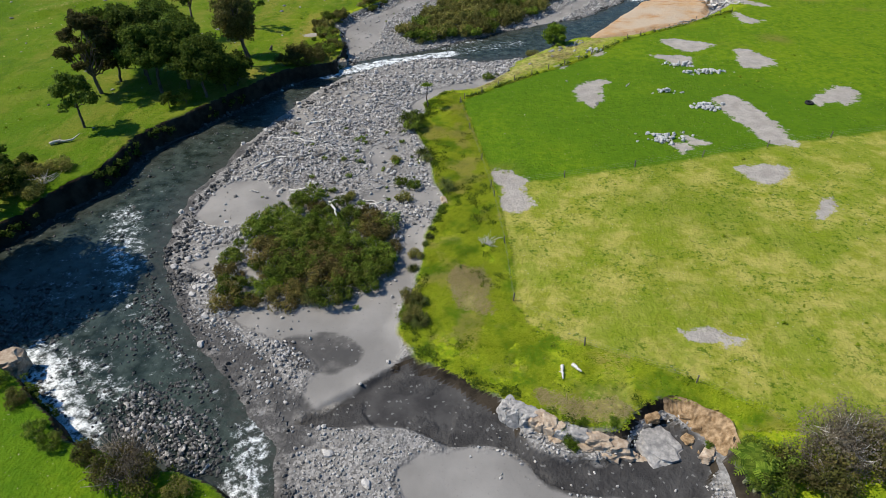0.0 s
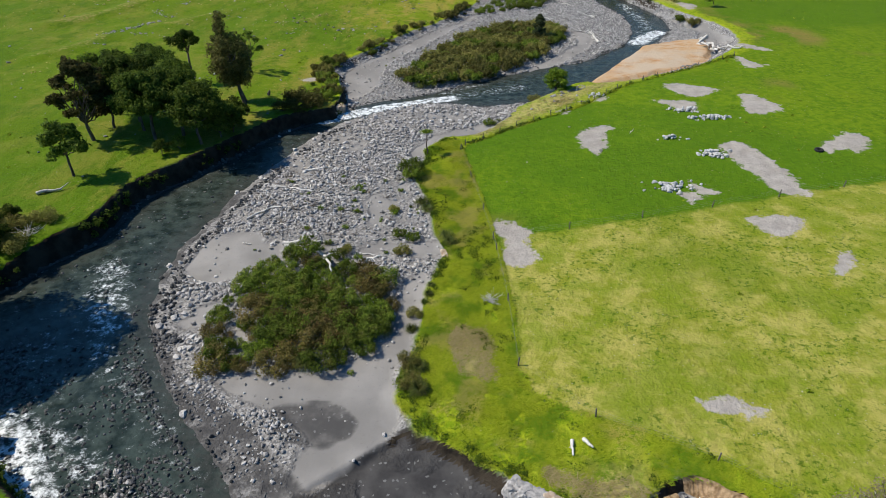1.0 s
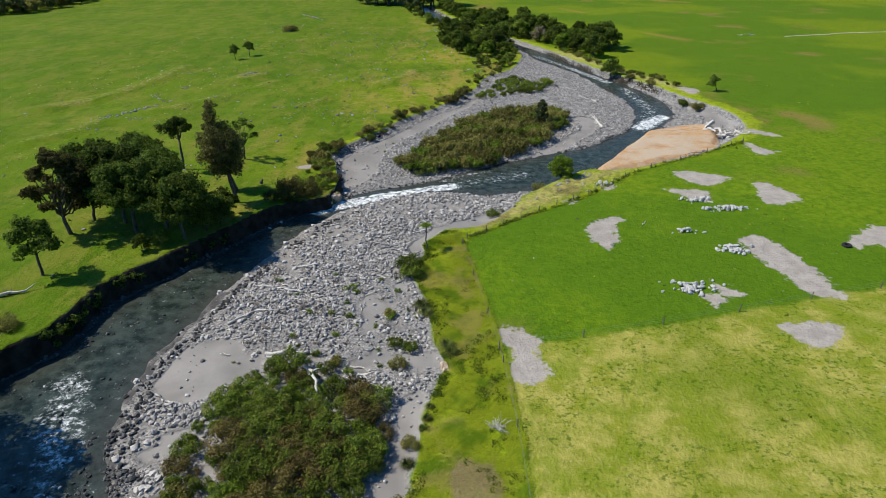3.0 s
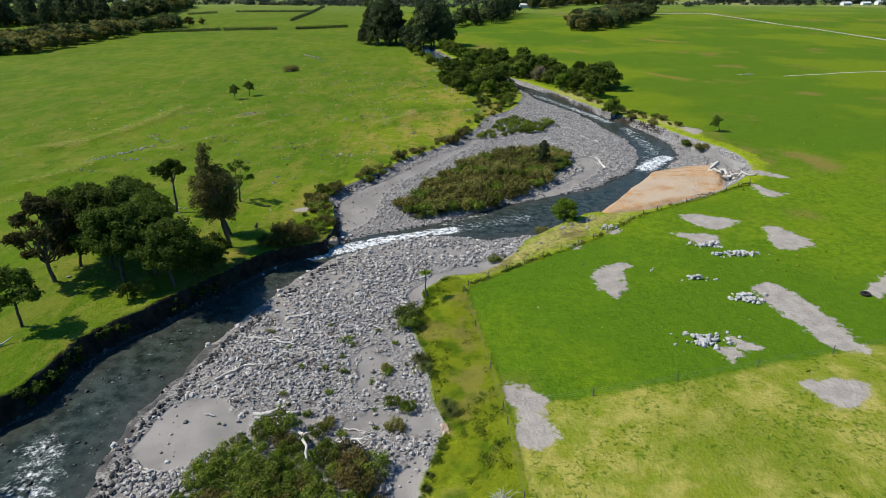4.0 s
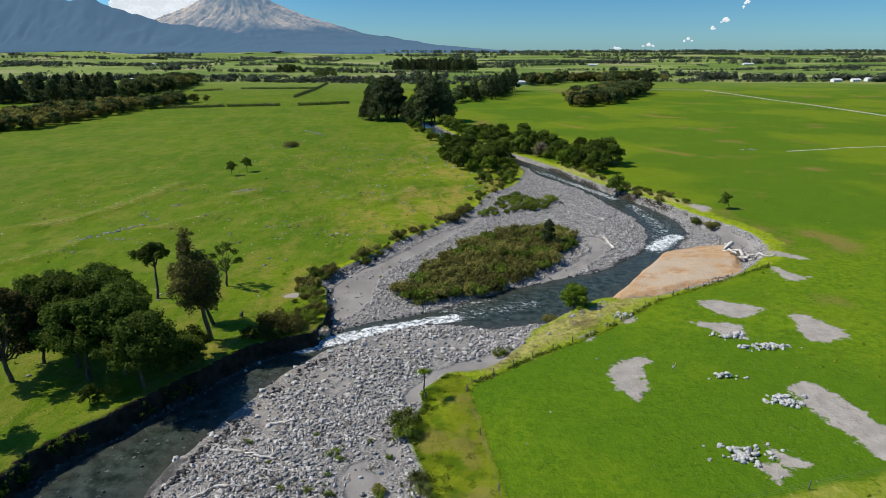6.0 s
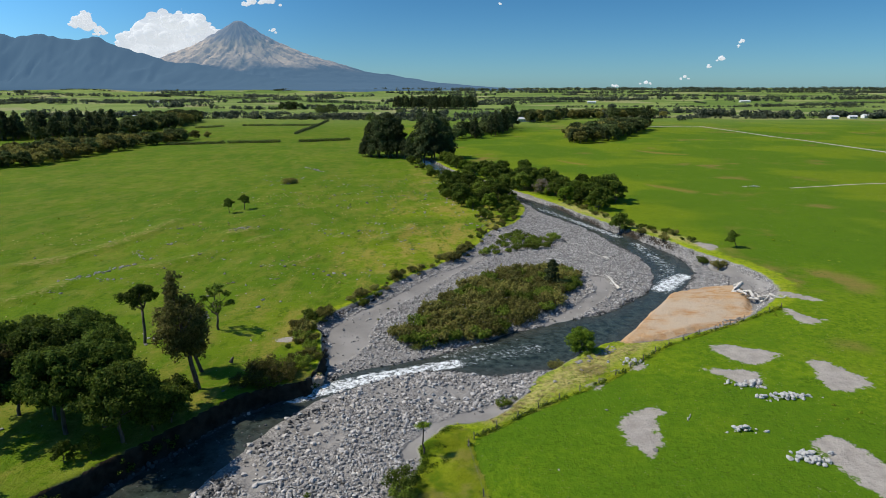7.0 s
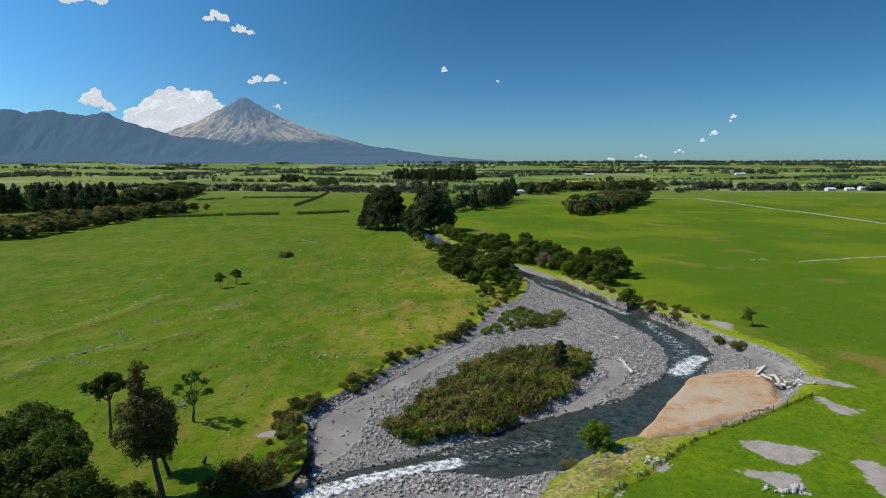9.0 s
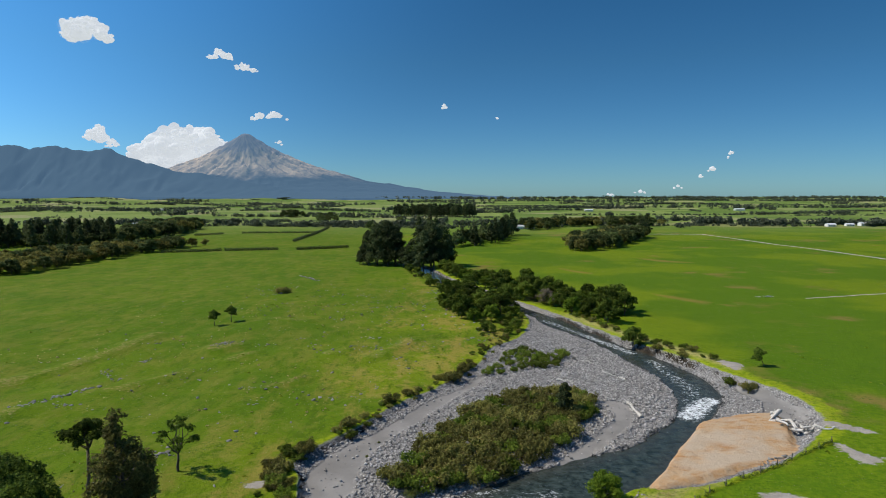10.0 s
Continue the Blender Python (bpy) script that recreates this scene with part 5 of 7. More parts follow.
def belts():
    """Hedges, shelter belts and scattered trees of the far plain, joined."""
    r = np.random.default_rng(77)
    x, y, s = [], [], []

    def row(a, b, gap, size, width=3.0):
        n = int(math.hypot(b[0] - a[0], b[1] - a[1]) / gap) + 2
        t = r.random(n)
        x.extend(a[0] + (b[0] - a[0]) * t + r.normal(size=n) * width)
        y.extend(a[1] + (b[1] - a[1]) * t + r.normal(size=n) * width)
        s.extend(size * (0.6 + 0.7 * r.random(n)))
    row((430, 1146), (724, 1102), 2.5, 6.5)
    row((350, 1000), (420, 1120), 14, 5)
    for k in range(95):
        d = 1050 + 3600 * r.random() ** 1.5
        cx = (r.random() - 0.5) * 1.9 * d
        ln, a = 60 + 420 * r.random(), (0.05 if r.random() < 0.75 else 1.3) + r.normal() * 0.12
        row((cx, d), (cx + ln * math.cos(a), d + ln * math.sin(a)), 3.2, 2.4 + 3.6 * r.random() ** 1.5, 1 + 3 * r.random())
    for k in range(46):
        d = 1150 + 3400 * r.random()
        cx, w = (r.random() - 0.5) * 1.9 * d, 12 + 40 * r.random()
        n = int(w * 0.9)
        x.extend(cx + r.normal(size=n) * w), y.extend(d + r.normal(size=n) * w * 0.4), s.extend(4 + 5 * r.random(n))
    for k in range(160):
        d = 1000 + 3800 * r.random()
        x.append((r.random() - 0.5) * 1.9 * d), y.append(d), s.append(2 + 3 * r.random())
    row((-3000, 4150), (3000, 4250), 5, 10, 25)
    row((-200, 3300), (2600, 3500), 8, 9, 20)
    row((-2400, 2700), (-300, 2900), 8, 7, 20)
    row((-1500, 1700), (-500, 1900), 7, 6, 14)
    row((600, 2400), (1700, 2300), 10, 8, 12)
    x, y, s = np.array(x), np.array(y), np.array(s)
    z = ground(x, y)
    per = 30
    n = len(x)
    d = r.normal(size=(n, per, 3))
    d /= np.linalg.norm(d, axis=2)[..., None]
    c = np.stack([x, y, z + s * 0.85], 1)[:, None] + d * s[:, None, None] * (0.55 + 0.45 * r.random((n, per, 1))) * (1.0, 1.0, 0.9)
    nn = d + 0.5 * r.normal(size=d.shape) + (0, 0, 0.4)
    nn /= np.linalg.norm(nn, axis=2)[..., None]
    a = np.cross(nn, r.normal(size=d.shape))
    a /= np.linalg.norm(a, axis=2)[..., None]
    b = np.cross(nn, a)
    q = (s[:, None, None] * (0.22 + 0.16 * r.random((n, per, 1))))
    v = np.stack([c - b * q, c + a * q * 0.8, c + b * q, c - a * q * 0.8], 2).reshape(-1, 3)
    me = mesh_from("far_trees", v, np.arange(len(v)).reshape(-1, 4), LEAF_HAZED)
    tagged(new("far_trees", me), "distant hedges, shelter belts and woods on the plain", "woods", kind="stuff")


# pale grey-green leaf colour with the haze of distance mixed in
LEAF_HAZED = leaf_material("hazed_leaves", (0.080, 0.104, 0.070), (0.165, 0.195, 0.125))
belts()


def hedge(a, b, h=2.6, seed=0):
    r = np.random.default_rng(900 + seed)
    n = int(math.hypot(b[0] - a[0], b[1] - a[1]) / 2.2)
    cl = []
    for k in range(n):
        t = k / max(1, n - 1)
        if r.random() < 0.93:
            cl.append((a[0] + (b[0] - a[0]) * t, a[1] + (b[1] - a[1]) * t, 0, 1.7, 1.7, h * (0.5 + 0.12 * r.random())))
    cl = np.array(cl)
    cl[:, 2] = ground(cl[:, 0], cl[:, 1]) + h * 0.45
    v, f = leaves(r, cl, len(cl) * 80, 0.48)
    tagged(new("hedge", mesh_from("hedge", v, f, LEAF_PINE)), "clipped dark green boxthorn hedge across pasture", "hedge", "hedges")


for k, (a, b) in enumerate([((-236, 589), (-146, 611)), ((-128, 612), (-88, 636)), ((-305, 840), (-280, 863)), ((-258, 876), (-166, 902)), ((-154, 712), (-174, 1020))]):
    hedge(a, b, 2.6, k)


# ---- stones ----
TONGUE = spline([(-31.5, 45.6), (-28.9, 44), (-24.1, 41.5), (-21.7, 38.8), (-20.9, 35.1), (-23.3, 34.6), (-26.4, 36), (-30.2, 38), (-32.5, 41.5)])
def scatter_stones():
    r = np.random.default_rng(31)
    n = 350000
    x, y = -62 + 146 * r.random(n), 18 + 290 * r.random(n) ** 1.25
    x = np.concatenate([x, -58 + 44 * r.random(22000)])
    y = np.concatenate([y, 28 + 36 * r.random(22000)])
    n = len(x)
    z, bed, wet = ground(x, y, True)
    sand = np.max([distance(x, y, p, True, 3) for p in SANDS], 0)
    tan = distance(x, y, ORANGE, True, 3)
    mud = distance(x, y, MUD, True, 3)
    patch = grain(x, y, 9, 81, 3)
    w = np.where(bed > 0.7, np.clip(0.80 + np.where(y > 135, 0.7, 2.6) * patch, 0.08, 1.0), 0.0)
    w *= np.where((x < np.interp(y, CENTRE[:, 0], CENTRE[:, 1])) & (wet > -1.5) & (y > 70) & (y < 132), np.where(bed < 2.6, 0.30, 0.08), 1.0)
    w *= np.where(sand > 0, 0.05, 1) * (tan < -1.2) * np.where(mud > 0, 0.03, 1)
    front = distance(x, y, WET_FRONT, True, 3)
    w *= np.where(front > 0, 0.32, 1.0) * np.where((y < 57) & (x > -24), 0.6, 1.0)
    rapid = np.max([a * smooth(wd, wd * 0.3, distance(x, y, np.array([(p, q), (u, v)], float), False, 14)) for p, q, u, v, wd, a in RAPIDS if q < 60], 0)
    tongue = distance(x, y, TONGUE, True, 4)
    w *= np.where(distance(x, y, ISLE, True, 3) > 0.5, 0.25, 1.0)
    shoal = np.where(y < 62, (0.35 + 0.8 * grain(x, y, 8, 91, 2)) * (1 - 0.9 * np.clip(rapid, 0, 1)), 0.05)
    shoal = np.where(tongue > -0.5, 1.0, shoal)
    w = np.where(wet > 2.0, np.clip(shoal, 0.02, 0.9) * (bed > 0.7), w)
    w *= np.where((y > 135) & (wet > 0.3), 0.04, 1.0)
    ok = r.random(n) < w * 0.95
    x, y, z, wet, mud, tongue = x[ok], y[ok], z[ok], wet[ok], mud[ok], tongue[ok]
    size = 0.075 + 0.25 * r.random(len(x)) ** 2.4 + np.where(y > 150, 0.03, 0) + np.where(grain(x, y, 14, 85, 2) > 0.15, 0.05, 0)
    size = np.where(y > 140, size * 0.82, size)
    size = np.where(mud > 0, 0.09, size)
    size = np.where(y < 62, size * 0.66, size)
    size = np.where((y < 43) & (x > -11), 0.06 + 0.10 * r.random(len(x)), size)
    z = np.where(wet > 1.5, water_level(y) - 0.10 + 0.10 * r.random(len(x)), z)
    size = np.where(wet > 1.5, 0.07 + 0.18 * r.random(len(x)) ** 2.5, size)
    z = np.where(tongue > -0.5, z + 0.10 * smooth(-0.5, 1.5, tongue), z)
    wet = np.where((tongue > 0.4 * grain(x, y, 2, 96, 2) + 0.5) & (r.random(len(x)) < 0.5), -4, wet)
    # stones at the left bank's foot take the dark material for its shade
    wet = np.where((x < np.interp(y, CENTRE[:, 0], CENTRE[:, 1]) - 8) & (y > 62) & (y < 131) & (wet > -3), 2.0, wet)
    damp = np.where(y < 105, -1.1, -0.3) + 1.2 * grain(x, y, 4, 95, 2)
    for name, pick, mat, text in (("river_stones", wet <= damp, STONE, "grey rounded river stones and gravel"), ("wet_stones", wet > damp, WET_STONE, "dark wet stones standing out of shallow water")):
        joined_v, joined_f, base = [], [], 0
        for level, some in ((0, pick & (size < 0.125)), (1, pick & (size >= 0.125))):
            v, f = rocks(r, np.stack([x, y, z + size * 0.42], 1)[some], size[some] * (1.15 if level == 0 else 1.0), level, 0.86, 18)
            joined_v.append(v), joined_f.append(f + base)
            base += len(v)
        v, f = np.concatenate(joined_v), np.concatenate(joined_f)
        tagged(new(name, mesh_from(name, v, f, mat)), text, "stones", kind="stuff")


scatter_stones()


def boulder(r, x, y, size, material, label, group, name="boulder", sink=0.15, flatness=0.7, level=2):
    v, f = rocks(r, np.zeros((1, 3)), np.array([size]), level, flatness, 1)
    ob = new(name, mesh_from(name, v, f, material, flat=level < 3))
    ob.location = (x, y, height(x, y) + size * (flatness - 0.3 - sink))
    return tagged(ob, label, "boulder", group)


r_ = np.random.default_rng(41)
made = []
tries = np.stack([-45 + 75 * r_.random(1400), 30 + 115 * r_.random(1400)], 1)
tz, tb, tw = ground(tries[:, 0], tries[:, 1], True)
ts = np.max([distance(tries[:, 0], tries[:, 1], p, True, 3) for p in SANDS + [MUD, ISLE]], 0)
for (x, y), z, b, w, s in zip(tries, tz, tb, tw, ts):
    if b > 1 and s < 0 and -14 < w < 0.5 and len(made) < 130 and (y > 58 or r_.random() < 0.4):
        size = (0.26 + 0.26 * r_.random() ** 2) * (0.7 if y < 62 else 1.0)
        if len(made) < 8:
            made.append(boulder(r_, x, y, size, STONE, "large grey rounded boulder among river gravel", "river boulders"))
        else:
            made.append(copy_thing(made[int(r_.integers(8))], pose(x, y, z + 0.08, 0, 0, r_.random() * 360)))

# cleared stone heaps on the pasture
PALE = []
for x, y, n, sx, sy in [(48, 109.5, 52, 2.4, 1.5), (37.0, 97.4, 64, 3.6, 2.2), (49.5, 131.3, 34, 2.4, 1.3), (53.3, 126.3, 46, 3.8, 1.0), (43.3, 117, 20, 2.2, 0.7), (33.5, 141, 20, 2.0, 1.2), (150, 345, 18, 4, 2)]:
    for k in range(n):
        gx, gy = r_.normal() * sx * 0.6, r_.normal() * sy * 0.6
        size = 0.14 + 0.30 * r_.random() ** 1.6
        lift = 0.55 * max(0, 1 - (gx / sx) ** 2 - (gy / sy) ** 2) * r_.random()
        px, py = x + gx, y + gy
        if k < 7 and x == 48:
            PALE.append(boulder(r_, px, py, 0.5, PALE_STONE, "pale field stone in a cleared heap on grass", "field stone heaps", "field_stone", flatness=0.6 + 0.05 * k))
            PALE[-1].scale = (0.7, 0.7, 0.7)
        else:
            copy_thing(PALE[k % 7], pose(px, py, height(px, py) + size * 0.3 + lift, r_.random() * 40, 0, r_.random() * 360) @ Matrix.Scale(size / 0.35, 4))


def pasture_stones():
    """Stones lying about the left pasture, too many to count."""
    r = np.random.default_rng(55)
    x, y = [], []
    for _ in range(95):
        cx, cy, s = -100 + 115 * r.random() ** 0.7, 150 + 230 * r.random(), 0.8 + 2.8 * r.random()
        k = int(3 + 13 * r.random())
        x.extend(cx + r.normal(size=k) * s * 1.4), y.extend(cy + r.normal(size=k) * s)
    x.extend(-120 + 150 * r.random(320)), y.extend(95 + 300 * r.random(320))
    x, y = np.array(x), np.array(y)
    z, bed, wet = ground(x, y, True)
    ok = bed < -3
    x, y, z = x[ok], y[ok], z[ok]
    size = 0.14 + 0.36 * r.random(len(x)) ** 2
    v, f = rocks(r, np.stack([x, y, z + size * 0.12], 1), size, 1, 0.6, 9)
    tagged(new("pasture_stones", mesh_from("pasture_stones", v, f, FIELD_STONE)), "scattered grey stones lying in grazed pasture", "stones", kind="stuff")


pasture_stones()


def pasture_tufts(name, label, x0, x1, y0, y1, n, seed, material, cluster):
    """Tussocks and weeds left standing in grazed grass."""
    r = np.random.default_rng(seed)
    x, y = x0 + (x1 - x0) * r.random(n * 3), y0 + (y1 - y0) * r.random(n * 3)
    z, bed, wet = ground(x, y, True)
    bare = np.max([distance(x, y, p, True, 2) for p in SILTS], 0)
    ok = (bed < -2.5) & (bare < -0.3) & (grain(x, y, cluster, seed, 3) > 0.05 + 0.3 * r.random(n * 3))
    x, y, z = x[ok][:n], y[ok][:n], z[ok][:n]
    s = (0.08 + 0.22 * r.random(len(x)) ** 2) * (1 + 0.5 * smooth(120, 300, y))
    v, f = leaves(r, np.column_stack([x, y, z + s * 0.25, s, s, s * 0.55]), len(x) * 7, 0.19)
    tagged(new(name, mesh_from(name, v, f, material)), label, "grass", kind="stuff")


TUSSOCK = leaf_material("tussock", (0.120, 0.185, 0.008), (0.210, 0.260, 0.016), (0.250, 0.240, 0.040))
pasture_tufts("tussocks", "dark green tussocks scattered in the grazed pasture", -150, 10, 88, 380, 420, 71, TUSSOCK, 16)
pasture_tufts("dry_stalks", "strawy dry stalks scattered in the grazed pasture", -140, 20, 130, 340, 500, 72, STRAW, 20)
pasture_tufts("paddock_tussocks", "green tussocks scattered over the paddocks", 9, 110, 45, 240, 220, 73, TUSSOCK, 12)
pasture_tufts("field_weeds", "weeds and dry stalks scattered over the far pasture", 78, 360, 190, 640, 260, 74, TUSSOCK, 30)


def bank_plants():
    """Ferns and weeds hanging over the cut edge of the left bank."""
    r = np.random.default_rng(58)
    line = np.concatenate([spline([p for p in BANK_LEFT if 56 < p[1] < 141], False, 14), spline(BANK_FRONT[-7:] + BANK_LEFT[:2], False, 12), spline([(26.3, 37), (26.4, 33), (30, 26)], False, 10)])
    line = line + r.normal(size=line.shape) * 0.35 + (0.25, 0.0)
    keep = grain(line[:, 0], line[:, 1], 5, 59, 2) > 0.05
    line = line[keep]
    n = len(line)
    s = 0.22 + 0.42 * r.random(n)
    z = land(line[:, 0], line[:, 1]) - 0.55 - 1.8 * r.random(n)
    v, f = leaves(r, np.column_stack([line, z, s, s, s * 0.9]), n * 60, 0.17, droop=0.8)
    tagged(new("bank_ferns", mesh_from("bank_ferns", v, f, LEAF_DARK)), "dark ferns and weeds hanging over the cut bank", "ferns", kind="stuff")


bank_plants()


# ---- fences ----
def fence(line, gap, label, wires=3):
    seg = np.diff(line, axis=0)
    at = np.concatenate([[0], np.cumsum(np.hypot(seg[:, 0], seg[:, 1]))])
    stops = np.arange(0, at[-1], gap)
    px, py = np.interp(stops, at, line[:, 0]), np.interp(stops, at, line[:, 1])
    pz = ground(px, py)
    ob = thing("fence", pose(px[0], py[0], pz[0]), label, "fence", "paddock fences")
    v, f = tube([(0, 0, -0.3), (0, 0, 0.6), (0, 0, 1.18), (0, 0, 1.22)], (0.085, 0.08, 0.078, 0.055), 8)
    me = limbs_mesh("post", [(v, f)], POSTWOOD)
    for x, y, z in zip(px, py, pz):
        p = part("post", me, ob)
        p.location = (x - px[0], y - py[0], z - pz[0])
        p.rotation_euler = (r_.normal() * 0.05, r_.normal() * 0.05, r_.random() * 6)
    for k in range(wires):
        pts = [(x - px[0], y - py[0], z - pz[0] + 0.45 + 0.3 * k) for x, y, z in zip(px, py, pz)]
        part("wire", limbs_mesh("wire", [tube(pts, [0.006] * len(pts), 4)], WIRE), ob)


corner = int(np.argmin(np.hypot(FENCE[:, 0] - 3.5, FENCE[:, 1] - 114.9)))
fence(FENCE[:corner + 1], 4.5, "post and wire fence grown over with rank grass")
fence(FENCE[corner:], 11.6, "wooden post and wire fence beside the river verge")
fence(spline(FENCE_CROSS, False), 11.6, "wooden post and wire fence between two paddocks")


# ---- rank grass ----
def tufts():
    """Long grass on the verge between the bank and the fence."""
    r = np.random.default_rng(61)
    bank = np.array(sorted([p for p in BANK_RIGHT + BANK_FRONT[:6] if 36 < p[1] < 122], key=lambda p: p[1]))
    wire = np.array(sorted([p for p in FENCE_LINE if p[1] < 116], key=lambda p: p[1]))
    n = 46000
    y = 38 + 82 * r.random(n)
    lo, hi = np.interp(y, bank[:, 1], bank[:, 0]), np.interp(y, wire[:, 1], wire[:, 0])
    x = lo + 0.1 + (hi - lo + 0.3) * r.random(n)
    # the strip along the upper fence
    k = 5500
    pick = r.integers(0, corner, k)
    u = r.random(k)[:, None]
    p = FENCE[pick] * (1 - u) + FENCE[pick + 1] * u
    d = FENCE[pick + 1] - FENCE[pick]
    d /= np.linalg.norm(d, axis=1)[:, None]
    off = np.where(r.random(k) < 0.3, 0.25 * r.normal(size=k), 9 * r.random(k))
    x, y = np.concatenate([x, p[:, 0] + d[:, 1] * off]), np.concatenate([y, p[:, 1] - d[:, 0] * off])
    z, bed, wet = ground(x, y, True)
    ok = (bed < 0.15) & (bed > -11.9) & (grain(x, y, 2.6, 99, 3) > -0.75 + 0.6 * r.random(len(x)))
    x, y, z = x[ok], y[ok], z[ok]
    straw = np.max([distance(x, y, p, True, 2) for p in STRAW_PATCHES], 0) + 1.2 * grain(x, y, 2.5, 89, 2)
    for name, label, pick, material, tall in (("rank_grass", "long yellow-green rank grass along the bank", straw < 0.4 * r.normal(size=len(x)), GRASS_TUFT, 1.0),
                                              ("straw_grass", "dead straw-brown bracken and grass on the bank", straw >= 0.2 * r.normal(size=len(x)), STRAW, 1.15)):
        px, py, pz = x[pick], y[pick], z[pick]
        m, count = len(px), 5
        a = (-0.35 + 1.1 * grain(px, py, 5, 97, 2))[:, None] + 0.8 * r.normal(size=(m, count))
        h = tall * (0.20 + 0.26 * r.random((m, 1)) ** 2) * (0.7 + 0.6 * r.random((m, count))) * (1 + 0.7 * grain(px, py, 3, 98, 2))[:, None]
        out = np.stack([np.cos(a), np.sin(a), 0 * a], 2)
        base = np.stack([px, py, pz - 0.04], 1)[:, None] + out * 0.05 + 0.10 * r.normal(size=(m, count, 3)) * (1, 1, 0)
        side_v = np.stack([-np.sin(a), np.cos(a), 0 * a], 2) * 0.028
        tip = base + out * (h * 1.0)[..., None] + np.array((0, 0, 0.46)) * h[..., None]
        mid = base + out * (h * 0.4)[..., None] + np.array((0, 0, 0.36)) * h[..., None]
        v = np.stack([base - side_v, mid - side_v * 1.2, tip, mid + side_v * 1.2], 2).reshape(-1, 3)
        tagged(new(name, mesh_from(name, v, np.arange(len(v)).reshape(-1, 4), material)), label, "grass", kind="stuff")


tufts()


def verge_weeds():
    """Leafy weeds and heavy grass clumps standing up from the verge and hanging over the bank."""
    r = np.random.default_rng(65)
    bank = np.array(sorted([p for p in BANK_RIGHT + BANK_FRONT[:6] if 36 < p[1] < 122], key=lambda p: p[1]))
    wire = np.array(sorted([p for p in FENCE_LINE if p[1] < 116], key=lambda p: p[1]))
    n = 1500
    y = 38 + 82 * r.random(n)
    lo, hi = np.interp(y, bank[:, 1], bank[:, 0]), np.interp(y, wire[:, 1], wire[:, 0])
    u = np.where(r.random(n) < 0.35, 0.10 * r.random(n), r.random(n))
    x = lo + 0.15 + (hi - lo - 0.2) * u
    z, bed, wet = ground(x, y, True)
    ok = (bed < 0.1) & (grain(x, y, 3.2, 67, 3) > 0.12 - 0.35 * (u < 0.1) + 0.3 * r.random(n))
    x, y, z = x[ok], y[ok], z[ok]
    s = 0.18 + 0.34 * r.random(len(x)) ** 1.5
    tone = grain(x, y, 6, 68, 2) + 0.4 * r.normal(size=len(x))
    for name, label, pick, material in (("verge_weeds", "dark green weeds and docks on the river verge", tone < -0.45, LEAF_BRIGHT), ("verge_clumps", "lime-green grass clumps on the river verge", tone >= -0.45, LEAF_LIME)):
        v, f = leaves(r, np.column_stack([x, y, z + s * 0.35, s * 1.2, s * 1.2, s * 0.7])[pick], int(pick.sum()) * 34, 0.12, slim=0.35)
        tagged(new(name, mesh_from(name, v, f, material)), label, "weeds", kind="stuff")


verge_weeds()


def fence_grass():
    """Uncut grass standing along the upper fence, its leaves darkened for its shade."""
    r = np.random.default_rng(63)
    line = spline(FENCE[:corner + 1], False, 6)
    keep = grain(line[:, 0], line[:, 1], 3, 64, 2) > -0.1
    line = line[keep]
    cl = np.column_stack([line + r.normal(size=line.shape) * 0.15, ground(line[:, 0], line[:, 1]) + 0.22, np.full((len(line), 2), 0.36), np.full(len(line), 0.28)])
    v, f = leaves(r, cl, len(cl) * 20, 0.14)
    tagged(new("fence_grass", mesh_from("fence_grass", v, f, LEAF_DARK)), "dark uncut grass and weeds along a fence", "grass", kind="stuff")


fence_grass()


# ---- flax, ferns and cabbage trees ----
def blades(r, n, length, width, rise=1.0, segs=4, base=0.15):
    """Arching strap leaves from one crown: vertices and quads."""
    vs, fs = [], []
    for k in range(n):
        a = r.random() * 6.283
        ln = length * (0.6 + 0.5 * r.random())
        lift = rise * (0.5 + 0.8 * r.random())
        o = np.array((math.cos(a), math.sin(a), 0))
        s = np.array((-math.sin(a), math.cos(a), 0)) * width
        b0 = len(vs)
        for i in range(segs + 1):
            t = i / segs
            p = o * (base + ln * 0.75 * t * (0.4 + 0.6 * t)) + np.array((0, 0, ln * (lift * t - 0.75 * lift * t * t * t)))
            w = 1 - 0.85 * t
            vs.extend([p - s * w, p + s * w])
        fs.extend([(b0 + 2 * i, b0 + 2 * i + 1, b0 + 2 * i + 3, b0 + 2 * i + 2) for i in range(segs)])
    return vs, fs


def flax(x, y, s, label="tall grey-green flax clump with arching leaves"):
    m = pose(x, y, height(x, y) - 0.05, 0, 0, r_.random() * 360) @ Matrix.Scale(s, 4)
    if "flax" not in PROTO:
        v, f = blades(np.random.default_rng(401), 260, 2.1, 0.045, 1.15)
        ob = new("flax_clump", mesh_from("flax_clump", v, f, LEAF_FLAX))
        ob.matrix_world = m
        tagged(ob, label, "plant", "flax clumps")
        PROTO["flax"] = (ob, s)
    else:
        tagged(copy_thing(PROTO["flax"][0], m @ Matrix.Scale(1 / PROTO["flax"][1], 4)), label)


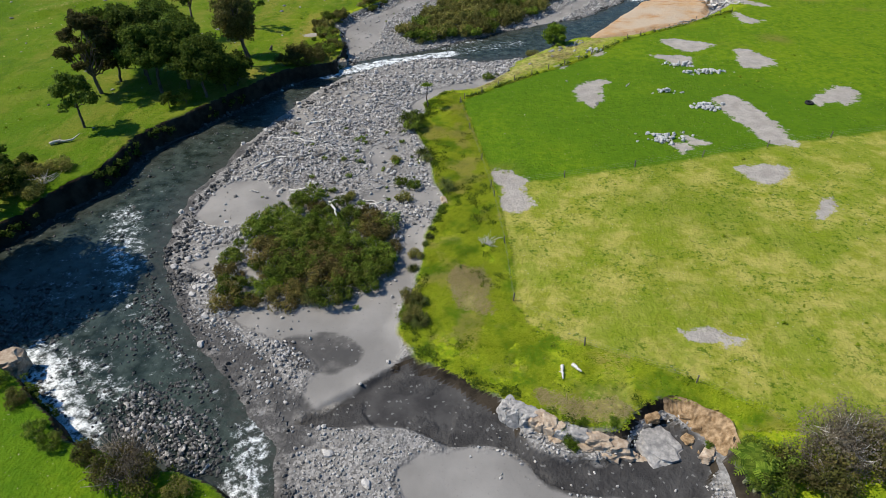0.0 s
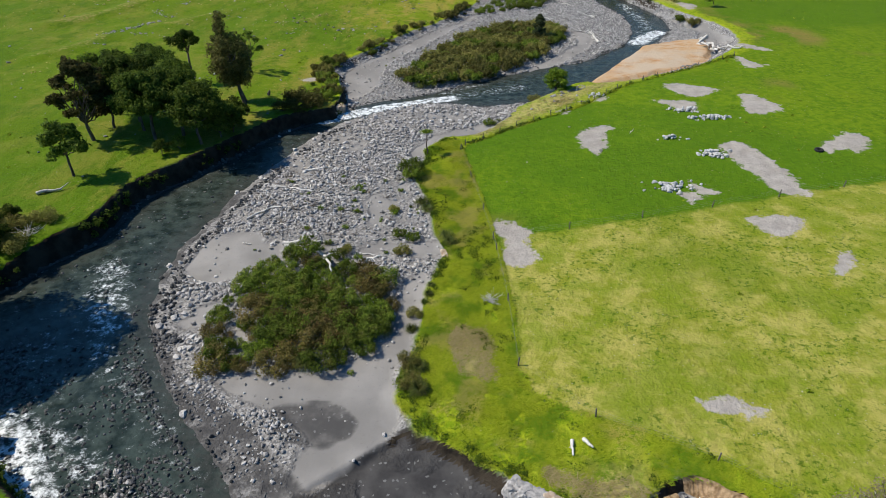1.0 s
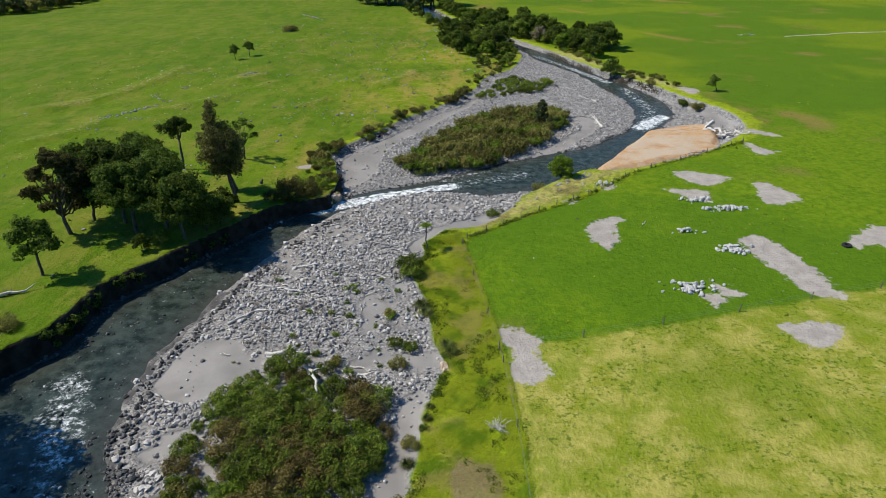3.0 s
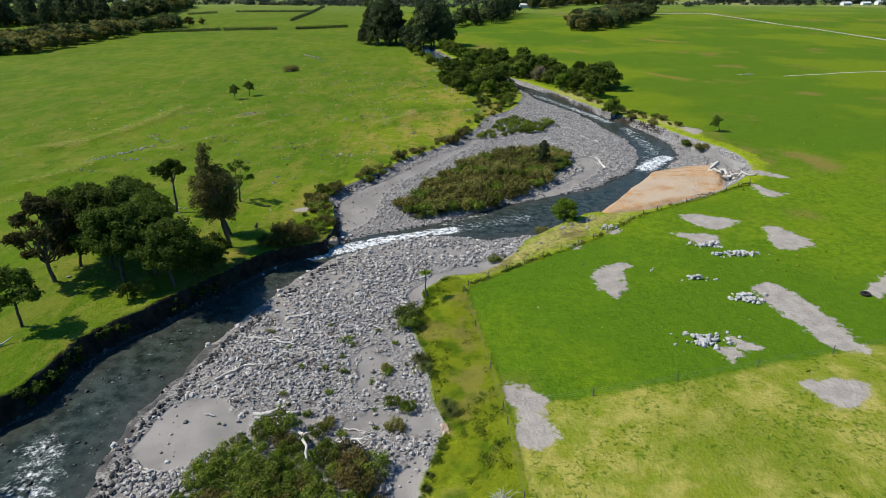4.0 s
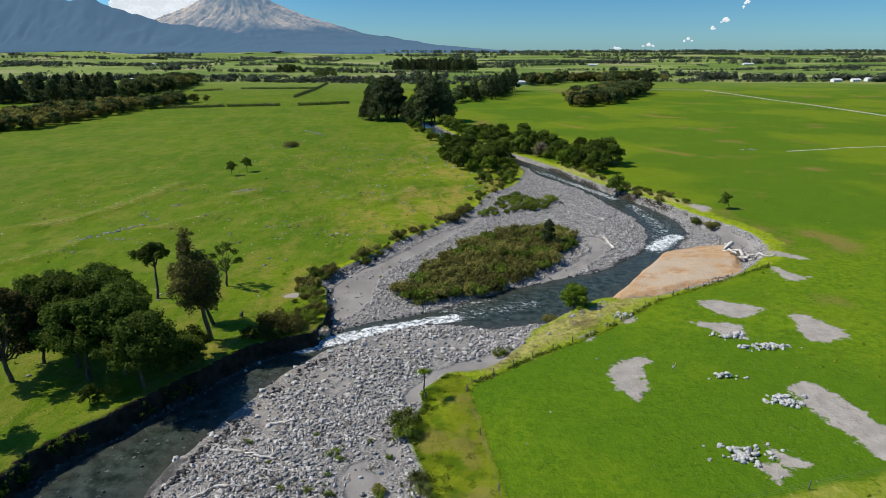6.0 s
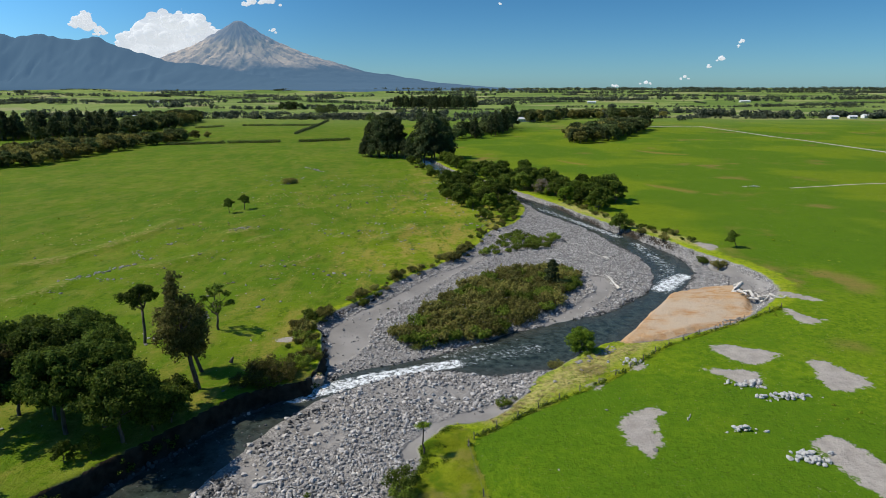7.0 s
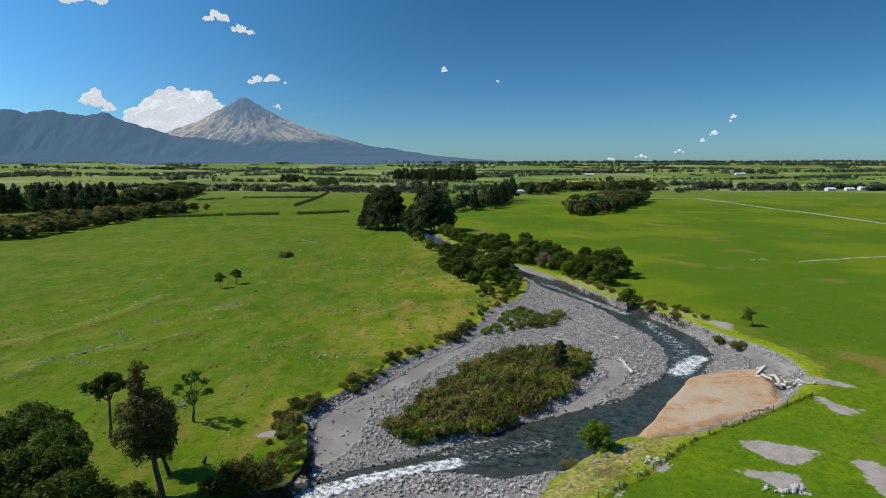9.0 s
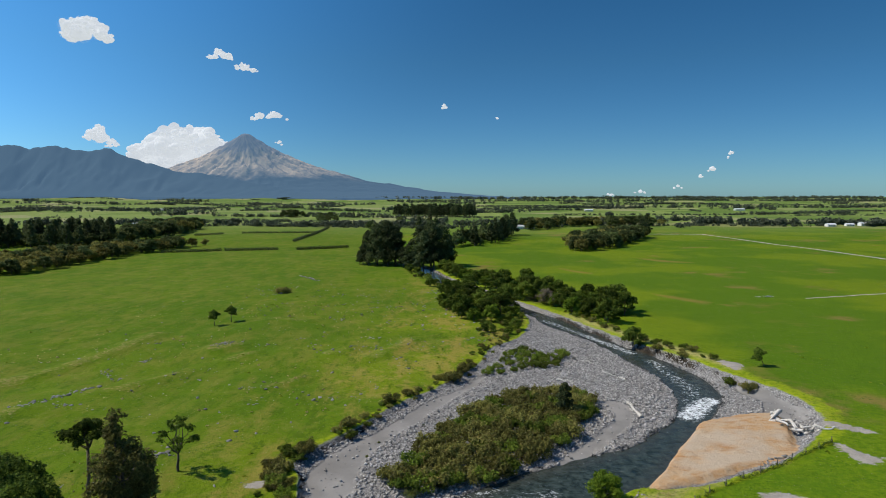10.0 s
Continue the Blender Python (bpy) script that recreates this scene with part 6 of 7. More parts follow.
LEAF_FLAX = leaf_material("flax_leaves", (0.060, 0.085, 0.018), (0.150, 0.175, 0.045), (0.170, 0.150, 0.060))
for x, y, s in [(-3.0, 94.5, 0.95), (-2.3, 92.5, 0.8), (0.6, 84.2, 0.85), (1.2, 82.6, 0.75), (-15.0, 57.8, 1.05), (-7.2, 66.3, 1.0), (-6.8, 63.5, 0.75), (-8, 71, 0.8), (-2.6, 57, 0.8), (-2.4, 53.5, 0.8),
                (-3.6, 63.8, 0.6), (10.5, 127.5, 0.5), (-5, 150.8, 1.0), (0, 153.4, 0.8), (11.5, 129, 0.45)]:
    flax(x, y, s)
for x, y, s in [(-1.4, 72.5, 0.4), (-1.7, 70.5, 0.45), (-2.2, 69, 0.35), (9, 196, 0.5), (-14, 165, 0.3), (-12.5, 172, 0.25), (-4, 181, 0.3)]:
    flax(x, y, s, "low yellow-green leafy plant at the edge of gravel")


for k in range(46):
    x, y = -30 + 27 * r_.random() ** 0.7, 78 + 26 * r_.random()
    if height(x, y) > water_level(y) + 0.25:
        plant("weed", x, y, 0.10 + 0.24 * r_.random() ** 2)


def cabbage_tree(x, y, h, lean=0.0):
    ob = thing("cabbage_tree", pose(x, y, height(x, y), 0, lean, 30), "slim cabbage tree with a lime-green spiky head", "tree")
    r = np.random.default_rng(402)
    part("trunk", limbs_mesh("trunk", [tube(bent(r, (0, 0, -0.2), (0, 0, h), 6, 0.03), np.linspace(0.14, 0.08, 6), 7)], BARK), ob)
    for k, (dx, dy, dz) in enumerate([(0, 0, 0), (0.45, 0.2, -0.4), (-0.4, 0.25, -0.25)]):
        v, f = blades(r, 90, 1.15, 0.05, 0.75)
        part("leaf_head", mesh_from("leaf_head", np.array(v) + (dx, dy, h + dz - 0.2), f, LEAF_LIME), ob)


cabbage_tree(-2.7, 113.2, 4.6)


def tree_fern(x, y, h, s):
    ob = thing("tree_fern", pose(x, y, height(x, y)), "bright green tree fern with spreading fronds", "tree fern", "tree ferns")
    r = np.random.default_rng(403)
    part("trunk", limbs_mesh("trunk", [tube(bent(r, (0, 0, -0.2), (0, 0, h), 5, 0.02), np.linspace(0.16, 0.12, 5), 7)], BARK), ob)
    vs, fs = [], []
    n, segs = 11, 12
    for i in range(segs):
        t = (i + 0.5) / segs
        cx, cz = s * (t * 0.95), s * (0.42 * t - 0.62 * t * t)
        w = s * 0.30 * math.sin(math.pi * (0.12 + 0.86 * t)) + 0.02
        for side in (-1, 1):
            b0 = len(vs)
            e = s * 0.038
            vs.extend([(cx - e, 0, cz), (cx + e, 0, cz), (cx + e * 2.6, side * w, cz - 0.12 * w), (cx + e * 1.2, side * w, cz - 0.12 * w)])
            fs.append((b0, b0 + 1, b0 + 2, b0 + 3))
    me = mesh_from("frond", vs, fs, LEAF_LIME)
    for k in range(n):
        p = part("frond", me, ob)
        p.location = (0, 0, h)
        p.rotation_euler = (0, (r.random() - 0.6) * 0.35, 6.283 * k / n + r.random() * 0.2)


tree_fern(26.8, 33.6, 1.6, 2.2)


# ---- driftwood and dead branches ----
def log(a, b, radius, branches=2, lift=0.0, label="bleached driftwood log lying on river gravel", bow=0.04, material=None, name="driftwood_log"):
    za, zb = height(*a) + radius * 1.1, height(*b) + radius * 1.1 + lift
    o = np.array((a[0], a[1], za))
    e = np.array((b[0], b[1], zb)) - o
    ln = np.linalg.norm(e)
    radius *= 1.3
    pieces = [tube(bent(r_, (0, 0, 0), e, 7, bow), np.linspace(radius, radius * 0.45, 7), 7)]
    for k in range(branches):
        t = 0.35 + 0.6 * r_.random()
        d = e / ln * 0.5 + r_.normal(size=3) * 0.5
        d[2] = abs(d[2]) * 0.6
        pieces.append(tube(bent(r_, e * t, e * t + d * ln * (0.12 + 0.22 * r_.random()), 4, 0.08), np.linspace(radius * 0.5, radius * 0.15, 4), 5))
    ob = new(name, limbs_mesh(name, pieces, material or DRIFT))
    ob.location = o
    return tagged(ob, label, "driftwood", "driftwood")


for a, b, rad, n in [((-22.8, 82.7), (-17.2, 83.2), 0.26, 1), ((-22.5, 82.2), (-18.2, 82.5), 0.16, 1), ((-28.5, 101), (-23, 99.5), 0.16, 3), ((-24, 99.6), (-17.4, 97.5), 0.14, 4), ((-23.8, 106.6), (-20, 107.4), 0.2, 1),
                     ((-13.2, 104), (-10, 101.4), 0.11, 0), ((-34.2, 75.5), (-31.4, 73.6), 0.15, 2), ((-30, 90.5), (-27, 93.4), 0.18, 3), ((-27, 93.4), (-23, 93.8), 0.16, 2), ((-11.6, 80.4), (-8.2, 79.6), 0.12, 2),
                     ((-20.5, 97.6), (-17.6, 96), 0.12, 1), ((43.9, 187), (43.2, 196), 0.30, 3), ((38, 236), (44, 230), 0.25, 2), ((30, 214), (35, 211), 0.22, 2), ((48, 214), (44, 222), 0.22, 1),
                     ((33, 226), (24, 231), 0.2, 2), ((29, 137.5), (31.5, 138.2), 0.08, 0), ((36, 120), (37.2, 122), 0.08, 0)]:
    log(a, b, rad, n)
log((-17.4, 80.6), (-14.2, 72.6), 0.2, 2, 2.4, "white dead trunk propped across the shrubs")
log((-11.8, 77.8), (-8.6, 75.4), 0.17, 3, 2.6, "white dead trunk propped across the shrubs")
for k in range(58):
    x, y, a, ln = -29 + 24 * r_.random(), 82 + 26 * r_.random(), r_.random() * 3.14, 0.8 + 2.2 * r_.random() ** 2
    log((x, y), (x + ln * math.cos(a), y + ln * math.sin(a)), 0.045 + 0.06 * r_.random(), 3, 0.1, "small grey flood-wood branch on gravel", 0.08, name="flood_branch")


FLOODWOOD = plain_material("flood_wood", (0.120, 0.100, 0.080), (0.300, 0.265, 0.220), 0.2)


def dead_bush(x, y, s, n, label, material):
    """A tangle of bare dead branches."""
    pieces = []
    for k in range(n):
        a, t = r_.random() * 6.283, 0.2 + 0.9 * r_.random()
        e = np.array((math.cos(a) * t, math.sin(a) * t, 0.25 + 0.6 * r_.random())) * s
        c = np.array((r_.normal() * 0.12 * s, r_.normal() * 0.12 * s, 0))
        pieces.append(tube(bent(r_, c, c + e, 5, 0.1), np.linspace(0.05, 0.012, 5) * s ** 0.5, 4))
        q = c + e * 0.6
        pieces.append(tube(bent(r_, q, q + r_.normal(size=3) * 0.35 * s, 3, 0.1), (0.02, 0.015, 0.008), 4))
    ob = new("dead_bush", limbs_mesh("dead_bush", pieces, material))
    ob.location = (x, y, height(x, y))
    tagged(ob, label, "dead branches")


dead_bush(6.2, 68.8, 1.5, 22, "bleached dead bush on the grass verge", DRIFT)
dead_bush(-57.6, 81, 2.2, 24, "grey dead branches hanging over the bank", DRIFT)
dead_bush(-61.5, 93.6, 1.2, 8, "dark dead branches lying on pasture", BARK)
dead_bush(36, 35.5, 3.0, 80, "grey leafless twigs rising above a shrub", DRIFT)
dead_bush(-27, 34, 3.2, 90, "grey-brown leafless twigs rising above a shrub", FLOODWOOD)
dead_bush(33, 33, 2.8, 60, "grey-brown leafless twigs rising above a shrub", FLOODWOOD)
for k in range(26):
    x, y = -29 + 22 * r_.random(), 84 + 23 * r_.random()
    dead_bush(x, y, 0.7 + 0.7 * r_.random(), 9, "tangled flood debris of sticks caught on the gravel", FLOODWOOD)
log((-62.7, 93), (-59.5, 94.4), 0.22, 3, 0, "grey fallen branch on the pasture", name="fallen_branch")
log((12.5, 46.6), (12.3, 44.8), 0.16, 1, 0, "bleached log piece lying in the grass", name="fallen_branch")
log((13.6, 46.6), (14.2, 45.4), 0.18, 1, 0.3, "bleached log piece lying in the grass", name="fallen_branch")
log((-37.5, 139.5), (-37.2, 139.8), 0.3, 3, 0.9, "dark broken tree stump on grass", material=BARK, name="tree_stump")
# uprooted trunk beside the sand bar
for a, b, rad, n, up in [((71.5, 184), (73.5, 174.5), 0.42, 2, 0.3), ((71, 183.5), (70.5, 176.5), 0.36, 1, 0.6), ((73, 175), (78, 173), 0.3, 3, 0.4), ((70.6, 176.5), (73.3, 173), 0.3, 2, 0.5), ((70.8, 183.8), (72.6, 185.6), 0.4, 4, 0.5)]:
    log(a, b, rad, n, up, "huge bleached forked driftwood trunk beside the sand bar", 0.12)


# ---- rocks of the cut bank ----
def rock_face(name, a, b):
    return plain_material(name, a, b, 0.5, 0.9, None, 0.12)


GREY_ROCK = rock_face("grey_bank_rock", (0.20, 0.195, 0.19), (0.42, 0.40, 0.37))
TAN_ROCK = rock_face("tan_bank_rock", (0.30, 0.22, 0.15), (0.50, 0.41, 0.31))
EARTH = rock_face("ochre_bank_earth", (0.150, 0.090, 0.040), (0.40, 0.28, 0.16))


def crag(x, y, z, size, squash, material, label, turn=0.0):
    """A rough angular block, cut by planes."""
    bm = bmesh.new()
    bmesh.ops.create_icosphere(bm, subdivisions=4, radius=1)
    for v in bm.verts:
        d = v.co.normalized()
        n1 = noise.noise(d * 1.7 + Vector((x, y, size)))
        n2 = noise.noise(d * 5.0 + Vector((y, x, 0)))
        n3 = abs(noise.noise(d * 11.0 + Vector((x, size, y))))
        v.co = d * (1 + 0.45 * n1 + 0.16 * n2 - 0.13 * n3)
        for ax in range(3):
            v.co[ax] = max(-0.82, min(0.78, v.co[ax]))
    me = bpy.data.meshes.new("bank_rock")
    bm.to_mesh(me)
    bm.free()
    me.materials.append(material)
    ob = new("bank_rock", me)
    if x > 5:
        size, z = size * 1.32, z + 0.32
    ob.matrix_world = pose(x, y, z, 8 * (noise.noise((x, y, 1)) + 0.2), 6, turn) @ Matrix.Diagonal((size * squash[0], size * squash[1], size * squash[2], 1))
    tagged(ob, label, "rock", "bank rocks")


GREY_TEXT, TAN_TEXT = "cracked grey rock block at the foot of the bank", "pale tan rock block at the foot of the bank"
for x, y, z, s, q, mat, text, turn in [
        (6.4, 41.6, 0.0, 0.9, (0.9, 0.8, 1.2), GREY_ROCK, GREY_TEXT, 40), (7.2, 40.9, 0.05, 1.05, (0.8, 0.8, 1.15), GREY_ROCK, GREY_TEXT, 65), (8.2, 40.5, 0.05, 1.0, (0.9, 0.9, 1.1), GREY_ROCK, GREY_TEXT, 20),
        (8.6, 39.6, -0.6, 0.8, (1.0, 0.8, 0.8), GREY_ROCK, GREY_TEXT, 10), (9.4, 40.0, 0.0, 1.05, (0.9, 0.9, 1.0), TAN_ROCK, TAN_TEXT, -25), (10.5, 39.4, 0.0, 1.1, (1.0, 0.8, 0.95), TAN_ROCK, TAN_TEXT, -30),
        (10.9, 38.4, -0.7, 0.75, (1.2, 0.8, 0.7), TAN_ROCK, TAN_TEXT, 10), (11.6, 38.8, -0.2, 0.95, (1.0, 0.8, 1.0), GREY_ROCK, GREY_TEXT, -28), (12.9, 38.3, 0.0, 0.9, (1.2, 0.7, 0.9), GREY_ROCK, "layered grey rock ledge in the bank", -14),
        (13.5, 37.4, -0.55, 0.85, (1.3, 0.8, 0.7), TAN_ROCK, TAN_TEXT, -12), (14.6, 37.7, -0.1, 1.0, (1.2, 0.7, 0.85), TAN_ROCK, TAN_TEXT, -8), (15.2, 36.9, -0.75, 0.85, (1.4, 0.8, 0.6), TAN_ROCK, TAN_TEXT, -14),
        (16.2, 37.4, -0.4, 0.95, (1.2, 0.8, 0.75), TAN_ROCK, TAN_TEXT, -5), (17.2, 36.9, -0.9, 0.75, (1.3, 0.8, 0.6), TAN_ROCK, TAN_TEXT, -20), (18.4, 36.6, -1.15, 0.6, (1.6, 0.7, 0.5), TAN_ROCK, TAN_TEXT, -6),
        (20.4, 38.0, -1.05, 1.9, (1.0, 1.05, 0.30), GREY_ROCK, "smooth grey slumped slab below the bank", 20), (19.9, 36.5, -1.25, 0.7, (1.8, 0.6, 0.4), TAN_ROCK, TAN_TEXT, 4), (24.6, 36.6, -0.6, 0.75, (1, 0.8, 0.8), TAN_ROCK, TAN_TEXT, 50),
        (24.6, 39.6, -0.2, 0.55, (1.2, 0.9, 0.6), EARTH, "ochre earth clod fallen below the turf edge", 60), (23.6, 38.6, -0.75, 0.6, (1.1, 0.9, 0.6), EARTH, "ochre earth clod fallen below the turf edge", 25), (25.6, 38.2, -0.35, 0.5, (1.3, 0.8, 0.6), EARTH, "ochre earth clod fallen below the turf edge", -30),
        (23.9, 40.7, -0.05, 0.5, (1.4, 0.8, 0.6), EARTH, "ochre earth clod fallen below the turf edge", -20), (20.4, 40.6, -0.3, 0.6, (1.2, 0.8, 0.8), EARTH, "ochre earth clod fallen below the turf edge", 15), (-45.6, 47.2, 0.6, 2.0, (1.1, 0.9, 0.9), TAN_ROCK, "large tan boulder at the river's edge", 0),
        (-24.2, 135.0, 0.6, 1.5, (0.9, 0.9, 1.0), GREY_ROCK, "large grey boulder below the headland", 20), (-22.0, 136.0, 0.5, 1.6, (1.1, 0.8, 0.9), TAN_ROCK, "large tan boulder below the headland", 40),
        (-22.8, 134.2, 0.2, 1.0, (1, 0.9, 0.8), TAN_ROCK, "tan boulder below the headland", 80), (0.3, 80.2, 0.3, 0.9, (0.6, 1.4, 0.7), TAN_ROCK, "pale sandy bank edge above the gravel", 10)]:
    crag(x, y, z, s, q, mat, text, turn)


def scarp(top, foot, material):
    """The raw sloping earth face of the cut bank, from its turf edge to its foot."""
    n, rows = 110, 34
    t, f = spline(top, False, 16), spline(foot, False, 16)
    u = np.linspace(0, 1, n)
    t = np.column_stack([np.interp(u, np.linspace(0, 1, len(t)), t[:, k]) for k in (0, 1)])
    f = np.column_stack([np.interp(u, np.linspace(0, 1, len(f)), f[:, k]) for k in (0, 1)])
    s = np.linspace(0, 1, 60)[None, :, None]
    ray = t[:, None] * (1 - s) + f[:, None] * s
    first = np.argmax(ground(ray[..., 0].ravel(), ray[..., 1].ravel(), True)[1].reshape(n, 60) > 0.0, axis=1)
    t = ray[np.arange(n), first]
    verts = []
    for i in range(rows):
        s = i / (rows - 1)
        p = t + (f - t) * (s ** 1.35)
        bump = 0.34 * grain(p[:, 0] * 1.6, p[:, 1] * 1.6 + 4 * s, 0.9, 141, 4) + 0.14 * np.abs(grain(u * 26, s * 3 + 0 * u, 1.0, 142, 2))
        edge = math.sin(math.pi * min(1, s * 1.4 + 0.05))
        p = p + (f - t) * (0.12 * bump * edge)[:, None]
        z = (land(t[:, 0], t[:, 1]) + 0.10) * (1 - s) + (-0.95) * s + bump * edge
        verts.append(np.column_stack([p, z]))
    i = (np.arange(rows - 1)[:, None] * n + np.arange(n - 1)[None]).ravel()
    ob = new("earth_scarp", mesh_from("earth_scarp", np.concatenate(verts), np.stack([i, i + n, i + n + 1, i + 1], 1), material, flat=False))
    tagged(ob, "raw ochre earth scarp slumping from the cut bank", "scarp", kind="structure")


scarp([(21.4, 43.0), (22.4, 43.2), (23.6, 42.6), (25.0, 41.6), (26.4, 40.6), (27.6, 39.6), (27.6, 38.0), (27.4, 36.4)],
      [(22.0, 40.9), (22.4, 40.3), (22.6, 39.4), (22.7, 38.5), (22.7, 37.6), (22.9, 36.8), (23.8, 36.4), (24.8, 35.6)], EARTH)
for x, y, s in [(11.9, 38.0, 0.6), (12.2, 37.4, 0.45), (13.2, 39.2, 0.35), (16.2, 39.2, 0.35), (24.8, 37.3, 0.3)]:
    plant("shrub_c", x, y, s * 0.8, label="rank bright green weeds overhanging the cut bank")

# stone apron along the sand bar and stone lines in the pasture
def stone_lines():
    r = np.random.default_rng(66)
    x, y, s = [], [], []
    for x0, y0, x1, y1, n, size, w in [(50, 155.5, 63, 162.5, 60, 0.26, 0.8), (24, 141, 33, 149, 40, 0.24, 1.2), (-95, 188, -86, 207, 70, 0.26, 2.0), (-86, 430, -69, 404, 40, 0.4, 1.2),
                                     (-70, 246, -66, 252, 30, 0.28, 2.4), (-92, 222, -84, 214, 24, 0.24, 2.4), (-80, 357, -77, 361, 16, 0.5, 1.2), (9, 126, 16, 134, 16, 0.25, 0.9)]:
        u = r.random(n)
        x.extend(x0 + (x1 - x0) * u + r.normal(size=n) * w * 0.6), y.extend(y0 + (y1 - y0) * u + r.normal(size=n) * w * 0.6)
        s.extend(size * (0.5 + 1.1 * r.random(n) ** 2))
    x, y, s = np.array(x), np.array(y), np.array(s)
    v, f = rocks(r, np.stack([x, y, ground(x, y) + s * 0.15], 1), s, 2, 0.62, 9)
    tagged(new("stone_lines", mesh_from("stone_lines", v, f, FIELD_STONE)), "rough lines of grey stones on grass", "stones", kind="stuff")


stone_lines()


# ---- the old tyre ----
def tyre(x, y):
    bm = bmesh.new()
    rings, sides = 36, 12
    grid = []
    for i in range(rings):
        a = 6.283185 * i / rings
        row = []
        for k in range(sides):
            b = 6.283185 * k / sides
            q = 0.24 * math.copysign(abs(math.cos(b)) ** 0.6, math.cos(b)), 0.22 * math.copysign(abs(math.sin(b)) ** 0.6, math.sin(b))
            rad = 0.62 + q[0] * (1.0 if k % 2 or q[0] < 0 else 0.96)
            row.append(bm.verts.new((rad * math.cos(a), rad * math.sin(a), 0.22 + q[1])))
        grid.append(row)
    for i in range(rings):
        for k in range(sides):
            j, l = (i + 1) % rings, (k + 1) % sides
            bm.faces.new((grid[i][k], grid[j][k], grid[j][l], grid[i][l]))
    me = bpy.data.meshes.new("tyre")
    bm.to_mesh(me)
    bm.free()
    me.materials.append(plain_material("old_rubber", (0.012, 0.012, 0.012), (0.030, 0.029, 0.028), 0.2, 0.8))
    ob = new("tyre", me)
    ob.matrix_world = pose(x, y, height(x, y), 4, 0, 0) @ Matrix.Scale(0.88, 4)
    tagged(ob, "old black tractor tyre lying on pasture", "tyre")


tyre(66.7, 109.6)


# ---- far farm buildings ----
WALL_PAINT = plain_material("white_weatherboard", (0.66, 0.66, 0.63), (0.80, 0.80, 0.78), 2.0)
ROOF_PALE = plain_material("pale_roof_iron", (0.50, 0.51, 0.52), (0.68, 0.69, 0.70), 3.0, 0.5)
ROOF_DARK = plain_material("dark_roof_iron", (0.045, 0.047, 0.05), (0.085, 0.085, 0.09), 3.0, 0.5)
PANE = Mat("window_pane").done((0.02, 0.025, 0.03), 0.08, 0.5)


def box(bm, x0, x1, y0, y1, z0, z1):
    v = [bm.verts.new(p) for p in ((x0, y0, z0), (x1, y0, z0), (x1, y1, z0), (x0, y1, z0), (x0, y0, z1), (x1, y0, z1), (x1, y1, z1), (x0, y1, z1))]
    for f in ((0, 3, 2, 1), (4, 5, 6, 7), (0, 1, 5, 4), (1, 2, 6, 5), (2, 3, 7, 6), (3, 0, 4, 7)):
        bm.faces.new([v[i] for i in f])


def bm_part(name, bm, material, parent):
    me = bpy.data.meshes.new(name)
    bm.normal_update()
    bm.to_mesh(me)
    bm.free()
    me.materials.append(material)
    return part(name, me, parent)


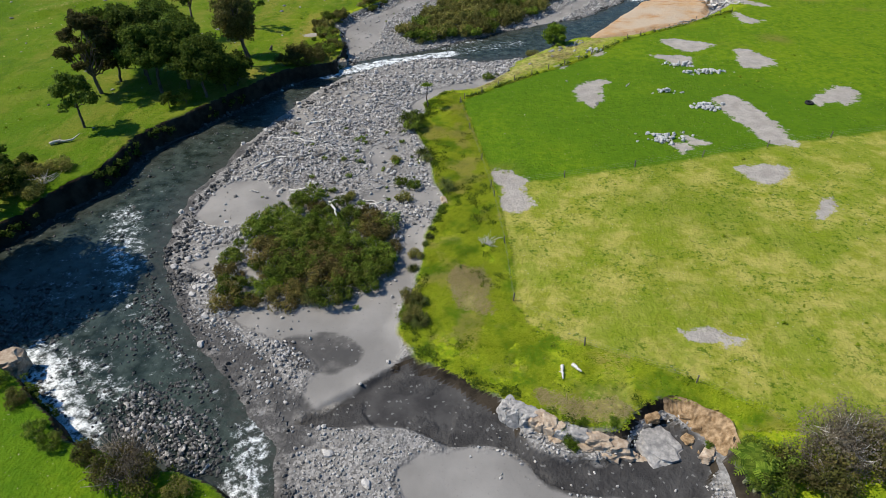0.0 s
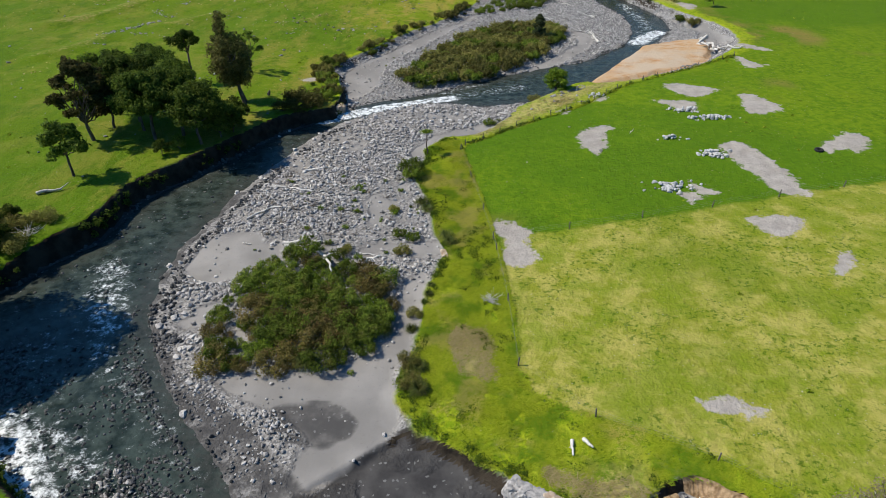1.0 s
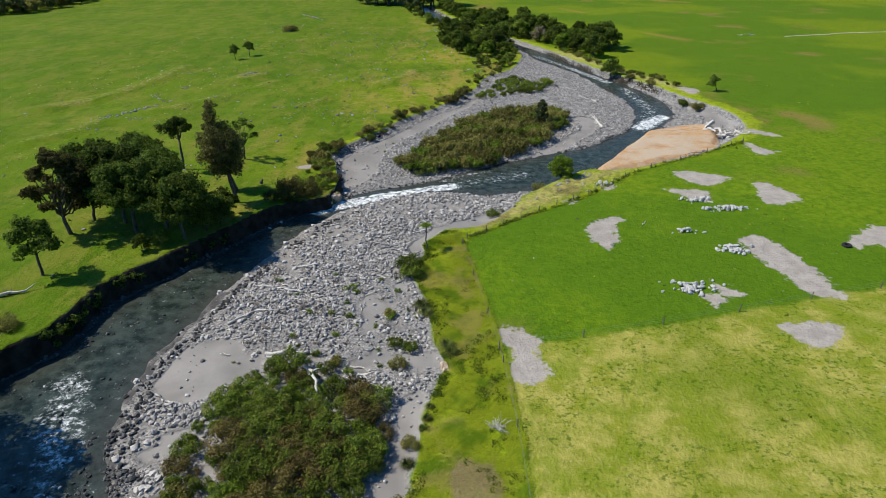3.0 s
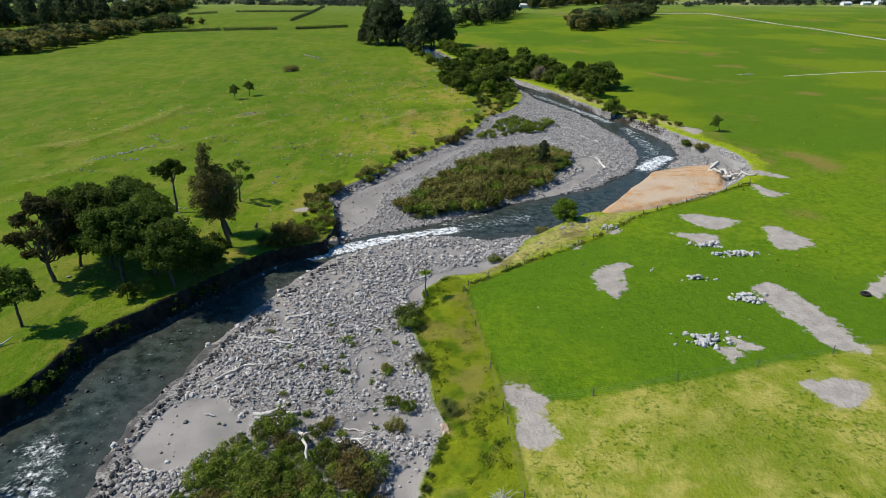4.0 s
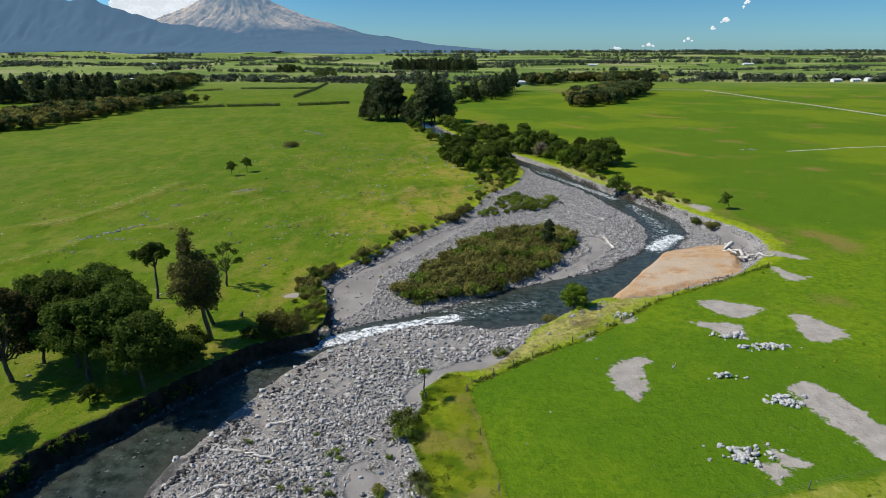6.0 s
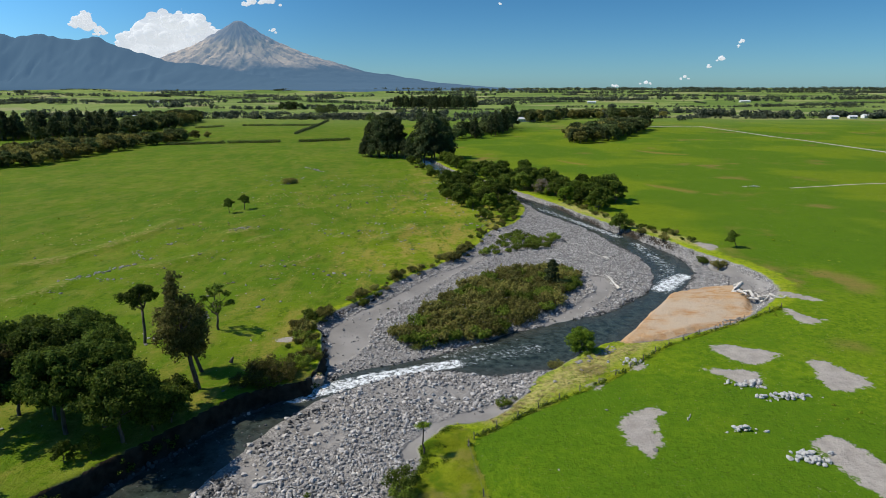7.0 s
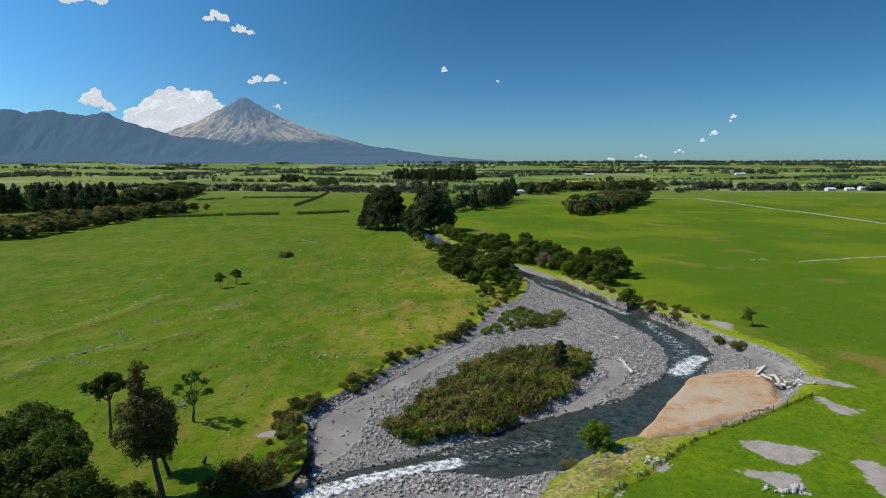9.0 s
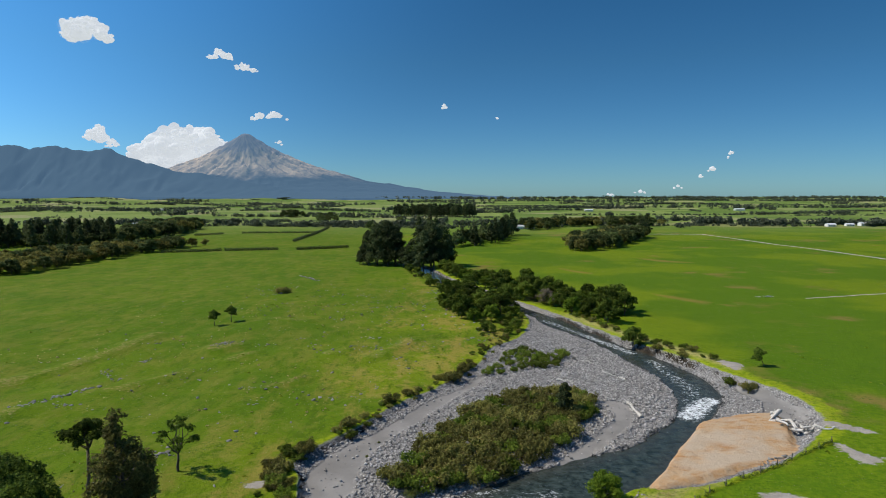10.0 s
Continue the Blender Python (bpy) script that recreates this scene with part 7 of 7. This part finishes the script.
def farm_building(x, y, w, d, h, turn, roof_mat, label, category="house"):
    ob = thing("farmhouse" if category == "house" else "farm_shed", pose(x, y, height(x, y) - 0.1, 0, 0, turn), label, category, "farm buildings")
    bm = bmesh.new()
    box(bm, -w / 2, w / 2, -d / 2, d / 2, 0, h)
    v = [bm.verts.new(p) for p in ((-w / 2, -d / 2, h), (-w / 2, d / 2, h), (-w / 2, 0, h + d * 0.24))]
    u = [bm.verts.new(p) for p in ((w / 2, -d / 2, h), (w / 2, d / 2, h), (w / 2, 0, h + d * 0.24))]
    bm.faces.new(v), bm.faces.new(u[::-1])
    bm_part("wall", bm, WALL_PAINT, ob)
    bm = bmesh.new()
    e, t = 0.6, 0.15
    for s in (-1, 1):
        lo, hi = h - 0.24 * e + 0.02, h + d * 0.24 + 0.02
        p = [(-w / 2 - e, s * (d / 2 + e), lo), (w / 2 + e, s * (d / 2 + e), lo), (w / 2 + e, 0, hi), (-w / 2 - e, 0, hi)]
        a = [bm.verts.new(q) for q in p]
        b = [bm.verts.new((q[0], q[1], q[2] + t)) for q in p]
        bm.faces.new(a), bm.faces.new(b[::-1])
        for i in range(4):
            bm.faces.new((a[i], a[(i + 1) % 4], b[(i + 1) % 4], b[i]))
    bm_part("roof", bm, roof_mat, ob)
    for k in range(int(w / 4)):
        bm = bmesh.new()
        cx = -w / 2 + 2.2 + 4 * k
        box(bm, cx - 0.7, cx + 0.7, -d / 2 - 0.05, -d / 2 + 0.05, 0.9, 2.1)
        bm_part("window", bm, PANE, ob)


for x, y, w, d, h, turn, roof, text, cat in [
        (622, 1078, 14, 9, 3.2, 8, ROOF_PALE, "white farmhouse with a pale iron roof", "house"), (655, 1082, 12, 8, 3.0, -4, ROOF_PALE, "white farmhouse with a pale iron roof", "house"),
        (686, 1085, 26, 10, 4.0, 0, ROOF_PALE, "long white farm shed", "shed"), (-570, 1180, 22, 9, 3.2, 5, ROOF_DARK, "low farmhouse with a dark roof among trees", "house"),
        (-545, 1065, 26, 10, 3.4, -6, ROOF_DARK, "low farmhouse with a dark roof among trees", "house"), (-505, 1100, 14, 8, 3.0, 10, ROOF_PALE, "small shed with a pale roof", "shed"),
        (120, 985, 26, 10, 4, 5, ROOF_PALE, "grey farm shed beside trees", "shed"), (-455, 850, 10, 7, 3, 0, ROOF_PALE, "small shed with a pale roof", "shed"),
        (900, 2000, 30, 12, 4, 3, ROOF_PALE, "long white farm shed", "shed"), (420, 1900, 24, 11, 4, -8, ROOF_PALE, "long white farm shed", "shed"), (-900, 2100, 24, 11, 4, 12, ROOF_PALE, "long white farm shed", "shed")]:
    farm_building(x, y, w, d, h, turn, roof, text, cat)
